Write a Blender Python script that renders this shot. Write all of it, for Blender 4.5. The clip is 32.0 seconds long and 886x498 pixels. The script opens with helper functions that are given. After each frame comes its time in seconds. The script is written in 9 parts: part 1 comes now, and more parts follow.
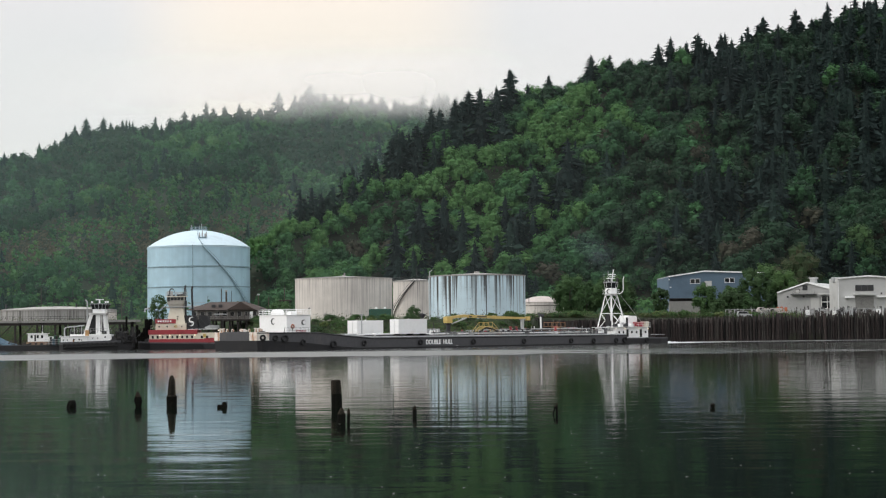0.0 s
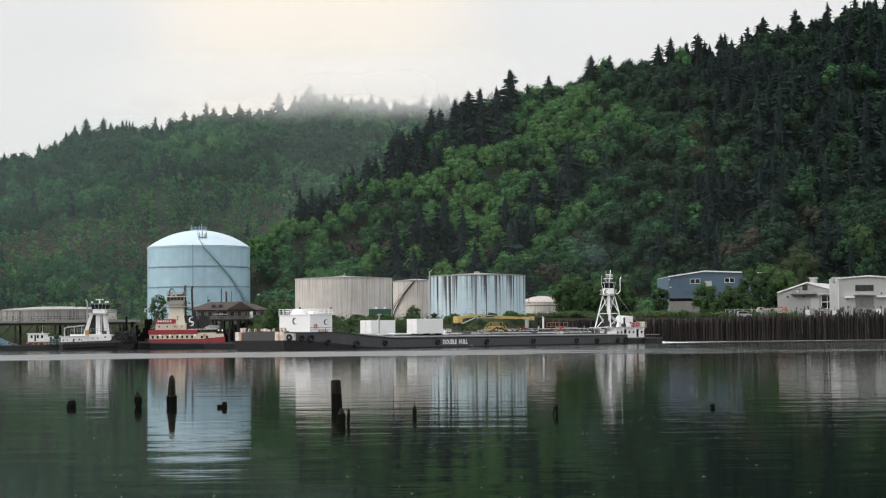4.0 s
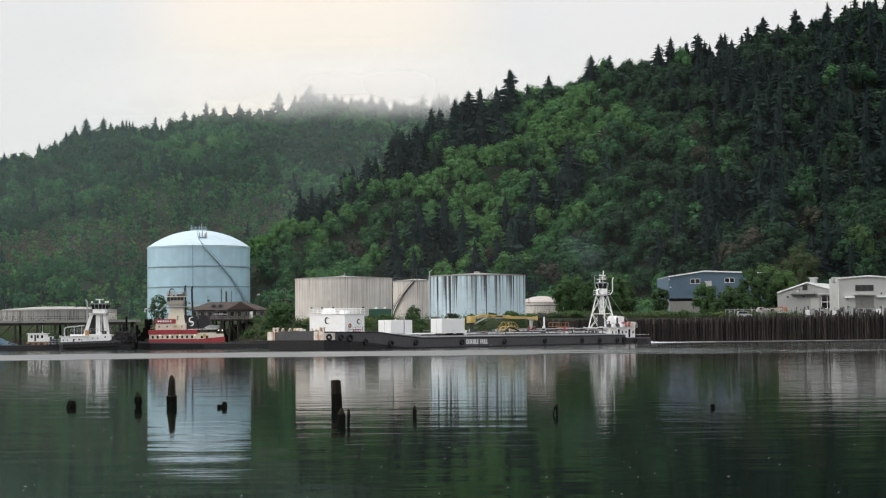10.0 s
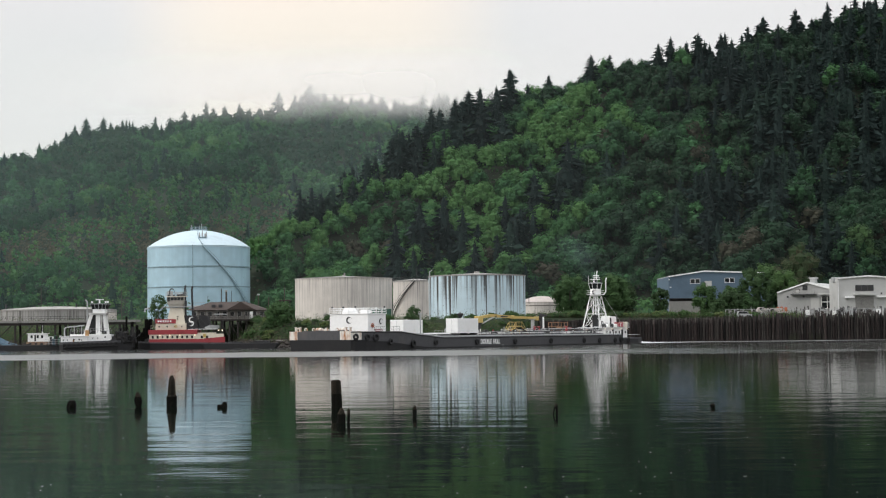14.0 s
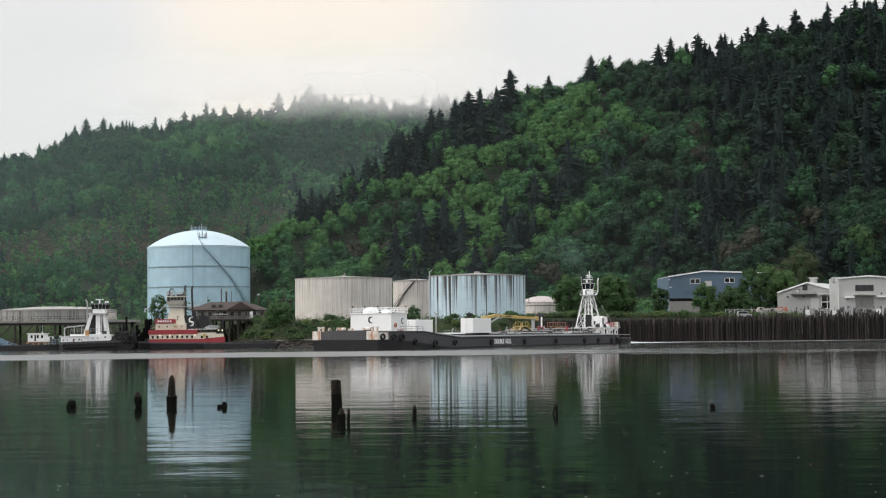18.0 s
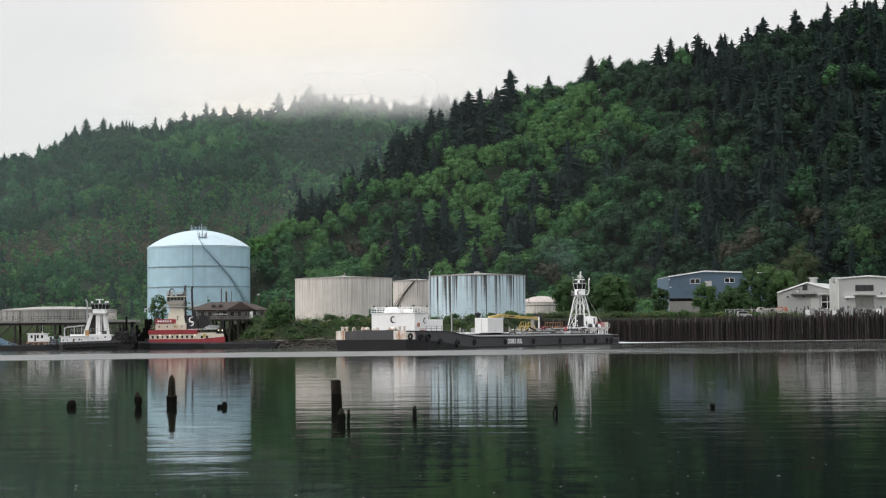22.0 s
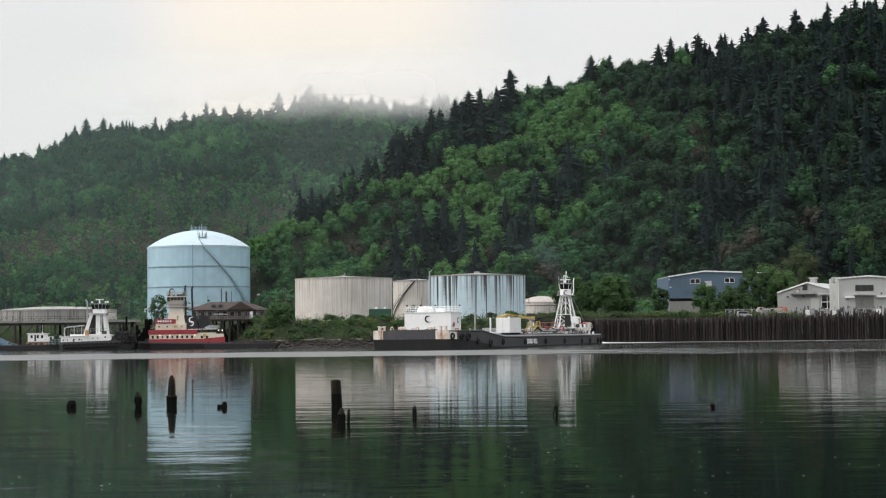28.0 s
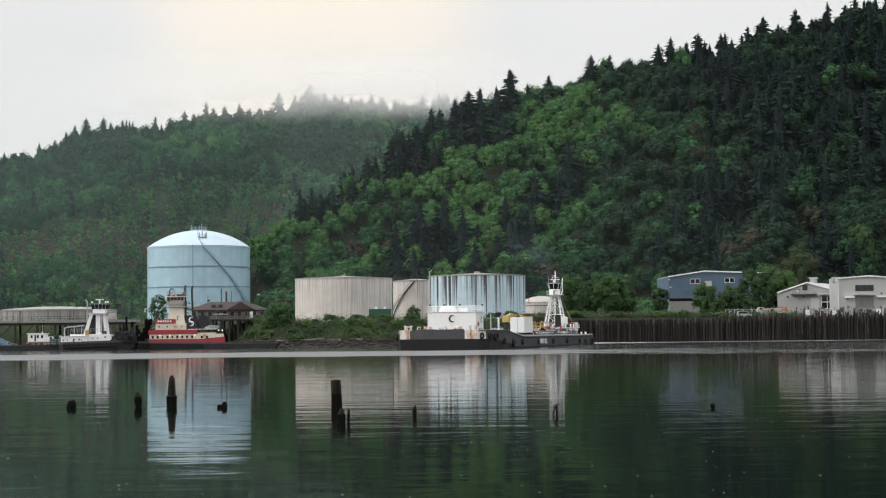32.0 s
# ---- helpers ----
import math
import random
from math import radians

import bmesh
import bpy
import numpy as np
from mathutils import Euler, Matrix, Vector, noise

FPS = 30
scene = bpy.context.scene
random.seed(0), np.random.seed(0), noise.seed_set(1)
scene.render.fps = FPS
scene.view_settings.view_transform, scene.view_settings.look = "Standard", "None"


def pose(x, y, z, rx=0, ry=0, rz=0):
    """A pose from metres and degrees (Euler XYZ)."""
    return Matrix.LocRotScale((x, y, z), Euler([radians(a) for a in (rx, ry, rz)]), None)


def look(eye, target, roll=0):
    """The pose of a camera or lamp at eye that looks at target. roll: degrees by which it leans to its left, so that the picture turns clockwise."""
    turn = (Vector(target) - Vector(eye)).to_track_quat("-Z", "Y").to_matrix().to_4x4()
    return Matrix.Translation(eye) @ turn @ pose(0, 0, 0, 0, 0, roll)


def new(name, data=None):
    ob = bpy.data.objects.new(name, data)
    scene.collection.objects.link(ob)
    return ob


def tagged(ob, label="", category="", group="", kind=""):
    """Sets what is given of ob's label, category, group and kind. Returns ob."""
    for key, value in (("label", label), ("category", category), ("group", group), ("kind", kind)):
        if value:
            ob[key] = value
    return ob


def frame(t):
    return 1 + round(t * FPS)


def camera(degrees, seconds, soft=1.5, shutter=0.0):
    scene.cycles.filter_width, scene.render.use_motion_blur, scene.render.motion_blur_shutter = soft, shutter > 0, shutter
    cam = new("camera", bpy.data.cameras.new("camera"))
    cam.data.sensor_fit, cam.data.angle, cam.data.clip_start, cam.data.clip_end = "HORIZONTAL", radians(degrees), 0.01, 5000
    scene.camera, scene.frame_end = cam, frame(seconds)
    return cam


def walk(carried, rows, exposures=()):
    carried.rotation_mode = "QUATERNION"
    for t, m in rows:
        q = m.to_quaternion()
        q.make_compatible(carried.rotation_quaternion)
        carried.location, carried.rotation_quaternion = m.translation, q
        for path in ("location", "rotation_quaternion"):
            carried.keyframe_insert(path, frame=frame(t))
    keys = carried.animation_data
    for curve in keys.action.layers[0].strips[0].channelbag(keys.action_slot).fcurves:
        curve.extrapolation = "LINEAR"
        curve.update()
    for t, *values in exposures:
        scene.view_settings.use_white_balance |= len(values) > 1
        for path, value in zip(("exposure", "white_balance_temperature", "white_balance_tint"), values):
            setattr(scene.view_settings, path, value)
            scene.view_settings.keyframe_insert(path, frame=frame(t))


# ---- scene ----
# ---------------------------------------------------------------- camera: on a tripod on the near bank
import colorsys
import itertools

EYE = (0.0, 0.0, 3.31)
cam = camera(29.29, 32.0, soft=1.2)
VIEW = look(EYE, (0.0, 300.0, 3.31 + 300.0 * 146.4 / 3000.0), roll=-0.606)
walk(cam, [(0.0, VIEW), (32.0, VIEW)], exposures=[(0.0, 0.0), (32.0, 0.0)])

# ---------------------------------------------------------------- daylight: bright overcast, hazy morning
SUN_EL, SUN_AZ = 34.0, -104.0          # degrees; azimuth from +y towards +x
world = bpy.data.worlds.new("overcast_sky")
scene.world = world
world.use_nodes = True
wn, wl = world.node_tree.nodes, world.node_tree.links
wn.clear()
w_out = wn.new("ShaderNodeOutputWorld")
w_bg = wn.new("ShaderNodeBackground")
w_sky = wn.new("ShaderNodeTexSky")
w_sky.sky_type = "NISHITA"
w_sky.sun_disc = False
w_sky.sun_elevation = radians(SUN_EL)
w_sky.sun_rotation = radians(SUN_AZ)
w_tex = wn.new("ShaderNodeTexCoord")
w_sep = wn.new("ShaderNodeSeparateXYZ")
wl.new(w_tex.outputs["Generated"], w_sep.inputs[0])
# cloud deck: paler and cooler high up, warm and thin low over the ridge
w_ramp = wn.new("ShaderNodeValToRGB")
w_ramp.color_ramp.elements[0].position = 0.0
w_ramp.color_ramp.elements[0].color = (0.82, 0.80, 0.77, 1)
w_ramp.color_ramp.elements[1].position = 1.0
w_ramp.color_ramp.elements[1].color = (1.75, 1.8, 1.88, 1)
w_e = w_ramp.color_ramp.elements.new(0.13)
w_e.color = (0.85, 0.84, 0.835, 1)
w_e = w_ramp.color_ramp.elements.new(0.22)
w_e.color = (0.86, 0.852, 0.852, 1)
wl.new(w_sep.outputs["Z"], w_ramp.inputs[0])
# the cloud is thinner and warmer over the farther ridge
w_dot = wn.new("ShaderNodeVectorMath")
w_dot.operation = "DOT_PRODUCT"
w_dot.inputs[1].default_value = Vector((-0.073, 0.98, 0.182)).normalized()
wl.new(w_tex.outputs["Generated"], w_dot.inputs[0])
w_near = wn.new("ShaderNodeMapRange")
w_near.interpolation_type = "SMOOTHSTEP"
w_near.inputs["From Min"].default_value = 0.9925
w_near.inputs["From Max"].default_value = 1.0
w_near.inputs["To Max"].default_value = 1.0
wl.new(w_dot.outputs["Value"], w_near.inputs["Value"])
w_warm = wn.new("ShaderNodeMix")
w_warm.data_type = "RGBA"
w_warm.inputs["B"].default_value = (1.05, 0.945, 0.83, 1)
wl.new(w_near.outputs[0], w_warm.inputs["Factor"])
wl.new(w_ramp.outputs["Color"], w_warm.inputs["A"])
w_map = wn.new("ShaderNodeMapping")
w_map.inputs["Scale"].default_value = (2.2, 2.2, 7.0)
wl.new(w_tex.outputs["Generated"], w_map.inputs[0])
w_noise = wn.new("ShaderNodeTexNoise")
w_noise.inputs["Scale"].default_value = 2.4
w_noise.inputs["Detail"].default_value = 1.5
w_noise.inputs["Roughness"].default_value = 0.45
wl.new(w_map.outputs[0], w_noise.inputs["Vector"])
w_var = wn.new("ShaderNodeMapRange")
w_var.inputs["From Min"].default_value = 0.3
w_var.inputs["From Max"].default_value = 0.7
w_var.inputs["To Min"].default_value = 0.97
w_var.inputs["To Max"].default_value = 1.03
wl.new(w_noise.outputs["Fac"], w_var.inputs["Value"])
w_mul = wn.new("ShaderNodeVectorMath")
w_mul.operation = "SCALE"
wl.new(w_warm.outputs["Result"], w_mul.inputs[0])
wl.new(w_var.outputs[0], w_mul.inputs["Scale"])
w_dim = wn.new("ShaderNodeVectorMath")
w_dim.operation = "SCALE"
w_dim.inputs["Scale"].default_value = 0.1
wl.new(w_sky.outputs[0], w_dim.inputs[0])
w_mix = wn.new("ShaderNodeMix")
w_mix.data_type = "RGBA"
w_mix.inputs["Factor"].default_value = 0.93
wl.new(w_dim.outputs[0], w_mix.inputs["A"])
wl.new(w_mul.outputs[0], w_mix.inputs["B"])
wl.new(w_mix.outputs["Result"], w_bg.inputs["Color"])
w_bg.inputs["Strength"].default_value = 1.0
wl.new(w_bg.outputs[0], w_out.inputs[0])

sun_data = bpy.data.lights.new("sun", "SUN")
sun_data.energy = 1.5
sun_data.angle = radians(18)
sun_data.color = (1.0, 0.96, 0.90)
sun = new("sun", sun_data)
s_dir = Vector((math.sin(radians(SUN_AZ)) * math.cos(radians(SUN_EL)), math.cos(radians(SUN_AZ)) * math.cos(radians(SUN_EL)), math.sin(radians(SUN_EL))))
sun.matrix_world = look(s_dir * 900.0, (0, 0, 0))
# ---------------------------------------------------------------- materials
def nodes_of(name):
    m = bpy.data.materials.new(name)
    m.use_nodes = True
    nt = m.node_tree
    bsdf = nt.nodes["Principled BSDF"]
    return m, nt, bsdf


def noise_node(nt, scale, detail=4.0, stretch=(1, 1, 1), rough=0.55):
    tc = nt.nodes.new("ShaderNodeTexCoord")
    mp = nt.nodes.new("ShaderNodeMapping")
    mp.inputs["Scale"].default_value = stretch
    n = nt.nodes.new("ShaderNodeTexNoise")
    n.inputs["Scale"].default_value = scale
    n.inputs["Detail"].default_value = detail
    n.inputs["Roughness"].default_value = rough
    nt.links.new(tc.outputs["Object"], mp.inputs[0])
    nt.links.new(mp.outputs[0], n.inputs["Vector"])
    return n


def ramp_node(nt, src, stops):
    r = nt.nodes.new("ShaderNodeValToRGB")
    el = r.color_ramp.elements
    el[0].position, el[0].color = stops[0][0], (*stops[0][1], 1)
    el[1].position, el[1].color = stops[-1][0], (*stops[-1][1], 1)
    for p, c in stops[1:-1]:
        e = el.new(p)
        e.color = (*c, 1)
    nt.links.new(src, r.inputs[0])
    return r


def mix_node(nt, fac, a, b, blend="MIX"):
    m = nt.nodes.new("ShaderNodeMix")
    m.data_type = "RGBA"
    m.blend_type = blend
    for key, v in (("Factor", fac), ("A", a), ("B", b)):
        if hasattr(v, "is_linked"):
            nt.links.new(v, m.inputs[key])
        elif isinstance(v, (tuple, list)):
            m.inputs[key].default_value = (*v, 1)
        else:
            m.inputs[key].default_value = v
    return m.outputs["Result"]


def surface(name, color, rough=0.6, metal=0.0, grain=6.0, stain=0.5, dark=0.6, amount=0.5, bump=0.15, stretch=(1, 1, 1), dirt=None, dirt_from=0.55, per_object=0.0):
    """A worn surface: fine grain, broad stains, a little relief."""
    m, nt, b = nodes_of(name)
    fine = noise_node(nt, grain, 5.0, stretch)
    broad = noise_node(nt, stain, 4.0, stretch)
    low = tuple(c * dark for c in color)
    r1 = ramp_node(nt, fine.outputs["Fac"], [(0.3, low), (0.62, color)])
    base = mix_node(nt, amount, color, r1.outputs["Color"])
    dcol = dirt or tuple(c * dark * 0.8 for c in color)
    rf = ramp_node(nt, broad.outputs["Fac"], [(dirt_from, (0, 0, 0)), (dirt_from + 0.22, (1, 1, 1))])
    col = mix_node(nt, rf.outputs["Color"], base, dcol)
    if per_object:
        oi = nt.nodes.new("ShaderNodeObjectInfo")
        mr = nt.nodes.new("ShaderNodeMapRange")
        mr.inputs["To Min"].default_value = 1.0 - per_object
        mr.inputs["To Max"].default_value = 1.0 + per_object
        nt.links.new(oi.outputs["Random"], mr.inputs["Value"])
        sc = nt.nodes.new("ShaderNodeVectorMath")
        sc.operation = "SCALE"
        nt.links.new(col, sc.inputs[0])
        nt.links.new(mr.outputs[0], sc.inputs["Scale"])
        col = sc.outputs[0]
    nt.links.new(col, b.inputs["Base Color"])
    b.inputs["Roughness"].default_value = rough
    b.inputs["Metallic"].default_value = metal
    if bump:
        bp = nt.nodes.new("ShaderNodeBump")
        bp.inputs["Strength"].default_value = bump
        bp.inputs["Distance"].default_value = 0.05
        nt.links.new(fine.outputs["Fac"], bp.inputs["Height"])
        nt.links.new(bp.outputs[0], b.inputs["Normal"])
    return m


def streaked(name, color, streak, amount=(0.52, 0.64), fine=0.9, zs=0.03, rough=0.6, drips=None):
    """Painted steel plate with rain streaks that run down it."""
    m, nt, b = nodes_of(name)
    s1 = noise_node(nt, fine, 4.0, (1, 1, zs), 0.6)
    s2 = noise_node(nt, fine * 0.28, 3.0, (1, 1, zs * 2), 0.5)
    g = noise_node(nt, 0.25, 5.0)
    streak_fac = s1.outputs["Fac"]
    if drips:
        # grime that runs down from the rim and thins out lower
        tc = nt.nodes.new("ShaderNodeTexCoord")
        sp = nt.nodes.new("ShaderNodeSeparateXYZ")
        nt.links.new(tc.outputs["Object"], sp.inputs[0])
        mr = nt.nodes.new("ShaderNodeMapRange")
        mr.inputs["From Min"].default_value = drips[0]
        mr.inputs["From Max"].default_value = drips[1]
        mr.inputs["To Max"].default_value = drips[2]
        nt.links.new(sp.outputs["Z"], mr.inputs["Value"])
        ad = nt.nodes.new("ShaderNodeMath")
        nt.links.new(streak_fac, ad.inputs[0])
        nt.links.new(mr.outputs[0], ad.inputs[1])
        streak_fac = ad.outputs[0]
    r1 = ramp_node(nt, streak_fac, [(amount[0], (0, 0, 0)), (amount[1], (1, 1, 1))])
    r2 = ramp_node(nt, s2.outputs["Fac"], [(0.30, (0, 0, 0)), (0.50, (1, 1, 1))])
    fac = mix_node(nt, 1.0, r1.outputs["Color"], r2.outputs["Color"], "MULTIPLY")
    rg = ramp_node(nt, g.outputs["Fac"], [(0.3, tuple(c * 0.84 for c in color)), (0.7, color)])
    col = mix_node(nt, fac, rg.outputs["Color"], streak)
    nt.links.new(col, b.inputs["Base Color"])
    b.inputs["Roughness"].default_value = rough
    return m


def leafy(name, stops, trans=0.25, vary=0.2):
    """Foliage: hue by tree (attribute tint), brightness by leaf clump."""
    m, nt, b = nodes_of(name)
    at = nt.nodes.new("ShaderNodeAttribute")
    at.attribute_name = "tint"
    geo = nt.nodes.new("ShaderNodeNewGeometry")
    r = ramp_node(nt, at.outputs["Fac"], stops)
    mr = nt.nodes.new("ShaderNodeMapRange")
    mr.inputs["To Min"].default_value = 1.0 - vary
    mr.inputs["To Max"].default_value = 1.0 + vary
    nt.links.new(geo.outputs["Random Per Island"], mr.inputs["Value"])
    sc = nt.nodes.new("ShaderNodeVectorMath")
    sc.operation = "SCALE"
    nt.links.new(r.outputs["Color"], sc.inputs[0])
    nt.links.new(mr.outputs[0], sc.inputs["Scale"])
    nt.links.new(sc.outputs[0], b.inputs["Base Color"])
    b.inputs["Roughness"].default_value = 0.75
    b.inputs["Specular IOR Level"].default_value = 0.15
    tl = nt.nodes.new("ShaderNodeBsdfTranslucent")
    nt.links.new(sc.outputs[0], tl.inputs["Color"])
    ms = nt.nodes.new("ShaderNodeMixShader")
    ms.inputs[0].default_value = trans
    out = nt.nodes["Material Output"]
    nt.links.new(b.outputs[0], ms.inputs[1])
    nt.links.new(tl.outputs[0], ms.inputs[2])
    nt.links.new(ms.outputs[0], out.inputs[0])
    return m


def water_material():
    m, nt, b = nodes_of("river_water")
    b.inputs["Base Color"].default_value = (0.003, 0.006, 0.004, 1)
    b.inputs["IOR"].default_value = 1.31
    n1 = noise_node(nt, 0.42, 3.0, (0.28, 1.0, 1.0), 0.5)
    n2 = noise_node(nt, 2.1, 2.0, (0.4, 1.0, 1.0), 0.5)
    n3 = noise_node(nt, 0.05, 2.0, (0.5, 1.0, 1.0), 0.5)
    ad = nt.nodes.new("ShaderNodeMath")
    ad.operation = "MULTIPLY_ADD"
    ad.inputs[1].default_value = 0.115
    nt.links.new(n2.outputs["Fac"], ad.inputs[0])
    nt.links.new(n1.outputs["Fac"], ad.inputs[2])
    bp = nt.nodes.new("ShaderNodeBump")
    bp.inputs["Strength"].default_value = 1.0
    bp.inputs["Distance"].default_value = 0.022
    # long low swells that draw the far reflections out into level streaks
    n5 = noise_node(nt, 0.16, 3.0, (0.10, 1.0, 1.0), 0.6)
    sw = nt.nodes.new("ShaderNodeMath")
    sw.operation = "MULTIPLY_ADD"
    sw.inputs[1].default_value = 0.32
    nt.links.new(n5.outputs["Fac"], sw.inputs[0])
    nt.links.new(ad.outputs[0], sw.inputs[2])
    nt.links.new(sw.outputs[0], bp.inputs["Height"])
    nt.links.new(bp.outputs[0], b.inputs["Normal"])
    # a band of wind-ruffled water in midstream, calm water elsewhere
    tc = nt.nodes.new("ShaderNodeTexCoord")
    sp = nt.nodes.new("ShaderNodeSeparateXYZ")
    nt.links.new(tc.outputs["Object"], sp.inputs[0])
    wob = nt.nodes.new("ShaderNodeMath")
    wob.operation = "MULTIPLY_ADD"
    wob.inputs[1].default_value = 60.0
    nt.links.new(n3.outputs["Fac"], wob.inputs[0])
    nt.links.new(sp.outputs["Y"], wob.inputs[2])
    lo = nt.nodes.new("ShaderNodeMapRange")
    lo.interpolation_type = "SMOOTHSTEP"
    lo.inputs["From Min"].default_value = 259.0
    lo.inputs["From Max"].default_value = 274.0
    nt.links.new(wob.outputs[0], lo.inputs["Value"])
    hi = nt.nodes.new("ShaderNodeMapRange")
    hi.interpolation_type = "SMOOTHSTEP"
    hi.inputs["From Min"].default_value = 342.0
    hi.inputs["From Max"].default_value = 320.0
    nt.links.new(wob.outputs[0], hi.inputs["Value"])
    side = nt.nodes.new("ShaderNodeMapRange")
    side.inputs["From Min"].default_value = 55.0
    side.inputs["From Max"].default_value = 0.0
    side.inputs["To Min"].default_value = 0.05
    nt.links.new(sp.outputs["X"], side.inputs["Value"])
    pr = nt.nodes.new("ShaderNodeMath")
    pr.operation = "MULTIPLY"
    nt.links.new(lo.outputs[0], pr.inputs[0])
    nt.links.new(hi.outputs[0], pr.inputs[1])
    pr2 = nt.nodes.new("ShaderNodeMath")
    pr2.operation = "MULTIPLY"
    nt.links.new(pr.outputs[0], pr2.inputs[0])
    nt.links.new(side.outputs[0], pr2.inputs[1])
    # gusts break the band into streaks
    n4 = noise_node(nt, 0.22, 3.0, (0.10, 1.0, 1.0), 0.6)
    gust = nt.nodes.new("ShaderNodeMapRange")
    gust.inputs["From Min"].default_value = 0.32
    gust.inputs["From Max"].default_value = 0.60
    gust.inputs["To Min"].default_value = 0.45
    nt.links.new(n4.outputs["Fac"], gust.inputs["Value"])
    pr3 = nt.nodes.new("ShaderNodeMath")
    pr3.operation = "MULTIPLY"
    nt.links.new(pr2.outputs[0], pr3.inputs[0])
    nt.links.new(gust.outputs[0], pr3.inputs[1])
    pr2 = pr3
    # narrow ruffled lines before the bulkhead
    for x0, x1, a, c, d, e, top in ((15.0, 45.0, 266.0, 274.0, 280.0, 292.0, 0.32), (22.0, 34.0, 446.0, 462.0, 474.0, 490.0, 0.7), (22.0, 40.0, 280.0, 300.0, 440.0, 470.0, 0.06), (-400.0, -300.0, 318.0, 340.0, 480.0, 520.0, 0.10)):
        line = None
        for src, f0, f1 in ((sp.outputs["X"], x0, x1), (wob.outputs[0], a, c), (wob.outputs[0], e, d)):
            mr = nt.nodes.new("ShaderNodeMapRange")
            mr.interpolation_type = "SMOOTHSTEP"
            mr.inputs["From Min"].default_value = f0
            mr.inputs["From Max"].default_value = f1
            nt.links.new(src, mr.inputs["Value"])
            if line is None:
                mr.inputs["To Max"].default_value = top
                line = mr.outputs[0]
            else:
                mm = nt.nodes.new("ShaderNodeMath")
                mm.operation = "MULTIPLY"
                nt.links.new(line, mm.inputs[0])
                nt.links.new(mr.outputs[0], mm.inputs[1])
                line = mm.outputs[0]
        both = nt.nodes.new("ShaderNodeMath")
        both.operation = "MAXIMUM"
        nt.links.new(pr2.outputs[0], both.inputs[0])
        nt.links.new(line, both.inputs[1])
        pr2 = both
    ro = nt.nodes.new("ShaderNodeMapRange")
    ro.inputs["To Min"].default_value = 0.052
    ro.inputs["To Max"].default_value = 0.5
    nt.links.new(pr2.outputs[0], ro.inputs["Value"])
    nt.links.new(ro.outputs[0], b.inputs["Roughness"])
    nt.links.new(pr2.outputs[0], b.inputs["Coat Weight"])
    b.inputs["Coat Roughness"].default_value = 0.42
    b.inputs["Coat IOR"].default_value = 1.75
    return m


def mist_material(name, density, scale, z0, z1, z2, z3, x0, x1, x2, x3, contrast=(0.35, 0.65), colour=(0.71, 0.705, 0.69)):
    """Thin mist sheet: whitish, or tinted by colour to paint distance haze; lit from the whole sky, with soft borders
    (heights z0..z3 and sideways x0..x3).
    """
    m, nt, b = nodes_of(name)
    nt.nodes.remove(b)
    tc = nt.nodes.new("ShaderNodeTexCoord")
    sp = nt.nodes.new("ShaderNodeSeparateXYZ")
    n = noise_node(nt, scale, 2.0, (1, 1, 1.5), 0.5)
    ofs = nt.nodes.new("ShaderNodeMath")
    ofs.operation = "MULTIPLY_ADD"
    ofs.inputs[1].default_value = (z1 - z0) * 0.9
    zc = nt.nodes.new("ShaderNodeMath")
    zc.operation = "SUBTRACT"
    zc.inputs[1].default_value = (z1 - z0) * 0.45
    nt.links.new(tc.outputs["Object"], sp.inputs[0])
    nt.links.new(sp.outputs["Z"], zc.inputs[0])
    nt.links.new(n.outputs["Fac"], ofs.inputs[0])
    nt.links.new(zc.outputs[0], ofs.inputs[2])
    last = None
    for src, a, c in ((ofs.outputs[0], z0, z1), (sp.outputs["Z"], z3, z2), (sp.outputs["X"], x0, x1), (sp.outputs["X"], x3, x2)):
        mr = nt.nodes.new("ShaderNodeMapRange")
        mr.interpolation_type = "SMOOTHSTEP"
        mr.inputs["From Min"].default_value = a
        mr.inputs["From Max"].default_value = c
        nt.links.new(src, mr.inputs["Value"])
        if last is None:
            last = mr.outputs[0]
        else:
            mu = nt.nodes.new("ShaderNodeMath")
            mu.operation = "MULTIPLY"
            nt.links.new(last, mu.inputs[0])
            nt.links.new(mr.outputs[0], mu.inputs[1])
            last = mu.outputs[0]
    rv = nt.nodes.new("ShaderNodeMapRange")
    rv.inputs["From Min"].default_value = contrast[0]
    rv.inputs["From Max"].default_value = contrast[1]
    rv.inputs["To Min"].default_value = density * 0.9
    rv.inputs["To Max"].default_value = density
    nt.links.new(n.outputs["Fac"], rv.inputs["Value"])
    mu = nt.nodes.new("ShaderNodeMath")
    mu.operation = "MULTIPLY"
    mu.use_clamp = True
    nt.links.new(last, mu.inputs[0])
    nt.links.new(rv.outputs[0], mu.inputs[1])
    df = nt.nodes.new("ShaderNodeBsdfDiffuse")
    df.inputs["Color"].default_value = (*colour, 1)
    tr = nt.nodes.new("ShaderNodeBsdfTransparent")
    ms = nt.nodes.new("ShaderNodeMixShader")
    least = nt.nodes.new("ShaderNodeMath")
    least.operation = "MAXIMUM"
    least.inputs[1].default_value = 0.002
    nt.links.new(mu.outputs[0], least.inputs[0])
    nt.links.new(least.outputs[0], ms.inputs[0])
    nt.links.new(tr.outputs[0], ms.inputs[1])
    nt.links.new(df.outputs[0], ms.inputs[2])
    nt.links.new(ms.outputs[0], nt.nodes["Material Output"].inputs[0])
    return m


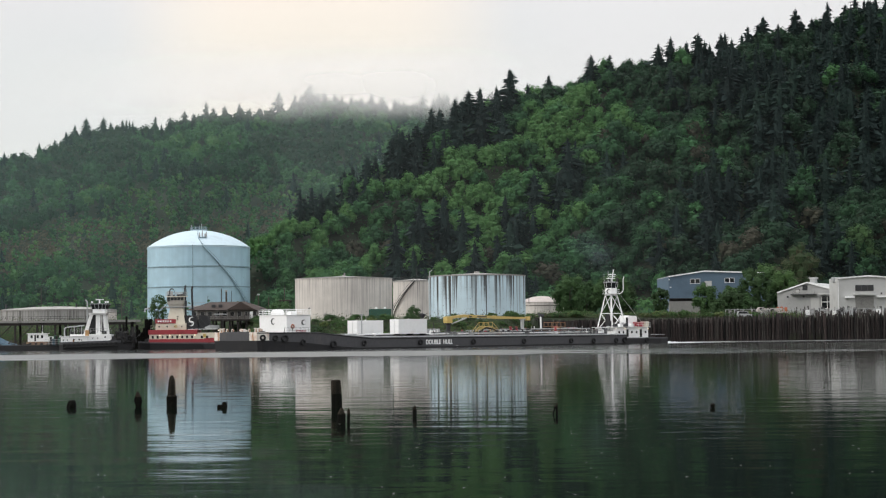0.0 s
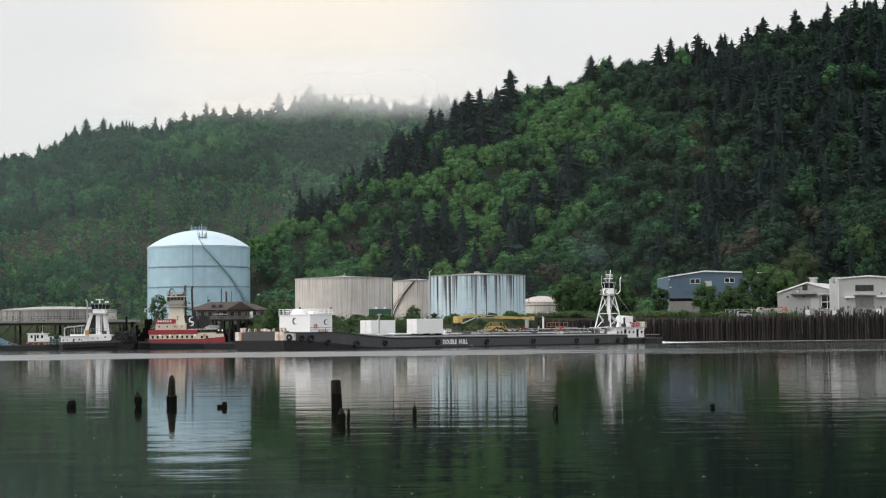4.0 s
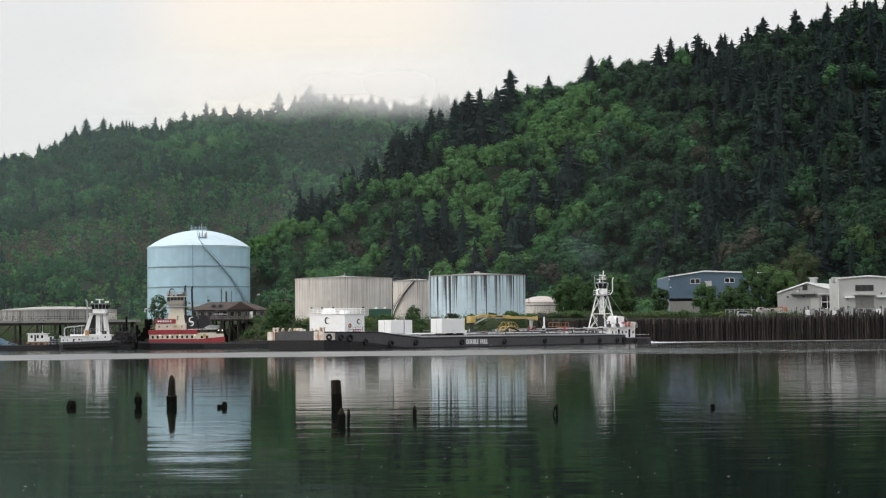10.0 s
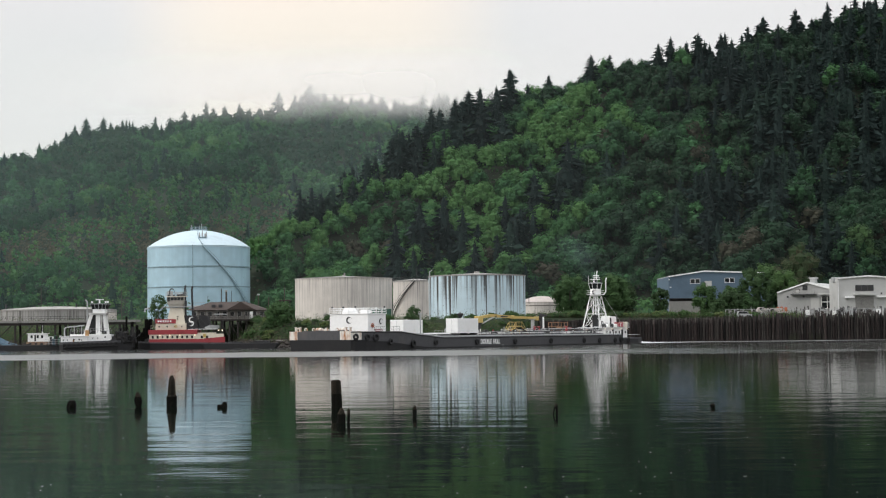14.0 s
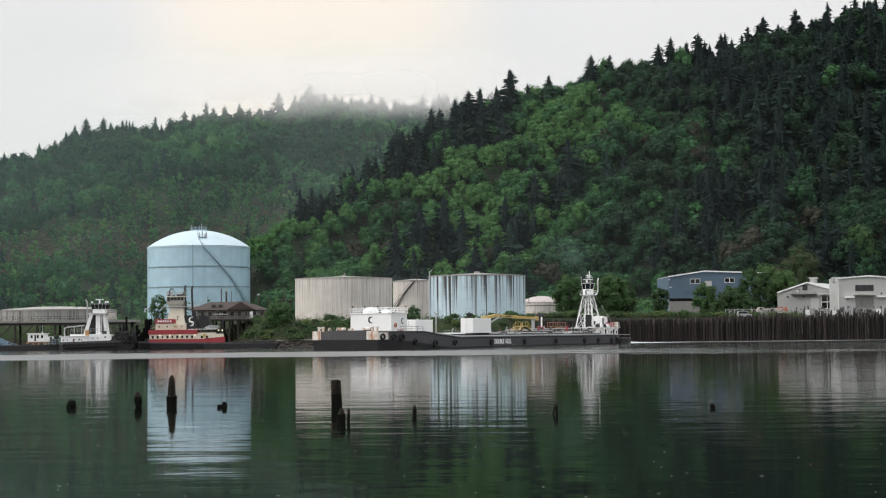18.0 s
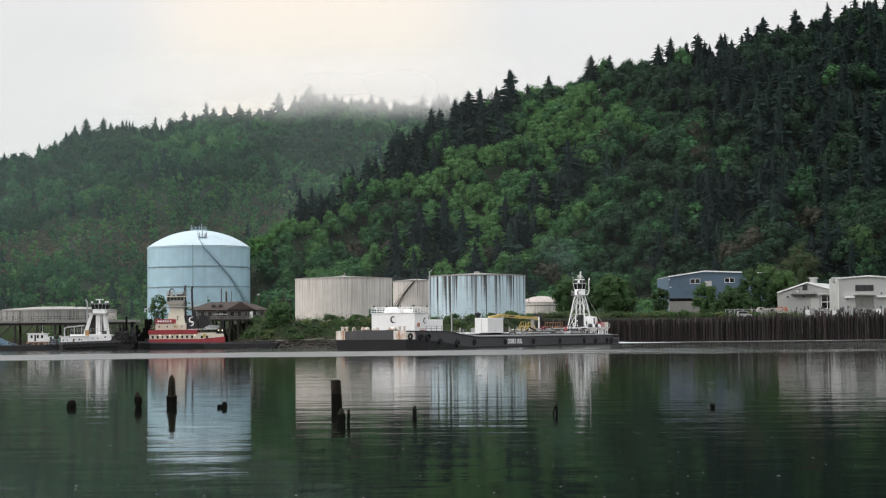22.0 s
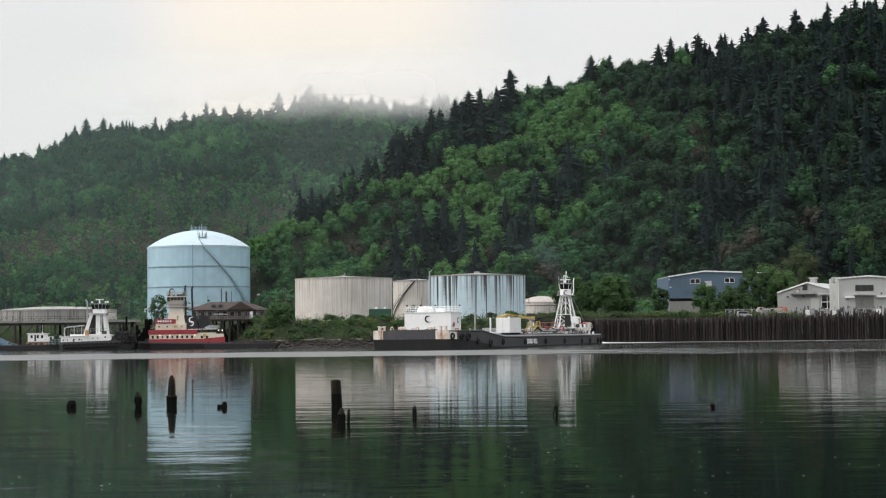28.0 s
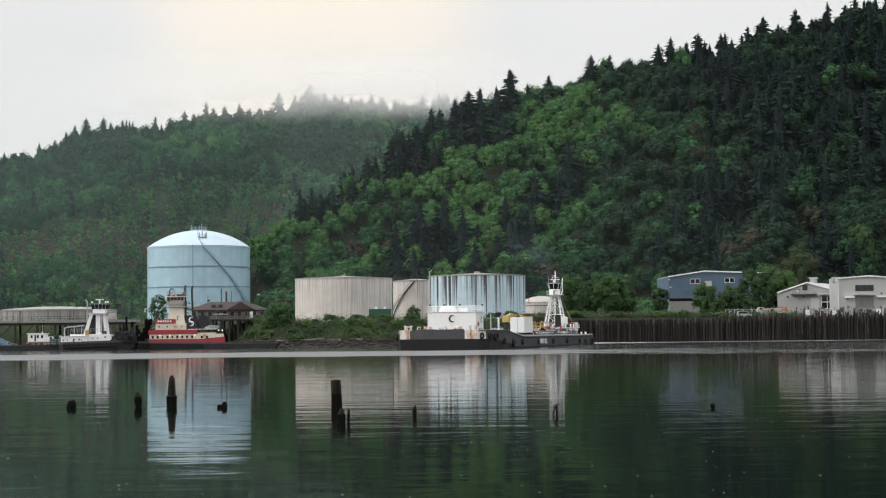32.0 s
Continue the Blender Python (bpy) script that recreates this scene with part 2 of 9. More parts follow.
def glow(name, color, strength):
    m, nt, b = nodes_of(name)
    b.inputs["Base Color"].default_value = (*color, 1)
    b.inputs["Emission Color"].default_value = (*color, 1)
    b.inputs["Emission Strength"].default_value = strength
    return m


def ground_material():
    """Dark leaf litter, with bare brown mud along the water's edge."""
    m = surface("ground_earth", (0.020, 0.030, 0.013), 0.95, 0, 1.2, 0.06, 0.45, 0.7, 0.5, dirt=(0.024, 0.026, 0.016), dirt_from=0.52)
    nt = m.node_tree
    b = nt.nodes["Principled BSDF"]
    col = b.inputs["Base Color"].links[0].from_socket
    tc = nt.nodes.new("ShaderNodeTexCoord")
    sp = nt.nodes.new("ShaderNodeSeparateXYZ")
    nt.links.new(tc.outputs["Object"], sp.inputs[0])
    mr = nt.nodes.new("ShaderNodeMapRange")
    mr.inputs["From Min"].default_value = 2.8
    mr.inputs["From Max"].default_value = 1.2
    nt.links.new(sp.outputs["Z"], mr.inputs["Value"])
    n = noise_node(nt, 1.8, 5.0)
    mud = ramp_node(nt, n.outputs["Fac"], [(0.3, (0.018, 0.015, 0.012)), (0.65, (0.034, 0.029, 0.024))])
    nt.links.new(mix_node(nt, mr.outputs[0], col, mud.outputs["Color"]), b.inputs["Base Color"])
    return m


M = {}
M["water"] = water_material()
M["ground"] = ground_material()
M["bank"] = surface("bank_stone", (0.050, 0.043, 0.037), 0.95, 0, 2.5, 0.3, 0.45, 0.7, 0.6)
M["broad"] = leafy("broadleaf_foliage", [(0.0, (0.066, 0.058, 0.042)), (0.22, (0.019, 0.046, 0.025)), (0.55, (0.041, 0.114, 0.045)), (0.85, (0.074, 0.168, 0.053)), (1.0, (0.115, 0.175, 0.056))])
M["scrub"] = leafy("olive_scrub_foliage", [(0.0, (0.105, 0.083, 0.055)), (0.25, (0.040, 0.066, 0.030)), (0.55, (0.053, 0.104, 0.040)), (0.85, (0.080, 0.140, 0.048)), (1.0, (0.128, 0.155, 0.058))])
M["conifer"] = leafy("conifer_needles", [(0.0, (0.010, 0.019, 0.018)), (0.5, (0.014, 0.029, 0.025)), (1.0, (0.023, 0.048, 0.033))], 0.08, 0.14)
M["bark"] = surface("bark", (0.075, 0.062, 0.050), 0.95, 0, 4, 0.8, 0.5, 0.7, 0.5, (1, 1, 0.2))
M["old_pile"] = surface("weathered_pile_wood", (0.050, 0.039, 0.029), 0.85, 0, 9, 1.3, 0.35, 0.8, 0.9, (1, 1, 0.08), dirt=(0.012, 0.012, 0.009), dirt_from=0.42)
M["wet_pile"] = surface("wet_pile_wood", (0.006, 0.006, 0.005), 0.9, 0, 9, 1.3, 0.4, 0.7, 0.6, (1, 1, 0.1), dirt=(0.008, 0.009, 0.006))
for key in ("old_pile", "wet_pile"):
    M[key].node_tree.nodes["Principled BSDF"].inputs["Specular IOR Level"].default_value = 0.08
M["bulk_pile"] = surface("bulkhead_pile_wood", (0.030, 0.0215, 0.0195), 0.9, 0, 7, 0.9, 0.3, 0.85, 0.8, (1, 1, 0.12), dirt=(0.070, 0.060, 0.054), dirt_from=0.56, per_object=0.85)
M["bulk_pale"] = surface("bleached_pile_wood", (0.070, 0.060, 0.055), 0.9, 0, 5, 0.5, 0.3, 0.8, 0.5, (1, 1, 0.1), dirt=(0.03, 0.024, 0.02), dirt_from=0.5, per_object=0.6)
M["lng_blue"] = streaked("pale_blue_tank_paint", (0.44, 0.63, 0.73), (0.35, 0.52, 0.61), (0.5, 0.7), 0.5, 0.02, 0.3)
M["lng_roof"] = surface("pale_blue_roof_paint", (0.54, 0.66, 0.72), 0.6, 0, 0.6, 0.1, 0.8, 0.5, 0.0)
M["lng_band"] = surface("grey_blue_girder_paint", (0.25, 0.35, 0.40), 0.6, 0, 3, 0.5, 0.7)
M["tank_grey"] = streaked("weathered_pale_tank_paint", (0.68, 0.63, 0.58), (0.22, 0.20, 0.19), (0.53, 0.80), 3.4, 0.014, 0.75, drips=(0.0, 12.9, 0.09))
M["tank_white"] = streaked("streaked_bluish_white_tank_paint", (0.59, 0.73, 0.80), (0.040, 0.039, 0.038), (0.575, 0.655), 1.15, 0.010, 0.6, drips=(0.0, 12.9, 0.12))
M["low_grey"] = streaked("weathered_brownish_grey_tank_paint", (0.36, 0.35, 0.335), (0.12, 0.115, 0.11), (0.50, 0.66), 1.8, 0.012, 0.8)
M["tank_roof"] = surface("weathered_tank_roof", (0.36, 0.345, 0.325), 0.8, 0, 1.0, 0.2, 0.6, 0.6, 0.0)
M["hull_black"] = surface("worn_black_hull_paint", (0.011, 0.011, 0.013), 0.6, 0, 2.2, 0.25, 0.6, 0.6, 0.12, (1, 1, 0.5), dirt=(0.026, 0.023, 0.022), dirt_from=0.58)
M["hull_grey"] = surface("dark_grey_hull_paint", (0.062, 0.062, 0.068), 0.5, 0, 2.0, 0.2, 0.6, 0.6, 0.12, (1, 1, 0.6), dirt=(0.10, 0.088, 0.082), dirt_from=0.58)
M["white"] = surface("white_marine_paint", (0.87, 0.87, 0.86), 0.45, 0, 1.4, 0.35, 0.86, 0.4, 0.03, dirt=(0.66, 0.63, 0.58), dirt_from=0.62)
M["white_rust"] = surface("rust_stained_white_paint", (0.76, 0.72, 0.66), 0.6, 0, 3.5, 1.1, 0.8, 0.5, 0.1, (1, 1, 0.3), dirt=(0.38, 0.15, 0.042), dirt_from=0.44)
M["deck"] = surface("grey_deck_paint", (0.115, 0.118, 0.12), 0.7, 0, 2.5, 0.35, 0.6, 0.6, 0.1, dirt=(0.16, 0.10, 0.07))
M["pipe_grey"] = surface("grey_pipe_paint", (0.42, 0.43, 0.43), 0.5, 0, 4, 0.8, 0.7)
M["yellow"] = surface("yellow_crane_paint", (0.56, 0.41, 0.13), 0.45, 0, 3, 0.7, 0.75, 0.4, 0.05)
M["red"] = surface("red_marine_paint", (0.33, 0.035, 0.045), 0.45, 0, 3, 0.5, 0.75, 0.4, 0.05)
M["cream"] = surface("cream_marine_paint", (0.70, 0.645, 0.53), 0.5, 0, 2.5, 0.5, 0.82, 0.4, 0.05, dirt=(0.45, 0.38, 0.28), dirt_from=0.62)
M["rust_orange"] = surface("faded_orange_paint", (0.30, 0.16, 0.085), 0.6, 0, 3, 0.6, 0.6)
M["orange_tan"] = surface("faded_orange_locker_paint", (0.50, 0.29, 0.12), 0.6, 0, 3, 0.6, 0.7)
M["tan"] = surface("tan_boat_paint", (0.30, 0.20, 0.13), 0.6, 0, 3, 0.6, 0.6)
M["pink_roof"] = surface("faded_pinkish_roof", (0.50, 0.44, 0.41), 0.8, 0, 1.2, 0.3, 0.75, 0.5, 0.0)
M["orange"] = surface("orange_paint", (0.46, 0.13, 0.06), 0.5, 0, 3, 0.6, 0.7)
M["rubber"] = surface("worn_black_rubber", (0.014, 0.014, 0.015), 0.75, 0, 8, 1.5, 0.5, 0.6, 0.4)
M["dark_steel"] = surface("dark_steel", (0.035, 0.035, 0.038), 0.55, 0.2, 5, 0.8, 0.6)
M["glass"] = surface("dark_window_glass", (0.015, 0.018, 0.020), 0.08, 0, 2, 0.3, 0.8, 0.2, 0.0)
M["blue_wall"] = surface("slate_blue_metal_siding", (0.095, 0.148, 0.205), 0.6, 0, 2.0, 0.12, 0.85, 0.4, 0.0)
M["old_cream"] = surface("weathered_cream_paint", (0.40, 0.375, 0.325), 0.6, 0, 2.5, 0.5, 0.75, 0.6, 0.05, dirt=(0.25, 0.20, 0.15), dirt_from=0.58)
M["grey_wall"] = surface("light_grey_metal_siding", (0.37, 0.37, 0.363), 0.6, 0, 1.5, 0.15, 0.8, 0.5, 0.0, dirt=(0.34, 0.32, 0.29), dirt_from=0.6)
M["white_wall"] = surface("white_metal_siding", (0.49, 0.49, 0.475), 0.6, 0, 1.5, 0.15, 0.85, 0.4, 0.0)
M["roof_brown"] = surface("brown_shingle_roof", (0.060, 0.043, 0.036), 0.9, 0, 6, 0.5, 0.6, 0.6, 0.4)
M["siding"] = surface("weathered_grey_siding", (0.25, 0.235, 0.215), 0.85, 0, 4, 0.5, 0.6, 0.6, 0.2)
M["timber"] = surface("dark_creosoted_timber", (0.040, 0.034, 0.030), 0.85, 0, 6, 0.7, 0.5, 0.7, 0.4)
M["concrete"] = surface("weathered_concrete", (0.26, 0.255, 0.24), 0.85, 0, 3, 0.4, 0.6, 0.6, 0.3)
M["fleck"] = surface("pale_scum", (0.42, 0.43, 0.41), 0.8, 0, 2, 0.6, 0.7, 0.4, 0.0)
M["moss"] = surface("mossy_wet_planks", (0.030, 0.033, 0.018), 0.9, 0, 4, 0.6, 0.4, 0.8, 0.4, (1, 1, 0.3), dirt=(0.024, 0.019, 0.017), dirt_from=0.45)
M["foam"] = surface("wake_foam", (0.78, 0.79, 0.79), 0.8, 0, 2, 0.6, 0.85, 0.4, 0.3)
M["green_box"] = surface("dark_green_paint", (0.025, 0.09, 0.06), 0.5, 0, 2, 0.5, 0.7)
M["blue_tarp"] = surface("blue_tarpaulin", (0.06, 0.12, 0.17), 0.6, 0, 4, 1.0, 0.5, 0.6, 0.4)
M["lamp"] = glow("lit_deck_lamp", (1.0, 0.82, 0.6), 1.6)
# ---------------------------------------------------------------- building helpers
def finish(bm, name, mats, smooth=False):
    me = bpy.data.meshes.new(name)
    bmesh.ops.recalc_face_normals(bm, faces=bm.faces)
    bm.to_mesh(me)
    bm.free()
    for m in mats if isinstance(mats, (list, tuple)) else [mats]:
        me.materials.append(m)
    if smooth:
        me.shade_smooth()
        me.set_sharp_from_angle(angle=radians(35))
    return me


def part(name, bm, material, parent, label="", smooth=False, at=None):
    ob = new(name, finish(bm, name, material, smooth))
    ob.parent = parent
    if at:
        ob.location = at
    if label:
        ob["label"] = label
    return ob


def thing(name, label, category, group="", kind="", at=(0, 0, 0), rz=0.0):
    ob = new(name)
    ob.empty_display_size = 0.5
    ob.matrix_basis = pose(*at, 0, 0, rz)
    return tagged(ob, label, category, group, kind)


def shared(name, me, parent, m):
    ob = new(name, me)
    ob.parent = parent
    ob.matrix_basis = m
    return ob


def box(x0, x1, y0, y1, z0, z1, bevel=0.0, bm=None):
    own = bm is None
    bm = bm or bmesh.new()
    vs = [bm.verts.new((x, y, z)) for x in (x0, x1) for y in (y0, y1) for z in (z0, z1)]
    for q in ((0, 1, 3, 2), (4, 6, 7, 5), (0, 4, 5, 1), (2, 3, 7, 6), (0, 2, 6, 4), (1, 5, 7, 3)):
        bm.faces.new([vs[i] for i in q])
    if bevel and own:
        bmesh.ops.bevel(bm, geom=bm.edges[:], offset=bevel, segments=2, affect="EDGES", profile=0.6)
    return bm


def rod(p, q, r, seg=8, r2=None, bm=None, caps=True):
    """A round bar from p to q."""
    bm = bm or bmesh.new()
    p, q = Vector(p), Vector(q)
    d = (q - p).normalized()
    a = d.orthogonal().normalized()
    b = d.cross(a)
    r2 = r if r2 is None else r2
    rings = []
    for c, rr in ((p, r), (q, r2)):
        rings.append([bm.verts.new(c + (a * math.cos(2 * math.pi * i / seg) + b * math.sin(2 * math.pi * i / seg)) * rr) for i in range(seg)])
    for i in range(seg):
        j = (i + 1) % seg
        bm.faces.new((rings[0][i], rings[0][j], rings[1][j], rings[1][i]))
    if caps:
        bm.faces.new(rings[0][::-1])
        bm.faces.new(rings[1])
    return bm


def pipe(points, r, seg=8, bm=None):
    """A bent round bar through the points."""
    bm = bm or bmesh.new()
    pts = [Vector(p) for p in points]
    rings = []
    ref = None
    for i, p in enumerate(pts):
        d = (pts[min(i + 1, len(pts) - 1)] - pts[max(i - 1, 0)]).normalized()
        if ref is None:
            ref = d.orthogonal().normalized()
        a = (ref - d * ref.dot(d)).normalized()
        ref = a
        b = d.cross(a)
        rings.append([bm.verts.new(p + (a * math.cos(2 * math.pi * k / seg) + b * math.sin(2 * math.pi * k / seg)) * r) for k in range(seg)])
    for r0, r1 in zip(rings, rings[1:]):
        for i in range(seg):
            j = (i + 1) % seg
            bm.faces.new((r0[i], r0[j], r1[j], r1[i]))
    bm.faces.new(rings[0][::-1])
    bm.faces.new(rings[-1])
    return bm


def lathe(profile, seg=48, bm=None):
    """Revolves (r, z) points about z."""
    bm = bm or bmesh.new()
    rings = []
    for r, z in profile:
        if r < 1e-5:
            rings.append([bm.verts.new((0, 0, z))])
        else:
            rings.append([bm.verts.new((r * math.cos(2 * math.pi * i / seg), r * math.sin(2 * math.pi * i / seg), z)) for i in range(seg)])
    for r0, r1 in zip(rings, rings[1:]):
        for i in range(seg):
            j = (i + 1) % seg
            q = [r0[i % len(r0)], r0[j % len(r0)], r1[j % len(r1)], r1[i % len(r1)]]
            u = list(dict.fromkeys(q))
            if len(u) > 2:
                bm.faces.new(u)
    return bm


def prism(outline, z0, z1, bm=None):
    """A straight-sided body over a plan outline."""
    bm = bm or bmesh.new()
    lo = [bm.verts.new((x, y, z0)) for x, y in outline]
    hi = [bm.verts.new((x, y, z1)) for x, y in outline]
    n = len(outline)
    for i in range(n):
        j = (i + 1) % n
        bm.faces.new((lo[i], lo[j], hi[j], hi[i]))
    bm.faces.new(lo[::-1])
    bm.faces.new(hi)
    return bm


def sections(rows, bm=None, caps=True):
    """A skin over rows of equally many points."""
    bm = bm or bmesh.new()
    rings = [[bm.verts.new(p) for p in row] for row in rows]
    n = len(rings[0])
    for r0, r1 in zip(rings, rings[1:]):
        for i in range(n):
            j = (i + 1) % n
            bm.faces.new((r0[i], r0[j], r1[j], r1[i]))
    if caps:
        bm.faces.new(rings[0][::-1])
        bm.faces.new(rings[-1])
    return bm


def torus(R, r, seg=16, ring=8, axis="y"):
    bm = bmesh.new()
    vs = []
    for i in range(seg):
        a = 2 * math.pi * i / seg
        row = []
        for k in range(ring):
            b = 2 * math.pi * k / ring
            q = ((R + r * math.cos(b)) * math.cos(a), r * 0.9 * math.sin(b), (R + r * math.cos(b)) * math.sin(a))
            row.append(bm.verts.new(q if axis == "y" else (q[1], q[0], q[2]) if axis == "x" else (q[0], q[2], q[1])))
        vs.append(row)
    for i in range(seg):
        for k in range(ring):
            bm.faces.new((vs[i][k], vs[(i + 1) % seg][k], vs[(i + 1) % seg][(k + 1) % ring], vs[i][(k + 1) % ring]))
    return bm


def quad_mesh(name, verts, material, tint=None):
    """A mesh of loose four-cornered pieces, from arrays."""
    verts = np.ascontiguousarray(verts, dtype=np.float32).reshape(-1, 3)
    n = len(verts) // 4
    me = bpy.data.meshes.new(name)
    me.vertices.add(len(verts))
    me.vertices.foreach_set("co", verts.ravel())
    me.loops.add(n * 4)
    me.loops.foreach_set("vertex_index", np.arange(n * 4, dtype=np.int32))
    me.polygons.add(n)
    me.polygons.foreach_set("loop_start", np.arange(0, n * 4, 4, dtype=np.int32))
    if tint is not None:
        at = me.attributes.new("tint", "FLOAT", "FACE")
        at.data.foreach_set("value", np.ascontiguousarray(tint, dtype=np.float32))
    me.materials.append(material)
    me.update()
    return me
# ---------------------------------------------------------------- land: one sheet from the near bank over the river bed to the hills
def lerp_table(x, table):
    xs, ys = zip(*table)
    return np.interp(x, xs, ys)


SHORE = [(-5000, 560), (-400, 490), (-140, 452), (-78, 444), (-58, 441), (-50, 424), (-43, 401), (-36, 396), (-15, 398), (8, 418), (20, 448), (26, 464.5), (29, 466.6), (5000, 466.6)]
RIDGE_E = [(-140, -20), (-118, 10), (-100, 27), (-84.6, 40), (-68.5, 50), (-49, 64), (-29, 84), (-9.6, 92), (20, 110), (34, 119), (56, 127), (97, 137), (145, 142), (181, 154), (262, 180), (450, 215), (900, 240)]
RIDGE_W = [(-900, 60), (-450, 80), (-330, 104), (-284, 115), (-250, 133), (-215, 141), (-176, 150), (-130, 156), (-89, 163), (-33, 160), (40, 165), (400, 185)]


def smin(a, b, k):
    h = np.clip(0.5 + 0.5 * (b - a) / k, 0, 1)
    return b * (1 - h) + a * h - k * h * (1 - h)


def bumpy(x, y):
    return 3.2 * np.sin(x * 0.043 + 1.3) * np.cos(y * 0.037) + 2.2 * np.sin(x * 0.091 + y * 0.061) + 1.2 * np.cos(x * 0.17 - y * 0.13)


def spurs(x, y):
    """Low spurs and gullies that run slantwise down the nearer hillside."""
    q = y - 1.2 * x + 16.0 * np.sin(x * 0.023) + 11.0 * np.sin(y * 0.031 + 0.6)
    return 3.8 * np.sin(q * 2 * np.pi / 66.0) + 1.2 * np.sin(q * 2 * np.pi / 31.0 + 1.3)


def east_hill(x, y):
    toe = 690.0 - 45.0 * np.clip((x - 40.0) / 120.0, 0, 1)
    face = 0.577 * (y - toe) + spurs(x, y) * np.clip((y - toe) / 40.0, 0, 1)
    top = lerp_table(x, RIDGE_E)
    back = np.maximum(y - (toe + top / 0.577), 0)
    return smin(face + bumpy(x, y), top, 14.0) - 0.10 * back


def west_hill(x, y):
    toe = 885.0
    face = 0.50 * (y - toe)
    top = lerp_table(x, RIDGE_W)
    back = np.maximum(y - (toe + top / 0.5), 0)
    return smin(face + 1.3 * bumpy(x * 0.8, y * 0.8), top, 14.0) - 0.08 * back


def land(x, y):
    x, y = np.asarray(x, float), np.asarray(y, float)
    s = lerp_table(x, SHORE)
    d = y - s
    run = np.where(x < 25, 15.0, 1.0)
    flat = 6.5 + 0.25 * np.sin(x * 0.05) + np.clip((y - 480.0) / 200.0, 0, 1) * 2.5
    bank = np.where(d < 0, np.maximum(-3.5, d * 0.35), np.where(d < run, flat * (np.clip(d, 0, None) / run) ** 0.8, flat))
    hills = np.maximum(east_hill(x, y), west_hill(x, y))
    far = np.where(y > 1500, np.maximum(0.0, 1 - (y - 1500) / 2500.0), 1.0)
    z = np.maximum(bank, np.where(y > 560, hills, -50.0) * far)
    near = np.where(y < 14.0, np.clip((14.0 - y) * 0.22 - 1.2, -3.5, 1.75), -3.5)
    return np.where(y < 100.0, near, z)


def build_land():
    xs = np.concatenate([np.linspace(-4800, -420, 12), np.linspace(-400, -140, 27), np.linspace(-136, 24, 60), np.linspace(25, 30, 6), np.linspace(34, 420, 60), np.linspace(450, 4800, 12)])
    ys = np.concatenate([np.linspace(-4800, -100, 6), np.linspace(-40, 30, 24), [60, 150, 300, 380], np.linspace(388, 480, 70), np.linspace(485, 640, 26), np.linspace(648, 1250, 76), np.linspace(1270, 1600, 12), np.linspace(1800, 4900, 10)])
    gx, gy = np.meshgrid(xs, ys)
    gz = land(gx, gy)
    nx, ny = len(xs), len(ys)
    idx = np.arange(nx * ny).reshape(ny, nx)
    faces = np.stack([idx[:-1, :-1], idx[:-1, 1:], idx[1:, 1:], idx[1:, :-1]], -1).reshape(-1, 4)
    me = bpy.data.meshes.new("ground")
    me.vertices.add(nx * ny)
    me.vertices.foreach_set("co", np.stack([gx, gy, gz], -1).astype(np.float32).ravel())
    me.loops.add(len(faces) * 4)
    me.loops.foreach_set("vertex_index", faces.astype(np.int32).ravel())
    me.polygons.add(len(faces))
    me.polygons.foreach_set("loop_start", np.arange(0, len(faces) * 4, 4, dtype=np.int32))
    me.materials.append(M["ground"])
    me.update()
    me.shade_smooth()
    return tagged(new("ground", me), "earth bank, level yard and wooded hillsides behind the river", "ground", kind="structure")


ground = build_land()


def build_water():
    bm = bmesh.new()
    vs = [bm.verts.new(p) for p in ((-4900, 4.0, 0), (4900, 4.0, 0), (4900, 520.0, 0), (-4900, 520.0, 0))]
    bm.faces.new(vs)
    ob = new("water", finish(bm, "water", M["water"]))
    return tagged(ob, "calm dark green river water with faint ripples", "water", kind="structure")


water = build_water()

# ---------------------------------------------------------------- trees
rng = np.random.default_rng(11)


def leaf_quads(centres, normals, size, rg, flat=0.75):
    """Ragged four-cornered leaf clumps at centres, facing roughly along normals."""
    n = len(centres)
    nn = normals + rg.normal(0, 0.45, (n, 3))
    nn /= np.linalg.norm(nn, axis=1, keepdims=True) + 1e-9
    ref = rg.normal(0, 1, (n, 3))
    a = np.cross(nn, ref)
    a /= np.linalg.norm(a, axis=1, keepdims=True) + 1e-9
    b = np.cross(nn, a)
    s = size * rg.uniform(0.6, 1.35, (n, 1))
    out = np.empty((n, 4, 3))
    for k, (ca, cb) in enumerate(((-1, -0.5), (0.4, -1), (1, 0.55), (-0.5, 1))):
        j = rg.uniform(0.6, 1.2, (n, 1))
        out[:, k] = centres + (a * ca + b * cb * flat) * s * j * 0.5 + nn * rg.uniform(-0.12, 0.12, (n, 1)) * s
    return out


def lump(c, r, up, rg, seg=6, rings=3):
    """A rough closed lump of foliage under the leaves."""
    th = np.linspace(-0.75, 1.45, rings + 1)
    ph = np.linspace(0, 2 * math.pi, seg + 1)[:-1] + rg.uniform(0, 6)
    k = rg.uniform(0.78, 1.12, (rings + 1, seg))
    k[-1] = k[-1].mean()
    px = c[0] + r * k * np.cos(th)[:, None] * np.cos(ph)
    py = c[1] + r * k * np.cos(th)[:, None] * np.sin(ph)
    pz = c[2] + r * up * k * np.sin(th)[:, None]
    g = np.stack([px, py, pz], -1)
    n = np.roll(g, -1, axis=1)
    return np.stack([g[:-1], n[:-1], n[1:], g[1:]], 2).reshape(-1, 4, 3)


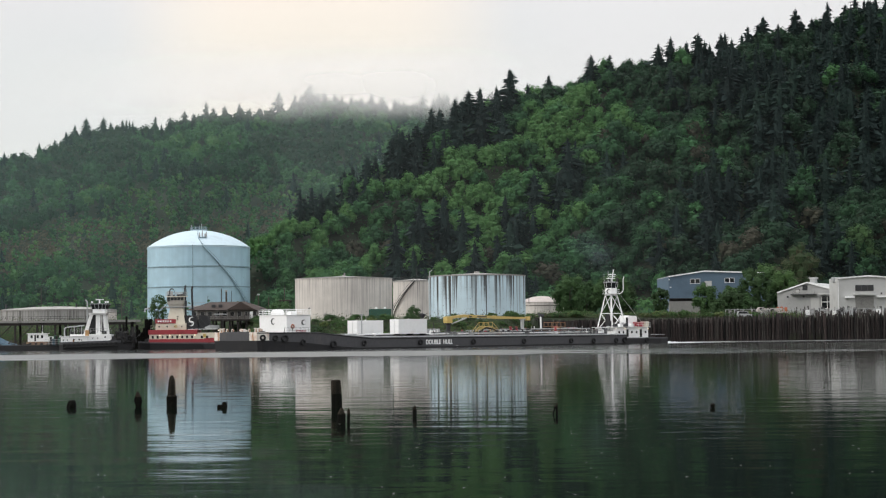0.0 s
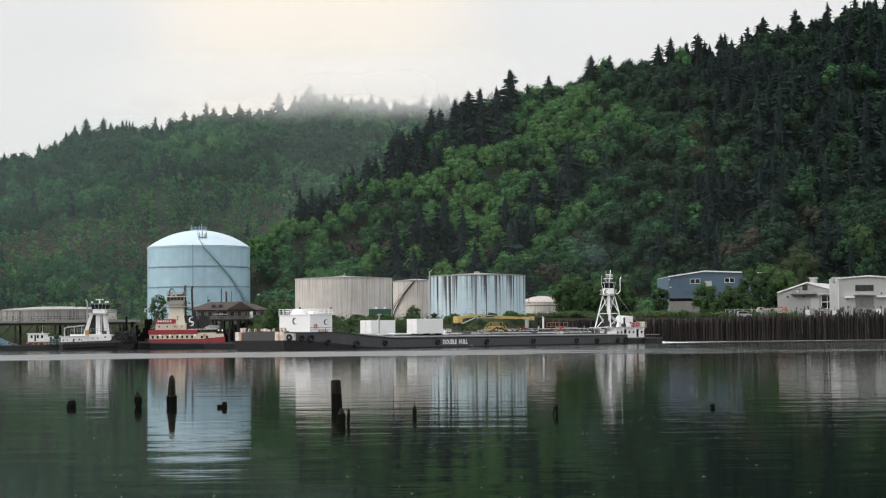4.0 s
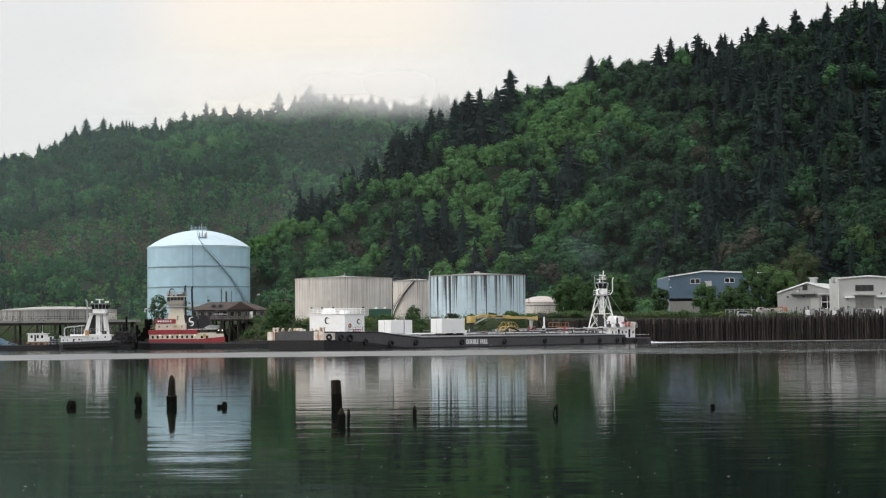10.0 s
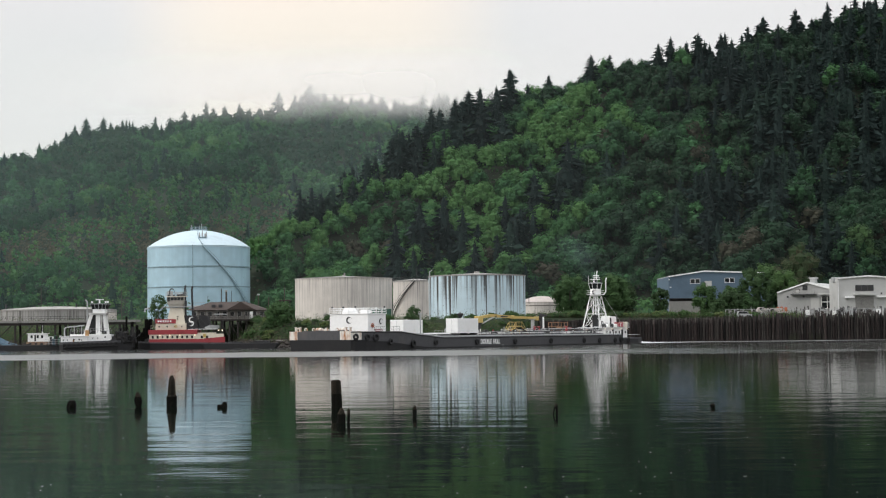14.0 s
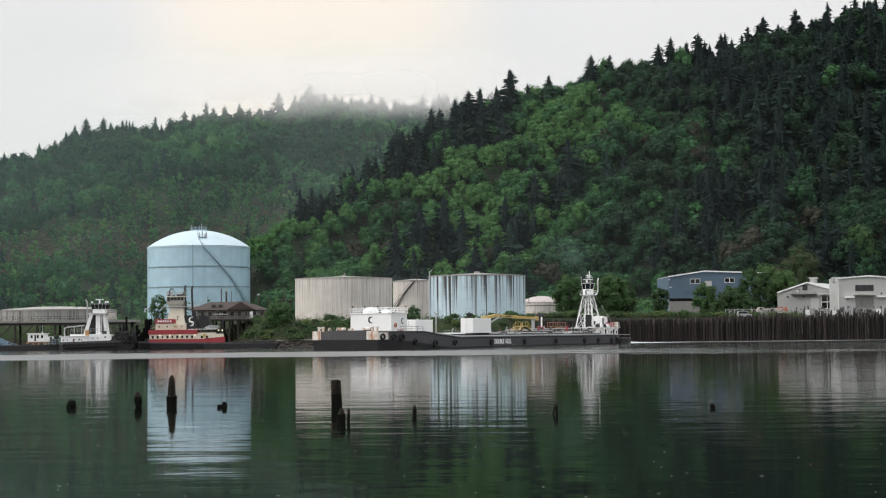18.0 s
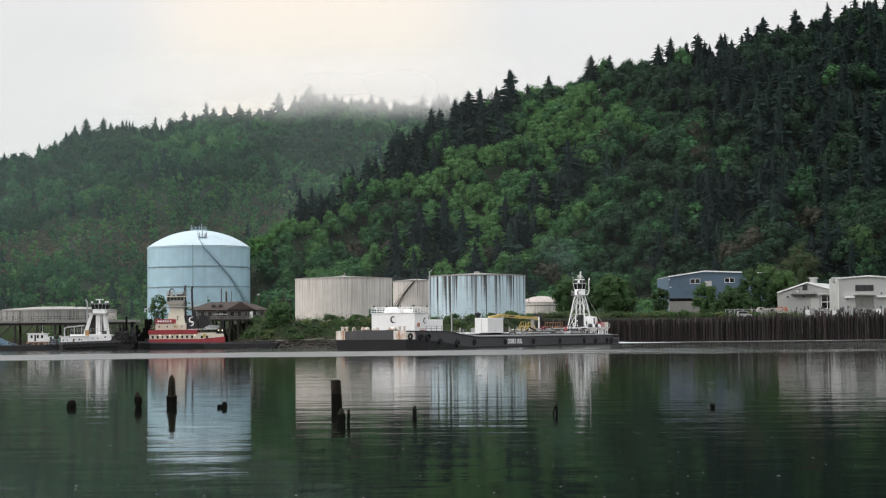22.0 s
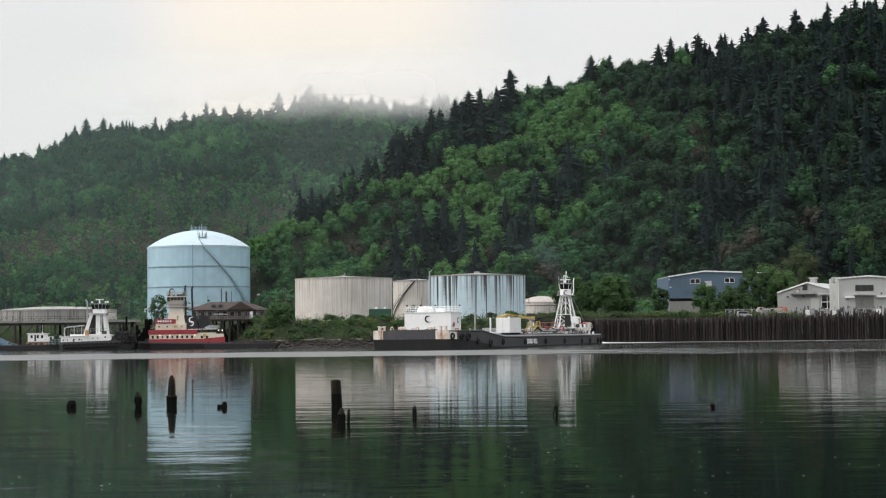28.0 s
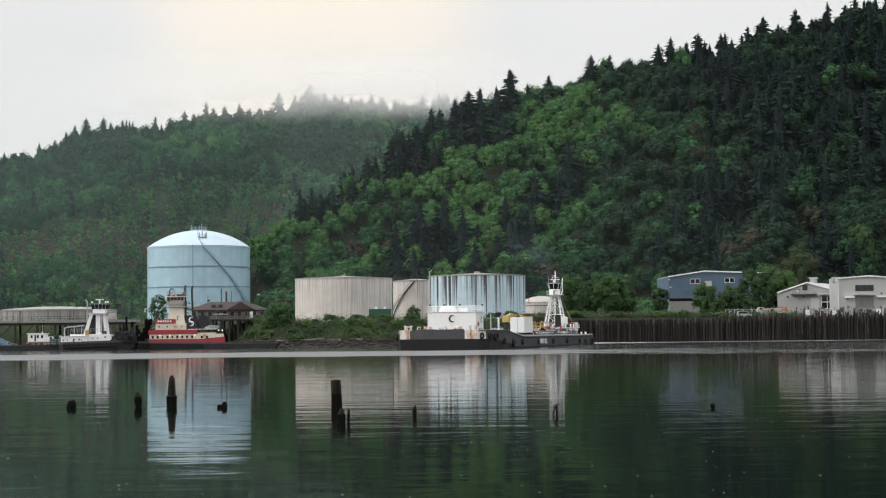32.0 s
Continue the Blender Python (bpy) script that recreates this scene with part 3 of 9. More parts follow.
def broadleaf_shape(seed, radius=6.0, height=11.0, base=4.0, clumps=20, leaves=28, leaf=1.0, lean=0.0, low=-0.25, seg=6, rings=3, heart=0.84, knot=(0.24, 0.42), spread=(0.55, 0.88)):
    """A round, uneven crown of many leafy lumps; the trunk's foot is at the origin."""
    rg = np.random.default_rng(seed)
    cs, ns, cores = [], [], []
    for i in range(clumps):
        t = (i + 0.5) / clumps
        el = math.asin(min(1.0, (1.0 - low) * t + low)) + rg.normal(0, 0.10)
        az = i * 2.399963 + rg.normal(0, 0.35)
        k = rg.uniform(*spread)
        d = np.array([math.cos(el) * math.cos(az), math.cos(el) * math.sin(az), math.sin(el)])
        c = d * np.array([radius, radius, height * 0.5]) * k + np.array([lean, 0, base + height * 0.5])
        r = radius * rg.uniform(*knot)
        cores.append(lump(c, r * heart, 0.8, rg, seg, rings))
        v = rg.normal(0, 1, (leaves, 3)) + d * 0.9 + np.array([0, 0, 0.45])
        v /= np.linalg.norm(v, axis=1, keepdims=True)
        cs.append(c + v * np.array([r, r, r * 0.8]) * rg.uniform(0.8, 1.12, (leaves, 1)))
        ns.append(v + np.array([0, 0, 0.35]))
    q = leaf_quads(np.concatenate(cs), np.concatenate(ns), leaf, rg)
    return np.concatenate([q] + cores)


def wood_crown(seed, radius=5.2, height=12.0, base=0.8, domes=12, leaves=32, leaf=0.8, low=-0.35, size=(0.34, 0.50), spread=(0.45, 0.72), seg=5, rings=2, heart=0.84):
    """A full woodland crown: overlapping rounded domes under a skin of small leaf sprays."""
    rg = np.random.default_rng(seed)
    mid = np.array([0, 0, base + height * 0.5])
    cen, rad, out = [], [], []
    for i in range(domes):
        t = (i + 0.5) / domes
        el = math.asin(min(1.0, (1.0 - low) * t + low)) + rg.normal(0, 0.12)
        az = i * 2.399963 + rg.normal(0, 0.4)
        d = np.array([math.cos(el) * math.cos(az), math.cos(el) * math.sin(az), math.sin(el)])
        cen.append(mid + d * np.array([radius, radius, height * 0.5]) * rg.uniform(*spread))
        rad.append(radius * rg.uniform(*size))
        out.append(d)
    cen, rad = np.array(cen), np.array(rad)
    cs, ns, cores = [], [], []
    for i in range(domes):
        cores.append(lump(cen[i], rad[i] * heart, 0.9, rg, seg, rings))
        v = rg.normal(0, 1, (leaves * 2, 3)) + out[i] * 0.8 + np.array([0, 0, 0.5])
        v /= np.linalg.norm(v, axis=1, keepdims=True)
        p = cen[i] + v * rad[i] * rg.uniform(0.84, 1.14, (leaves * 2, 1))
        gap = np.linalg.norm(p[:, None] - cen[None], axis=2) / rad[None]
        gap[:, i] = 9.0
        free = np.flatnonzero(gap.min(1) > 0.86)[:leaves]
        cs.append(p[free])
        ns.append(v[free] + np.array([0, 0, 0.45]))
    q = leaf_quads(np.concatenate(cs), np.concatenate(ns), leaf, rg)
    return np.concatenate([q] + cores)


def conifer_shape(seed, height=27.0, radius=5.5, base=1.5, whorl=0.95, boughs=6, tufts=4, leaf=0.66, ragged=0.25, slope=0.72, bulge=0.8):
    """A fir: whorls of broad, slightly drooping boughs with hanging sprays round a dark heart, ending in a fine tip."""
    rg = np.random.default_rng(seed)
    cs, ns, sz, fans = [], [], [], []
    sway = rg.uniform(-0.35, 0.35, 2)
    lop = rg.uniform(0, 6.28, 2)
    up = np.array([0, 0, 1.0])

    def reach(z):
        return min(radius * (0.75 + 0.25 * min(1.0, (z - base) / 4.0)), 0.06 + slope * max(0.0, height - z) ** bulge)
    z = base
    turn = 0.0
    while z < height - 0.5:
        n = boughs if reach(z) > 1.2 else 4
        turn += rg.uniform(0.4, 1.2)
        for b in range(n):
            zb = max(base, z + rg.uniform(-0.8, 0.8) * whorl * min(1.0, reach(z) / 2.0))
            f = (zb - base) / (height - base)
            az = turn + 6.283 * (b + rg.uniform(-0.4, 0.4)) / n
            r = reach(zb) * rg.uniform(1 - ragged * 1.5, 1 + ragged) * (1 + 0.20 * math.sin(az + lop[0] + zb * 0.5) + 0.14 * math.sin(az * 2 + lop[1] + zb * 0.9))
            d = np.array([math.cos(az), math.sin(az), 0.0])
            roll = rg.normal(0, 1.3)
            sd = np.array([-d[1], d[0], 0.0]) * math.cos(roll) + up * math.sin(roll)
            o = np.array([sway[0] * f, sway[1] * f, zb])
            w = r * rg.uniform(0.10, 0.19) + 0.08
            drop = 0.36 - 0.38 * f ** 1.5 + rg.uniform(-0.14, 0.14)
            m = o + d * r * 0.6 - up * drop * 0.45 * r
            fans.append([o + d * r * 0.05, m + sd * w, o + d * r - up * drop * r, m - sd * w * rg.uniform(0.7, 1.1)])
            k = max(1, int(round(tufts * min(1.0, 0.3 + r / 3.5))))
            g = rg.uniform(0.35, 1.0, k)
            q = leaf * (0.3 + 0.7 * min(1.0, r / 3.0)) * (1.25 - 0.45 * g)
            for gg, qq in zip(g, q):
                cs.append(o + d * r * gg - up * (drop * gg * r + 0.15 * qq) + rg.normal(0, 0.10 * qq + 0.06 * r, 3))
                ns.append(d + up * 0.25)
                sz.append(qq)
        z += whorl * rg.uniform(0.75, 1.25) * (0.6 + 0.4 * min(1.0, reach(z) / 2.5))
    q = leaf_quads(np.array(cs), np.array(ns), np.array(sz)[:, None], rg, 0.6)
    spire = []
    for k in range(2):
        d = np.array([math.cos(k * 1.57), math.sin(k * 1.57), 0.0])
        o = np.array([sway[0], sway[1], 0.0])
        spire.append([o + d * 0.20 + [0, 0, height - 1.4], o + d * 0.03 + [0, 0, height + 0.5], o - d * 0.03 + [0, 0, height + 0.5], o - d * 0.20 + [0, 0, height - 1.4]])
    zs = np.linspace(base - 0.8, height - 1.6, 7)
    seg = 6
    ph = np.linspace(0, 2 * math.pi, seg + 1)[:-1]
    rr = np.array([0.46 * reach(max(v, base)) for v in zs])[:, None] * rg.uniform(0.6, 1.2, (7, seg))
    zz = zs[:, None] + rg.uniform(-0.9, 0.9, (7, seg)) * np.linspace(1, 0.4, 7)[:, None]
    g = np.stack([rr * np.cos(ph) + (sway[0] * zs / height)[:, None], rr * np.sin(ph) + (sway[1] * zs / height)[:, None], zz], -1)
    nx = np.roll(g, -1, axis=1)
    heart = np.stack([g[:-1], nx[:-1], nx[1:], g[1:]], 2).reshape(-1, 4, 3)
    return np.concatenate([q, np.array(fans), np.array(spire), heart])


BROAD = [wood_crown(100 + i, radius=5.2, height=11.5 + 1.2 * (i % 3), domes=11 + i % 4, leaves=28) for i in range(8)]
BROAD_FAR = [wood_crown(140 + i, radius=5.0, height=11.0, base=0.4, domes=6 + i % 2, leaves=17, leaf=1.15, size=(0.42, 0.60), seg=4) for i in range(7)]
SAPLING = [wood_crown(170 + i, radius=1.9, height=8.5, base=0.2, domes=4, leaves=7, leaf=1.1, low=-0.8, size=(0.45, 0.70), seg=4) for i in range(5)]
FIR = [conifer_shape(200 + i, height=20.0 + 1.3 * i, radius=5.0 + 0.4 * (i % 3), ragged=0.18 + 0.03 * i, slope=(0.62, 0.95, 0.78)[i % 3], bulge=(0.8, 0.68, 0.75)[i % 3]) for i in range(6)]
FIR_FAR = [conifer_shape(240 + i, height=22.0, radius=5.0, whorl=1.5, boughs=5, tufts=2, leaf=1.3) for i in range(4)]


def scatter(xr, yr, step, seed):
    """Jittered places on a hill's front face and just over its crest."""
    rg = np.random.default_rng(seed)
    gx, gy = np.meshgrid(np.arange(*xr, step), np.arange(*yr, step))
    p = np.stack([gx.ravel(), gy.ravel()], 1) + rg.uniform(-0.48, 0.48, (gx.size, 2)) * step
    return p, rg


def plant(name, label, pts, shapes, scales, tints, material, rg, kind="stuff", cat="forest"):
    """One mesh of many trees, each a turned and scaled copy of a shape."""
    vs, ts = [], []
    for (x, y, z), sc, ti in zip(pts, scales, tints):
        sh = shapes[rg.integers(len(shapes))]
        a = rg.uniform(0, 2 * math.pi)
        c, s = math.cos(a), math.sin(a)
        w = sc * rg.uniform(0.88, 1.14)
        q = np.empty_like(sh)
        q[..., 0] = (sh[..., 0] * c - sh[..., 1] * s) * w + x
        q[..., 1] = (sh[..., 0] * s + sh[..., 1] * c) * w + y
        q[..., 2] = sh[..., 2] * sc + z
        vs.append(q.reshape(-1, 3))
        ts.append(np.clip(ti + rg.normal(0, 0.03, len(sh)), 0, 1))
    me = quad_mesh(name, np.concatenate(vs), material, np.concatenate(ts))
    return tagged(new(name, me), label, cat, kind=kind)


def patchy(x, y, s, ph=0.0):
    return 0.5 + 0.25 * np.sin(x / s + ph + 1.7 * np.sin(y / s * 0.7)) + 0.25 * np.sin(y / s * 1.3 - ph + 1.2 * np.cos(x / s * 0.8))


def forest_east():
    p, rg = scatter((-125, 330), (655, 1040), 7.3, 5)
    x, y = p[:, 0], p[:, 1]
    z = east_hill(x, y)
    toe = 690.0 - 45.0 * np.clip((x - 40.0) / 120.0, 0, 1)
    crest = toe + lerp_table(x, RIDGE_E) / 0.577
    ok = (z > 3) & (y > toe + 6) & ~((x < -78) & (y < 742)) & (y < crest + 18) & (np.abs(x / y) < 0.285)
    x, y, z, toe, crest = x[ok], y[ok], z[ok], toe[ok], crest[ok]
    up = (y - toe) / (crest - toe + 1)
    # firs: a dark line along the falling western crest, mixed in the middle, thick on the eastern slope
    east = np.clip((x - 75.0) / 60.0, 0, 1)
    pc = 0.05 + 0.12 * np.clip((x + 30.0) / 80.0, 0, 1) + 0.44 * east * np.clip((up - 0.02) / 0.22, 0.0, 1) - 0.22 * np.clip((up - 0.55) / 0.2, 0, 1) * (x > 75) * (x < 140)
    pc = pc + np.where((x < 14) & (up > 0.77), 0.66, 0.0)
    pc = pc + (patchy(x, y, 19.0) - 0.5) * 0.95 + (patchy(x, y, 8.0, 1.5) - 0.5) * 0.45
    pc = pc - 0.10 * np.exp(-((x - 108.0) / 34.0) ** 2)
    pc = 0.5 + (pc - 0.5) * 1.7        # firs stand in groups
    pc = np.where(x < -74, 0.0, pc)
    pc = np.where((up > 0.72) & (x > 34) & (x < 104), 0.02 + 0.25 * (pc > 1.0), pc)
    fir = rg.random(len(x)) < np.clip(pc, 0.02, 0.94)
    g = np.stack([x, y, z - 0.5 - 1.5 * (up > 0.9)], 1)
    # tint mixes leaf hue with painted shade: darker eastward and in gullies, lighter on spurs
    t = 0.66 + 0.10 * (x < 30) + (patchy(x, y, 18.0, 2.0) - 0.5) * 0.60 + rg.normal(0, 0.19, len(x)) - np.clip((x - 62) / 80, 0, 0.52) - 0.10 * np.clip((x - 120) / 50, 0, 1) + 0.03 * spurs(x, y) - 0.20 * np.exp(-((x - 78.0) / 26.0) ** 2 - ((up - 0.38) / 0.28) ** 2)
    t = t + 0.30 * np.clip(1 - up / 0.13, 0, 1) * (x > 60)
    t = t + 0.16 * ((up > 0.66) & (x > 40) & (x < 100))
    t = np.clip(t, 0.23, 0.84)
    t = np.where(rg.random(len(x)) < 0.015, 0.05, t)
    # trees on the level ground between the tanks
    ey = rg.uniform(640, 738, 90)
    ex = ey * rg.uniform(-0.106, -0.050, 90)
    ez = land(ex, ey) - 0.5
    g, t, fir, up = np.concatenate([g, np.stack([ex, ey, ez], 1)]), np.concatenate([t, rg.uniform(0.35, 0.8, 90)]), np.concatenate([fir, np.zeros(90, bool)]), np.concatenate([up, np.zeros(90)])
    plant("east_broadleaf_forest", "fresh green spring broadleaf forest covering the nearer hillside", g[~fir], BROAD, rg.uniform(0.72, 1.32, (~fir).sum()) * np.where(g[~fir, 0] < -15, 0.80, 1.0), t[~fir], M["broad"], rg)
    tall = rg.uniform(0.50, 1.22, fir.sum()) * np.where((g[fir, 0] < 14) & (up[fir] > 0.8), rg.uniform(0.65, 1.0, fir.sum()), 1.0)
    tall = np.where((g[fir, 0] > 100) & (up[fir] > 0.8), np.minimum(tall, 0.92), tall)
    tall = np.where((g[fir, 0] > 34) & (g[fir, 0] < 104) & (up[fir] > 0.6), np.minimum(tall, 0.72), tall)
    plant("east_conifer_forest", "dark green firs standing among the hillside forest", g[fir], FIR, tall, rg.uniform(0.05, 0.75, fir.sum()), M["conifer"], rg)


def dry_slope(x, z):
    """How bare the farther hill's slope is: a strip that climbs slowly across it."""
    return np.exp(-((z - (43.0 + 0.12 * (x + 290.0)) - 5.0 * np.sin(x * 0.05)) / 16.0) ** 2) * np.clip((-75.0 - x) / 25.0, 0, 1)


def forest_west():
    p, rg = scatter((-345, 40), (880, 1235), 7.4, 6)
    x, y = p[:, 0], p[:, 1]
    z = west_hill(x, y)
    crest = 885.0 + lerp_table(x, RIDGE_W) / 0.5
    ok = (z > 1) & (y < crest + 16) & (np.abs(x / y) < 0.28) & (z > east_hill(x, y) - 5)
    x, y, z, crest = x[ok], y[ok], z[ok], crest[ok]
    up = (y - 885.0) / (crest - 885.0 + 1)
    pc = np.clip(0.04 + np.clip(up - 0.9, 0, 0.2) * 1.2 + np.clip((x + 130) / 120, 0, 1) * 0.15 + (patchy(x, y, 30.0, 1.0) - 0.6) * 0.3, 0.015, 0.8)
    fir = rg.random(len(x)) < pc
    g = np.stack([x, y, z - 0.5 - 1.2 * (up > 0.9)], 1)
    # an old clearing, grown over with saplings and dry brush
    clear = (up > 0.10) & (up < 0.56 + 0.10 * np.sin(x * 0.03)) & (x < -85) & (patchy(x, y, 26.0, 0.7) > 0.34)
    clear = clear | (dry_slope(x, z) > 0.40)
    t = 0.47 + (patchy(x, y, 22.0, 4.0) - 0.5) * 0.65 + rg.normal(0, 0.16, len(x))
    t = np.clip(t + 0.12 * (up < 0.4) + 0.25 * np.clip(1 - up / 0.16, 0, 1) - 0.12 * np.clip((up - 0.4) / 0.15, 0, 1), 0.2, 0.9)
    sc = rg.uniform(0.66, 1.22, len(x))
    wood, young = ~fir & ~clear, ~fir & clear
    plant("west_broadleaf_forest", "hazy green broadleaf forest on the farther hill", g[wood], BROAD_FAR, sc[wood], t[wood], M["broad"], rg)
    plant("west_conifer_forest", "dark firs along the misty farther ridge", g[fir], FIR_FAR, rg.uniform(0.45, 0.85, fir.sum()), rg.uniform(0.3, 0.9, fir.sum()), M["conifer"], rg)
    n = young.sum()
    ax, ay = np.repeat(x[young], 4) + rg.uniform(-4, 4, 4 * n), np.repeat(y[young], 4) + rg.uniform(-4, 4, 4 * n)
    az = west_hill(ax, ay) - 0.4
    at = np.clip(0.60 + (patchy(ax, ay, 15.0, 3.0) - 0.5) * 0.5 + rg.normal(0, 0.2, 4 * n), 0.2, 0.9)
    # dry brown brush lies along a line that climbs across the clearing
    q = np.stack([ax, ay, az], 1)
    kept = rg.random(4 * n) > 0.66 * dry_slope(ax, az) ** 2
    bx, by = rg.uniform(-330, -75, 60000), rg.uniform(930, 1080, 60000)
    bz = west_hill(bx, by)
    bare = rg.random(60000) < 0.75 * dry_slope(bx, bz) ** 2 * np.clip((patchy(bx, by, 9.0, 2.2) - 0.25) / 0.2, 0.2, 1)
    bare &= np.abs(bx / by) < 0.28
    bp = np.stack([bx, by, bz + rg.gamma(2.0, 0.8, 60000) + 0.4], 1)[bare]
    bq = leaf_quads(bp, np.tile([0, -0.6, 0.7], (len(bp), 1)), 1.9, rg, 0.6)
    tagged(new("dry_brush", quad_mesh("dry_brush", bq.reshape(-1, 3), M["scrub"], rg.uniform(0.0, 0.09, len(bp)))), "dry brown brush on the bare slope of the farther hill", "brush", kind="stuff")
    plant("hillside_saplings", "slender green saplings and dry brush in an old hillside clearing", q[kept], SAPLING, rg.uniform(0.55, 1.3, kept.sum()), at[kept], M["broad"], rg)


forest_east()
forest_west()

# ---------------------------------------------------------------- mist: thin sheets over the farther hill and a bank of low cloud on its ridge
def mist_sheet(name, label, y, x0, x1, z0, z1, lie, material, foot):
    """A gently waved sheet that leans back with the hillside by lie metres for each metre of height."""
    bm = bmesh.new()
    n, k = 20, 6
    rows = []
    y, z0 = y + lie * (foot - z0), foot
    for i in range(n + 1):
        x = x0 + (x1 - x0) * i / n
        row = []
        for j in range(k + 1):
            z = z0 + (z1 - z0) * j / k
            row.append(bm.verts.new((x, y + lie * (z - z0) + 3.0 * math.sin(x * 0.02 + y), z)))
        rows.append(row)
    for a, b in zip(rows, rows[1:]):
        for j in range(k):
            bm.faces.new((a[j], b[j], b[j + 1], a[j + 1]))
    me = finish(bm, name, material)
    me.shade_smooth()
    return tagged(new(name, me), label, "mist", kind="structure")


# distance haze painted by tinted sheets: bluish green far off, paler nearer
mist_sheet("haze", "sheet painting thin bluish-green morning haze before the farther hill", 815, -900, 700, -2, 270, 1.6, mist_material("thin_haze", 0.085, 0.006, -100, 130, 180, 260, -890, -700, 0, 120, colour=(0.40, 0.575, 0.525)), -2.0)
mist_sheet("haze", "sheet painting thin pale bluish morning haze before the nearer hill", 600, -75, 900, 6, 270, 1.25, mist_material("thinner_haze", 0.015, 0.006, -40, -20, 150, 260, -75, -58, -10, 250, colour=(0.60, 0.67, 0.68)), 6.0)
for k in range(3):
    yy = 880 + 30 * k
    low = (3.3 + 0.1230 * (yy - 81)) / 0.889        # under the ridge line on this sheet
    high = (3.3 + 0.1440 * (yy - 81)) / 0.870       # over the treetops
    mist_sheet("cloud_bank", "low white cloud drifting over the wooded ridge", yy, -900, 900, 90, 260, 0.9, mist_material("low_cloud", 0.34, 0.012 + 0.004 * k, low, high, high + 8, high + 40, -280 + 12 * k, -95, -20 + 10 * k, 90, colour=(0.70, 0.685, 0.665)), low - 10.0)
# ---------------------------------------------------------------- tanks on the far bank
def storage_tank(name, label, x, y, z0, radius, top, rise, wall_mat, roof_mat, dome=False, courses=(), seg=72):
    root = thing(name, label, "storage tank", at=(x, y, z0))
    h = top - z0
    part("wall", lathe([(radius, 0), (radius, h)], seg), wall_mat, root, smooth=True)
    if dome:
        prof = [(radius + 0.12, h), (radius + 0.12, h + 0.12)]
        big = (radius * radius + rise * rise) / (2 * rise)
        for i in range(13):
            r = radius * (1 - i / 12)
            prof.append((r, h + 0.12 + math.sqrt(big * big - r * r) - (big - rise)))
    else:
        prof = [(radius + 0.15, h), (radius + 0.15, h + 0.18), (radius * 0.5, h + 0.18 + rise * 0.5), (0, h + 0.18 + rise)]
    part("roof", lathe(prof, seg), roof_mat, root, smooth=True)
    for zc, w, dep, mt in courses:
        part("girder", lathe([(radius + 0.005, zc), (radius + dep, zc), (radius + dep, zc + w), (radius + 0.005, zc + w)], seg), mt, root)
    return root


def rail_ring(root, radius, z, posts, mat, a0=0.0, a1=360.0, hgt=1.1):
    for zz in (z + hgt, z + hgt * 0.5):
        pts = [(radius * math.cos(radians(a0 + (a1 - a0) * i / 40)), radius * math.sin(radians(a0 + (a1 - a0) * i / 40)), zz) for i in range(41)]
        part("guard_rail", pipe(pts, 0.05, 5), mat, root)
    for i in range(posts):
        a = radians(a0 + (a1 - a0) * i / max(1, posts - 1))
        part("rail_post", rod((radius * math.cos(a), radius * math.sin(a), z), (radius * math.cos(a), radius * math.sin(a), z + hgt), 0.045, 5), mat, root)


def wall_stair(root, radius, a0, a1, z0, z1, mat, steps=28):
    """A stair that climbs round a tank's wall, with stringers and a hand rail."""
    out = bmesh.new()
    for dr, dz, rr in ((0.12, 0, 0.13), (0.95, 0, 0.13), (0.95, 1.0, 0.05)):
        pts = []
        for i in range(steps + 1):
            f = i / steps
            a = radians(a0 + (a1 - a0) * f)
            pts.append(((radius + dr) * math.cos(a), (radius + dr) * math.sin(a), z0 + (z1 - z0) * f + dz))
        pipe(pts, rr, 6, out)
    st = part("stair", out, mat, root, "grey steel stair")
    for i in range(steps + 1):
        f = i / steps
        a = radians(a0 + (a1 - a0) * f)
        z = z0 + (z1 - z0) * f
        bm = box(radius + 0.1, radius + 0.97, -0.16, 0.16, z - 0.03, z + 0.03)
        bmesh.ops.rotate(bm, verts=bm.verts, cent=(0, 0, 0), matrix=Matrix.Rotation(a, 3, "Z"))
        part("tread", bm, mat, st)


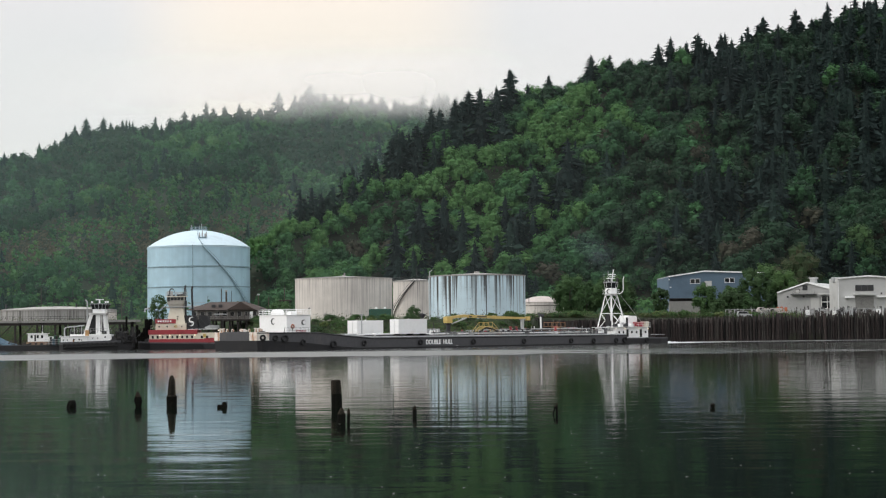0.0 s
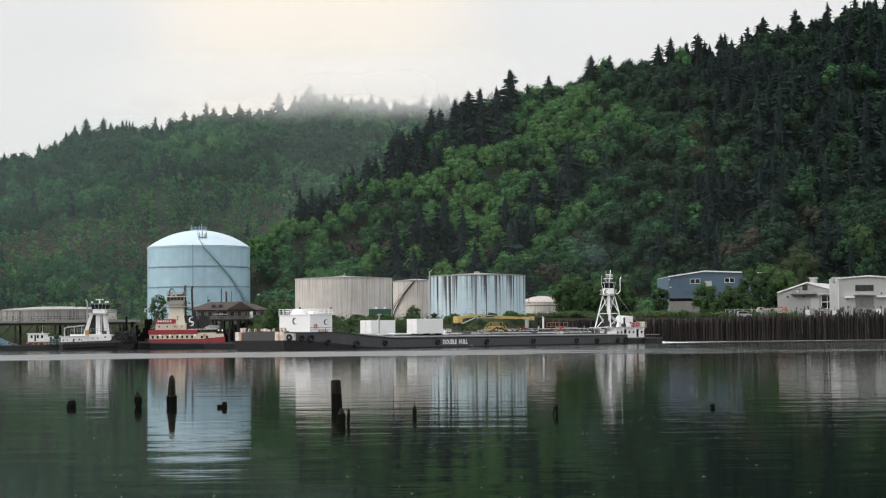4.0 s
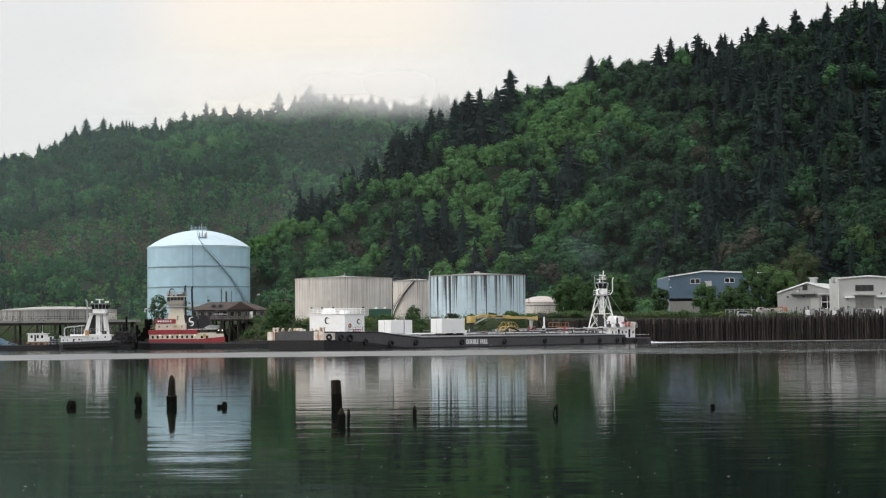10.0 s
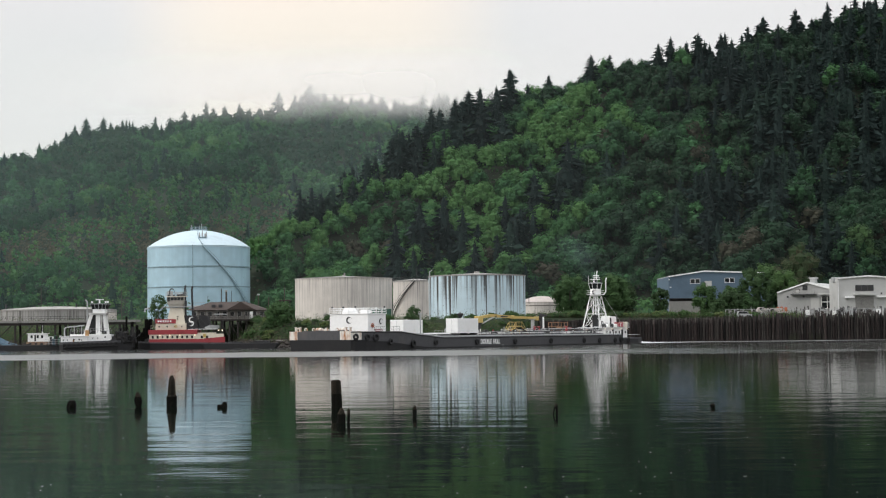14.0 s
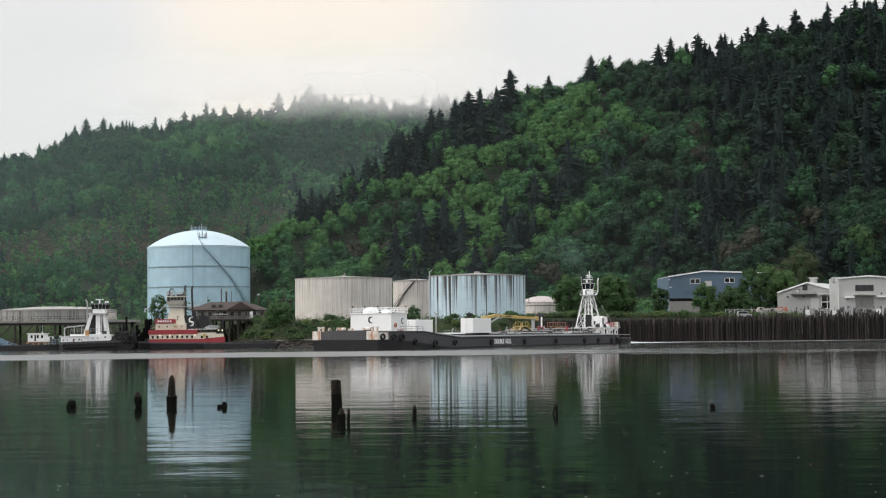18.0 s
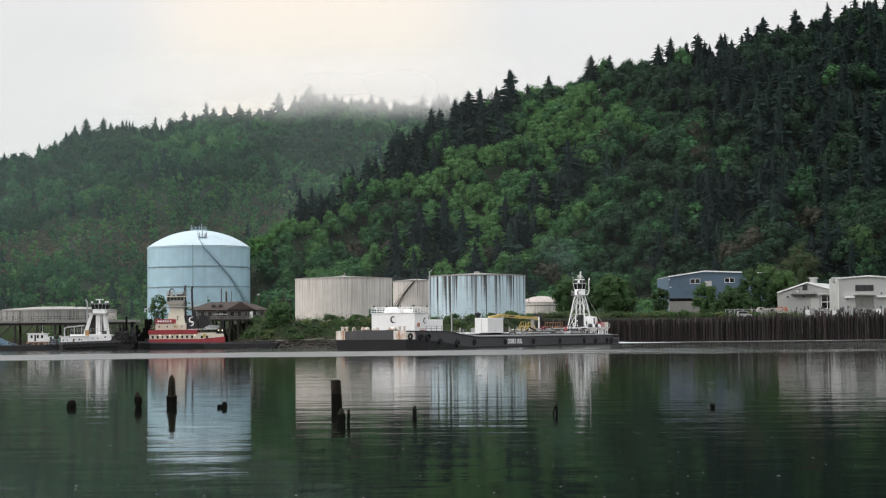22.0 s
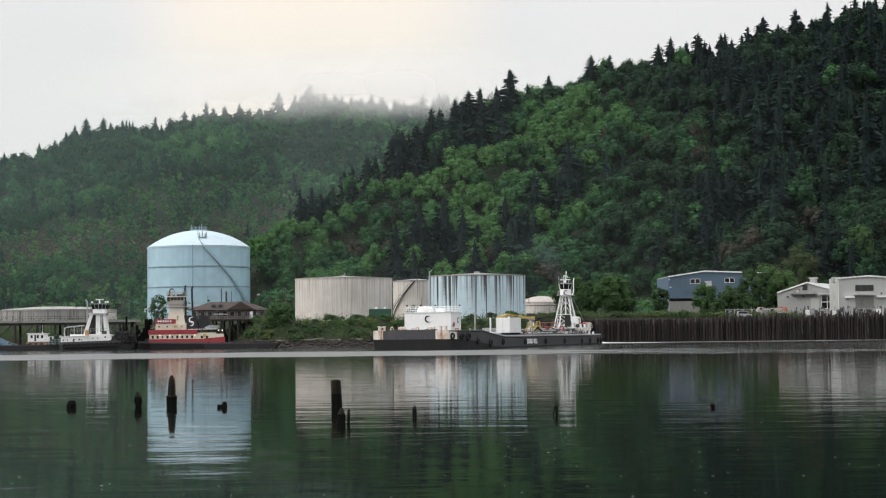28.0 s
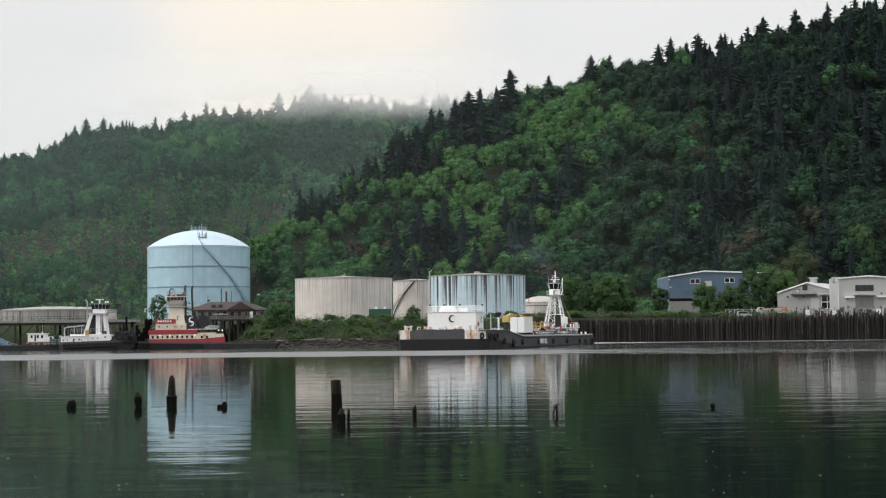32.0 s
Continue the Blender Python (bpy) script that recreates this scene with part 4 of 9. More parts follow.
def build_tanks():
    lng = storage_tank("gas_tank", "huge pale blue cylindrical gas tank with a domed roof", -102.8, 713, 8.0, 21.4, 39.7, 7.2, M["lng_blue"], M["lng_roof"], True,
                       ((23.0, 0.42, 0.30, M["lng_band"]), (14.7, 0.40, 0.25, M["lng_band"]), (31.2, 0.25, 0.18, M["lng_roof"])), seg=96)
    wall_stair(lng, 21.4, -78.0, -13.0, 31.4, 5.6, M["lng_band"], 44)
    part("downpipe", rod((0.6, -21.7, 0.5), (0.6, -21.7, 32.0), 0.13, 8), M["lng_band"], lng)
    # roof walkway and top platform
    part("roof_walkway", pipe([(4.4, -20.9, 32.2), (2.4, -17, 34.6), (1.3, -12, 36.9), (0.5, -6, 38.5), (0, -1, 39.1)], 0.22, 6), M["lng_band"], lng)
    part("roof_pump_platform", box(2.2, 5.4, -16.5, -13.5, 35.1, 35.4), M["lng_band"], lng)
    for px, py, hh in ((2.6, -16, 2.8), (3.6, -15, 3.9), (4.8, -15.5, 2.4), (5.1, -14, 3.2)):
        part("roof_valve", rod((px, py, 35.3), (px, py, 34.4 + hh), 0.35, 8, 0.2), M["pipe_grey"], lng)
    part("top_platform", lathe([(0, 38.95), (3.6, 38.95), (3.6, 39.3), (0, 39.3)], 20), M["lng_band"], lng)
    rail_ring(lng, 3.5, 39.3, 12, M["lng_band"])
    for px, hh in ((-3.0, 2.0), (-1.2, 1.3), (0.4, 1.6), (1.3, 2.4), (2.8, 1.3)):
        part("roof_vent", rod((px, -1.0, 39.3), (px, -1.0, 39.3 + hh), 0.16, 7), M["pipe_grey"], lng)

    a = storage_tank("oil_tank", "weathered pale grey oil tank with dark rain streaks", -30.6, 520, 6.6, 14.85, 19.75, 0.75, M["tank_grey"], M["tank_roof"], False,
                     ((12.95, 0.16, 0.10, M["tank_grey"]), (6.8, 0.05, 0.03, M["tank_grey"])))
    part("roof_hatch", lathe([(0, 13.8), (0.6, 13.8), (0.6, 14.3), (0, 14.4)], 14), M["tank_roof"], a)
    part("roof_vent", rod((0.5, -4, 13.7), (0.5, -4, 14.8), 0.2), M["tank_roof"], a)
    part("manhole", lathe([(0, 0), (0.7, 0), (0.7, 0.25), (0, 0.3)], 14), M["tank_roof"], a).matrix_basis = pose(-4.5, -14.1, 2.0, 90, 0, -17)

    b = storage_tank("oil_tank", "smaller weathered grey oil tank with a curved stair", -8.9, 551, 6.6, 7.5, 19.75, 0.7, M["tank_grey"], M["tank_roof"], False, ((12.9, 0.2, 0.12, M["tank_roof"]),))
    wall_stair(b, 7.5, -172.0, -92.0, 0.6, 13.1, M["dark_steel"], 26)
    rail_ring(b, 7.4, 13.2, 14, M["dark_steel"], -175, -60)
    for px, hh in ((-4.5, 1.6), (0.4, 4.2), (3.8, 1.5)):
        part("roof_vent", rod((px, -6.0, 13.2), (px, -6.0, 13.2 + hh), 0.13, 7), M["dark_steel"], b)

    c = storage_tank("oil_tank", "bluish white oil tank heavily streaked with black grime", 9.9, 500, 6.6, 14.25, 19.5, 0.8, M["tank_white"], M["tank_roof"], False,
                     ((12.75, 0.16, 0.10, M["tank_roof"]), (9.3, 0.10, 0.07, M["tank_white"]), (6.2, 0.10, 0.07, M["tank_white"]), (3.1, 0.10, 0.07, M["tank_white"])))
    part("roof_hatch", lathe([(0, 13.7), (0.8, 13.7), (0.8, 14.3), (0, 14.4)], 14), M["tank_roof"], c)
    part("side_pipe", pipe([(-13.9, -5.0, 0), (-13.9, -5.0, 14.3), (-13.2, -4.6, 14.6)], 0.16, 7), M["pipe_grey"], c)

    storage_tank("small_tank", "small domed tank with a faded pinkish white roof", 32.4, 560, 6.8, 7.4, 12.6, 2.0, M["tank_grey"], M["pink_roof"], True, ((4.6, 0.2, 0.1, M["roof_brown"]),), seg=48)
    part("vent", rod((-4.5, -6, 5.2), (-4.5, -6, 8.2), 0.1, 6), M["dark_steel"], bpy.data.objects["small_tank"])

    storage_tank("small_tank", "small pale grey tank beside the broad low tank", -107.0, 532, 5.0, 4.4, 10.6, 0.3, M["tank_grey"], M["tank_roof"], False, ((5.4, 0.15, 0.08, M["tank_roof"]),), seg=40)
    d = storage_tank("low_tank", "broad low grey tank with a shallow pale roof", -123.2, 540, 5.0, 18.7, 11.4, 1.1, M["low_grey"], M["tank_roof"], True, ((6.1, 0.2, 0.15, M["tank_roof"]),))
    for k in range(20):
        an = radians(-176 + 172 * k / 19)
        part("wall_stiffener", rod((18.75 * math.cos(an), 18.75 * math.sin(an), 0.2), (18.75 * math.cos(an), 18.75 * math.sin(an), 6.2), 0.11, 5), M["siding"], d)
    for px in (-14, 8):
        part("roof_vent", rod((px, -8.0, 6.7), (px, -8.0, 8.3), 0.25, 8), M["dark_steel"], d)


build_tanks()


# ---------------------------------------------------------------- timber bulkhead
def build_bulkhead():
    root = thing("bulkhead", "weathered timber pile bulkhead along the river's edge", "bulkhead", kind="structure")
    rg = random.Random(4)
    variants = []
    for k in range(9):
        bm = bmesh.new()
        seg, rows = 6, []
        r = 0.23 + 0.022 * k
        lv = [0.0, 0.28, 0.42, 0.56, 0.70, 0.84, 0.93, 1.0]
        for z in lv:
            rr = r * (1.0 - 0.18 * z) * rg.uniform(0.86, 1.12) * (0.8 if z == 1.0 else 1.0)
            ox, oy = rg.uniform(-0.07, 0.07) * z, rg.uniform(-0.07, 0.07) * z
            rows.append([(ox + rr * math.cos(2 * math.pi * i / seg), oy + rr * math.sin(2 * math.pi * i / seg), z * 9.0 + (rg.uniform(-0.35, 0.2) if z > 0.99 else rg.uniform(-0.2, 0.2) if z > 0.3 else 0)) for i in range(seg)])
        sections(rows, bm)
        tip = 0.80 + 0.05 * (k % 3)
        for f in bm.faces:
            zc = f.calc_center_median().z / 9.0
            if (k in (1, 4, 7) and zc > tip) or (k in (2, 5) and rg.random() < 0.22):
                f.material_index = 1
        variants.append(finish(bm, "pile", [M["timber"] if k in (3, 6) else M["bulk_pile"], M["bulk_pale"]]))
    for back in (0, 1):
        x = 26.0 + 0.3 * back
        while x < 137.0:
            wild = min(1.0, max(0.25, (x - 70.0) / 40.0))
            top = 6.35 + 0.75 * min(1, max(0, (x - 66) / 20)) + 0.6 * min(1, max(0, (x - 96) / 20)) + rg.choice((rg.uniform(-0.35, 0.25), rg.uniform(-1.2, 0.5) * wild)) - 0.35 * back
            s = (top + 2.5) / 9.0
            m = Matrix.Translation((x, 465.45 + 0.5 * back + rg.uniform(-0.2, 0.2), -2.5)) @ Euler((radians(rg.uniform(-1.2, 1.2)), radians(rg.uniform(-1.6, 1.6)), rg.uniform(0, 6.28))).to_matrix().to_4x4() @ Matrix.Diagonal((rg.uniform(0.75, 1.2), rg.uniform(0.8, 1.1), s, 1))
            shared("pile", rg.choice(variants), root, m)
            x += rg.uniform(0.56, 0.92)
    part("sheathing", box(25.5, 137.5, 466.1, 466.4, -2.5, 6.0), M["bulk_pile"], root)
    for xa, xb, z1 in ((94.1, 97.6, 2.0), (100.0, 104.4, 2.0)):
        part("waling", box(xa - 0.4, xb + 0.4, 464.95, 465.1, z1 + 0.1, z1 + 0.25, 0.02), M["timber"], root)
        x = xa
        while x < xb:
            w = rg.uniform(0.16, 0.34)
            if rg.random() < 0.8:
                part("mossy_plank", box(x, x + w - rg.uniform(0.03, 0.1), 465.0, 465.08 + rg.uniform(0, 0.1), -0.6, z1 + rg.uniform(-0.7, 0.1), 0.02), M["moss"], root, "mossy green plank")
            x += w
    return root


build_bulkhead()


# ---------------------------------------------------------------- old piles standing in the near water
def near_pile(label, x, y, profile, wet, seed, lean=0.0, jag=0.06, flat=1.0, cleft=0.0):
    """A rotten pile: profile gives (height, half-width) up its length; the part below wet is dark and weedy."""
    rg = random.Random(seed)
    root = thing("old_pile", label, "pile", "old piles in the river", at=(x, y, 0))
    seg, step = 16, 14
    zs, ws = zip(*profile)
    top = zs[-1]
    flute = [1.0 + rg.uniform(-0.10, 0.08) for _ in range(seg)]
    tips = [rg.uniform(-1.0, 0.35) * jag - cleft * max(0.0, 1.0 - abs(math.sin(2 * math.pi * i / seg + 0.4)) * 2.2) for i in range(seg)]

    def ring(z, tip):
        w = float(np.interp(z, zs, ws))
        out = []
        for i in range(seg):
            a = 2 * math.pi * i / seg
            r = w * flute[i] * rg.uniform(0.93, 1.07)
            out.append((r * math.cos(a) + lean * max(z, 0.0), r * math.sin(a) * flat, z + (tips[i] if tip else 0.0)))
        return out
    under = [ring(z, False) for z in (-1.2, -0.3)] + [ring(wet * f, False) for f in (0.0, 0.25, 0.5, 0.75, 1.0)]
    part("wet_foot", sections(under), M["wet_pile"], root, "dark wet weed-covered foot")
    if top - wet > 0.05:
        over = [ring(wet + (top - wet) * k / step, k == step) for k in range(step + 1)]
        part("shaft", sections(over), M["old_pile"], root, "weathered grain of the dry shaft")
    return root


near_pile("short dark rotten pile stump in calm water", -17.2, 78.3, [(-1.2, 0.22), (0.15, 0.23), (0.26, 0.18), (0.38, 0.08)], 0.34, 1, 0.12, 0.05)
near_pile("leaning split pile stump in calm water", -14.1, 78.3, [(-1.2, 0.10), (0.0, 0.11), (0.28, 0.19), (0.45, 0.15), (0.70, 0.04)], 0.46, 2, -0.05, 0.10, 0.6, 0.05)
near_pile("tall weathered pile tapering to a worn point", -12.7, 79.1, [(-1.2, 0.25), (0.30, 0.25), (0.38, 0.29), (0.45, 0.27), (0.50, 0.19), (0.9, 0.18), (1.25, 0.14), (1.36, 0.09), (1.42, 0.04)], 0.44, 3, 0.01, 0.05)
near_pile("small broken pile stump in calm water", -9.92, 76.5, [(-1.2, 0.12), (0.08, 0.15), (0.18, 0.12), (0.31, 0.03)], 0.27, 4, 0.10, 0.06)
near_pile("splinter of a broken pile stump", -10.11, 76.4, [(-1.2, 0.06), (0.08, 0.10), (0.17, 0.06)], 0.15, 14, -0.15, 0.04)
near_pile("tall weathered timber pile with a split flat top", -4.75, 75.0, [(-1.2, 0.22), (0.5, 0.225), (0.9, 0.215), (1.24, 0.205)], 0.62, 5, -0.03, 0.05, 1.0, 0.07)
near_pile("rotten split pile stump beside the tall pile", -3.80, 62.2, [(-1.2, 0.15), (0.20, 0.16), (0.36, 0.14), (0.50, 0.07), (0.58, 0.03)], 0.34, 6, 0.05, 0.07)
near_pile("thin dark pile stump beside the tall pile", -3.54, 62.5, [(-1.2, 0.05), (0.0, 0.055), (0.3, 0.06), (0.50, 0.05)], 0.32, 7, 0.03, 0.10)
near_pile("slim pointed pile stump in calm water", -1.19, 67.1, [(-1.2, 0.06), (0.0, 0.075), (0.22, 0.09), (0.34, 0.06), (0.42, 0.02)], 0.26, 8, 0.02, 0.04)
near_pile("narrow broken pile stump in calm water", 4.43, 67.3, [(-1.2, 0.04), (0.0, 0.045), (0.42, 0.04)], 0.36, 9, 0.01, 0.05)
near_pile("bent sliver of a rotten pile propped on its neighbour", 4.28, 67.2, [(-1.2, 0.03), (0.0, 0.03), (0.25, 0.035), (0.36, 0.05)], 0.30, 10, 0.28, 0.05)
near_pile("low mossy pile stump barely above the water", 11.28, 71.6, [(-1.2, 0.07), (0.0, 0.08), (0.10, 0.13), (0.17, 0.05)], 0.12, 11, 0.0, 0.05)
# ---------------------------------------------------------------- the turning tank barge (x: bow to stern, y: towards port, origin at the bow on the waterline)
RIDERS = []


def ride(ob, x=0.0, y=0.0, z=0.0, rz=0.0):
    """A thing that stands on the barge and is carried by it."""
    RIDERS.append((ob, pose(x, y, z, 0, 0, rz)))
    return ob


def rail_run(root, pts, h, mat, gap=1.5, r=0.035, rails=3, name="rail_post"):
    """Guard rails along a line of points, with posts."""
    for k in range(rails):
        for p, q in zip(pts, pts[1:]):
            part("guard_rail", rod((p[0], p[1], p[2] + h * (k + 1) / rails), (q[0], q[1], q[2] + h * (k + 1) / rails), r, 5), mat, root)
    for p, q in zip(pts, pts[1:]):
        p, q = Vector(p), Vector(q)
        n = max(1, int(round((q - p).length / gap)))
        for i in range(n + (q == Vector(pts[-1]))):
            c = p.lerp(q, i / n)
            part(name, rod(c, c + Vector((0, 0, h)), r * 1.2, 5), mat, root)


def crescent(size, thick=0.04):
    """A flat crescent-shaped emblem in the x-z plane."""
    out, inn = [], []
    for i in range(13):
        a = radians(40 + 280 * i / 12)
        out.append((0.5 * size * math.cos(a), 0.5 * size * math.sin(a)))
        inn.append((0.16 * size + 0.42 * size * math.cos(a), 0.38 * size * math.sin(a)))
    bm = bmesh.new()
    f = [[bm.verts.new((x, y, z)) for x, z in ring] for ring in (out, inn) for y in (0.0, -thick)]
    for i in range(12):
        for a, b in ((f[1], f[3]), (f[0], f[1]), (f[2], f[3])):
            bm.faces.new((a[i], a[i + 1], b[i + 1], b[i]))
    return bm


def tyre_mesh(R, r):
    return finish(torus(R, r, 18, 8), "tyre_fender", M["rubber"], True)


def hull_at(u):
    """Half breadth, deck height and colour line along the barge."""
    half = float(np.interp(u, [0, 1.0, 3.2, 5.3, 9.0, 104.0], [7.4, 7.6, 8.75, 9.4, 10.0, 10.0]))
    deck = float(np.interp(u, [0, 13, 20, 27, 104], [3.55, 3.5, 2.75, 2.2, 2.15]))
    line = float(np.interp(u, [0, 2, 9, 22], [1.94, 1.9, 1.5, 0.25]))
    return half, deck, line


def lettering(name, text, height, width, mat, parent, m):
    cu = bpy.data.curves.new(name, "FONT")
    cu.body = text
    cu.extrude = 0.02
    cu.offset = 0.03
    tmp = bpy.data.objects.new("tmp", cu)
    scene.collection.objects.link(tmp)
    dg = bpy.context.evaluated_depsgraph_get()
    me = bpy.data.meshes.new_from_object(tmp.evaluated_get(dg))
    bpy.data.objects.remove(tmp)
    bpy.data.curves.remove(cu)
    co = np.empty(len(me.vertices) * 3, np.float32)
    me.vertices.foreach_get("co", co)
    co = co.reshape(-1, 3)
    lo, hi = co.min(0), co.max(0)
    co[:, 0] = (co[:, 0] - (lo[0] + hi[0]) / 2) * width / (hi[0] - lo[0])
    co[:, 1] = (co[:, 1] - (lo[1] + hi[1]) / 2) * height / (hi[1] - lo[1])
    me.vertices.foreach_set("co", co.ravel())
    me.materials.clear()
    me.materials.append(mat)
    me.update()
    ob = new(name, me)
    ob.parent = parent
    ob.matrix_basis = m
    return ob


def build_barge():
    root = thing("tank_barge", "long black double-hulled tank barge, rust-stained at the bow", "barge")
    us = [0, 1.0, 3.2, 5.3, 9, 13, 16.5, 20, 23.5, 27, 40, 60, 80, 100, 104]
    lo, hi = [], []
    for u in us:
        hb, dk, mid = hull_at(u)
        rk = 0.35 * max(0, 1 - u / 4.0)
        lo.append([(u + rk, -hb + 0.12, -0.9), (u, -hb, mid), (u, hb, mid), (u + rk, hb - 0.12, -0.9)])
        hi.append([(u, -hb, mid), (u, -hb, dk), (u, hb, dk), (u, hb, mid)])
    part("lower_hull", sections(lo), M["hull_black"], root)
    part("topside", sections(hi), M["hull_grey"], root, "dark grey upper hull band")
    # boot line and rubbing strake
    for side in (-1, 1):
        bm = bmesh.new()
        pts = [(u, side * (hull_at(u)[0] + 0.02), hull_at(u)[1] - 0.12) for u in us]
        pipe(pts, 0.11, 6, bm)
        part("rubbing_strake", bm, M["hull_black"], root)
        bm = bmesh.new()
        pipe([(u, side * (hull_at(u)[0] - 0.25), hull_at(u)[1] + 0.16) for u in us if u >= 20], 0.13, 6, bm)
        part("toe_rail", bm, M["pipe_grey"], root, "pale toe rail along the deck's edge")
    # rust-stained white bow corner plates
    for side in (-1, 1):
        inner = 4.9 if side < 0 else 5.5
        pts = [(-0.03, side * inner), (-0.03, side * 7.45), (1.0, side * 7.66), (2.3, side * 8.30), (2.25, side * 8.2), (1.0, side * 7.55), (0.04, side * 7.3), (0.04, side * inner)]
        part("bow_plate", prism(pts, 1.96, 3.62), M["white_rust"], root, "rust-streaked white corner plate")
    part("bow_bulwark", box(0.02, 0.14, -4.5, 4.5, 3.5, 3.72, 0.02), M["hull_grey"], root)
    # raised cargo trunk and its edge
    part("deck_trunk", box(29, 100, -7.2, 7.2, 2.1, 2.62, 0.05), M["deck"], root, "worn grey deck trunk")
    bracket = finish(box(0, 0.12, -7.9, -7.2, 2.15, 2.5), "deck_bracket", M["deck"])
    for k in range(40):
        shared("deck_bracket", bracket, root, pose(30 + k * 1.75, 0, 0))
    # fenders
    big, small = tyre_mesh(0.56, 0.24), tyre_mesh(0.45, 0.20)
    for u, z, me in ((1.1, 2.5, small), (3.3, 2.45, small), (5.2, 2.35, big), (9.2, 1.5, small), (16.8, 1.05, big), (24.7, 1.2, small), (39.9, 1.15, small), (55.0, 1.1, small), (70.2, 1.05, small), (85.2, 0.98, small), (92.6, 0.9, small), (100.2, 0.9, small), (103.2, 1.0, big)):
        hb = hull_at(u)[0]
        du = 0.4
        ang = math.degrees(math.atan2(hull_at(u - du)[0] - hull_at(u + du)[0], 2 * du)) if u < 9 else 0.0
        for side in (-1, 1):
            shared("tyre_fender", me, root, pose(u, side * (hb + 0.2), z, 0, 0, -ang * side))
            part("fender_chain", rod((u, side * (hb + 0.12), z + 0.4), (u, side * (hb - 0.15), hull_at(u)[1] + 0.1), 0.035, 5), M["dark_steel"], root)
    lettering("hull_lettering", "DOUBLE  HULL", 1.02, 7.55, M["white"], root, pose(45.3, -10.02, 1.18, 90, 0, 0))["label"] = "white block letters reading DOUBLE HULL"
    part("load_mark", box(49.9, 50.6, -10.03, -10.0, 0.28, 0.40), M["pipe_grey"], root)
    for u in (62.0, 63.2, 74.0):
        part("scuff", box(u, u + 0.5, -10.025, -10.0, 0.7, 1.3), M["hull_grey"], root)
    # deck house at the bow
    z0 = 3.45
    house = part("deck_house", box(9.2, 15.15, -4.7, 4.7, z0, 6.95, 0.06), M["white"], root, "plain white steel deck house")
    part("roof_edge", box(9.05, 15.3, -4.85, 4.85, 6.95, 7.08, 0.02), M["white"], house)
    rail_run(house, [(9.15, -4.75, 7.08), (15.2, -4.75, 7.08), (15.2, 4.75, 7.08), (9.15, 4.75, 7.08), (9.15, -4.75, 7.08)], 1.05, M["white"], 1.2, 0.04)
    dome = lathe([(1.25, 0), (1.25, 0.35), (1.1, 0.75), (0.75, 1.05), (0, 1.2)], 18)
    bmesh.ops.scale(dome, vec=(1.0, 1.35, 1.0), verts=dome.verts)
    part("roof_cowl", dome, M["white"], house, "rounded white ventilation cowl", True, (11.2, 1.2, 7.08))
    part("roof_locker", box(12.2, 13.6, -2.2, -0.6, 7.08, 7.7, 0.06), M["white"], house)
    for px, py in ((9.3, 4.2), (9.3, 1.4), (9.3, -1.6), (15.0, -4.5)):
        part("roof_lamp", lathe([(0, 0), (0.16, 0), (0.2, 0.3), (0, 0.34)], 8), M["dark_steel"], house, at=(px, py, 8.15))
    part("antenna", rod((12.5, 2.4, 7.1), (12.5, 2.4, 9.9), 0.035, 5), M["dark_steel"], house)
    e = part("emblem", crescent(1.35), M["dark_steel"], house, "dark crescent emblem")
    e.matrix_basis = pose(9.17, -0.1, 5.75, 0, 0, -90)
    e = part("emblem", crescent(1.1), M["dark_steel"], house, "dark crescent emblem")
    e.matrix_basis = pose(13.4, -4.73, 5.5, 0, 0, 0)
    ring = part("lifebuoy", torus(0.34, 0.11, 16, 8), M["orange"], house, "orange-red lifebuoy")
    ring.location = (10.6, -4.84, 4.7)
    part("name_board", box(11.6, 13.9, -4.78, -4.7, 3.55, 3.95), M["red"], house, "red board with unreadable writing")
    for k in range(3):
        part("writing_bar", box(11.75 + 0.72 * k, 12.3 + 0.72 * k, -4.80, -4.78, 3.66, 3.84), M["white"], house)
    part("door", box(15.15, 15.2, -1.0, 0.0, 3.5, 5.5, 0.02), M["pipe_grey"], house)
    # mooring gear on the foredeck
    for v in (-6.6, -5.6, 6.6, 5.6):
        b = part("bollard", lathe([(0, 0), (0.26, 0), (0.24, 0.7), (0.36, 0.74), (0.36, 0.86), (0, 0.9)], 12), M["white_rust"], root, "rusty white bollard", True)
        b.location = (1.0, v, 3.55)
    for v in (-3.6, -1.0, 2.1, 4.0, 6.0):
        f = part("fairlead", torus(0.3, 0.1, 14, 7, "x"), M["white_rust"], root, "rusty white fairlead ring")
        f.location = (0.8, v, 3.92)
    for v in (-2.6, 3.2):
        part("windlass", rod((4.0, v - 0.7, 3.95), (4.0, v + 0.7, 3.95), 0.36, 14), M["white_rust"], root)
        part("windlass_bed", box(3.3, 4.7, v - 1.0, v + 1.0, 3.5, 3.8, 0.03), M["dark_steel"], root)
    part("anchor_gear", box(1.6, 2.6, -0.4, 0.4, 3.55, 4.1, 0.05), M["white_rust"], root)
    rail_run(root, [(5.5, -9.0, 3.5), (13, -9.6, 3.5)], 0.9, M["dark_steel"], 1.8, 0.03, 2)
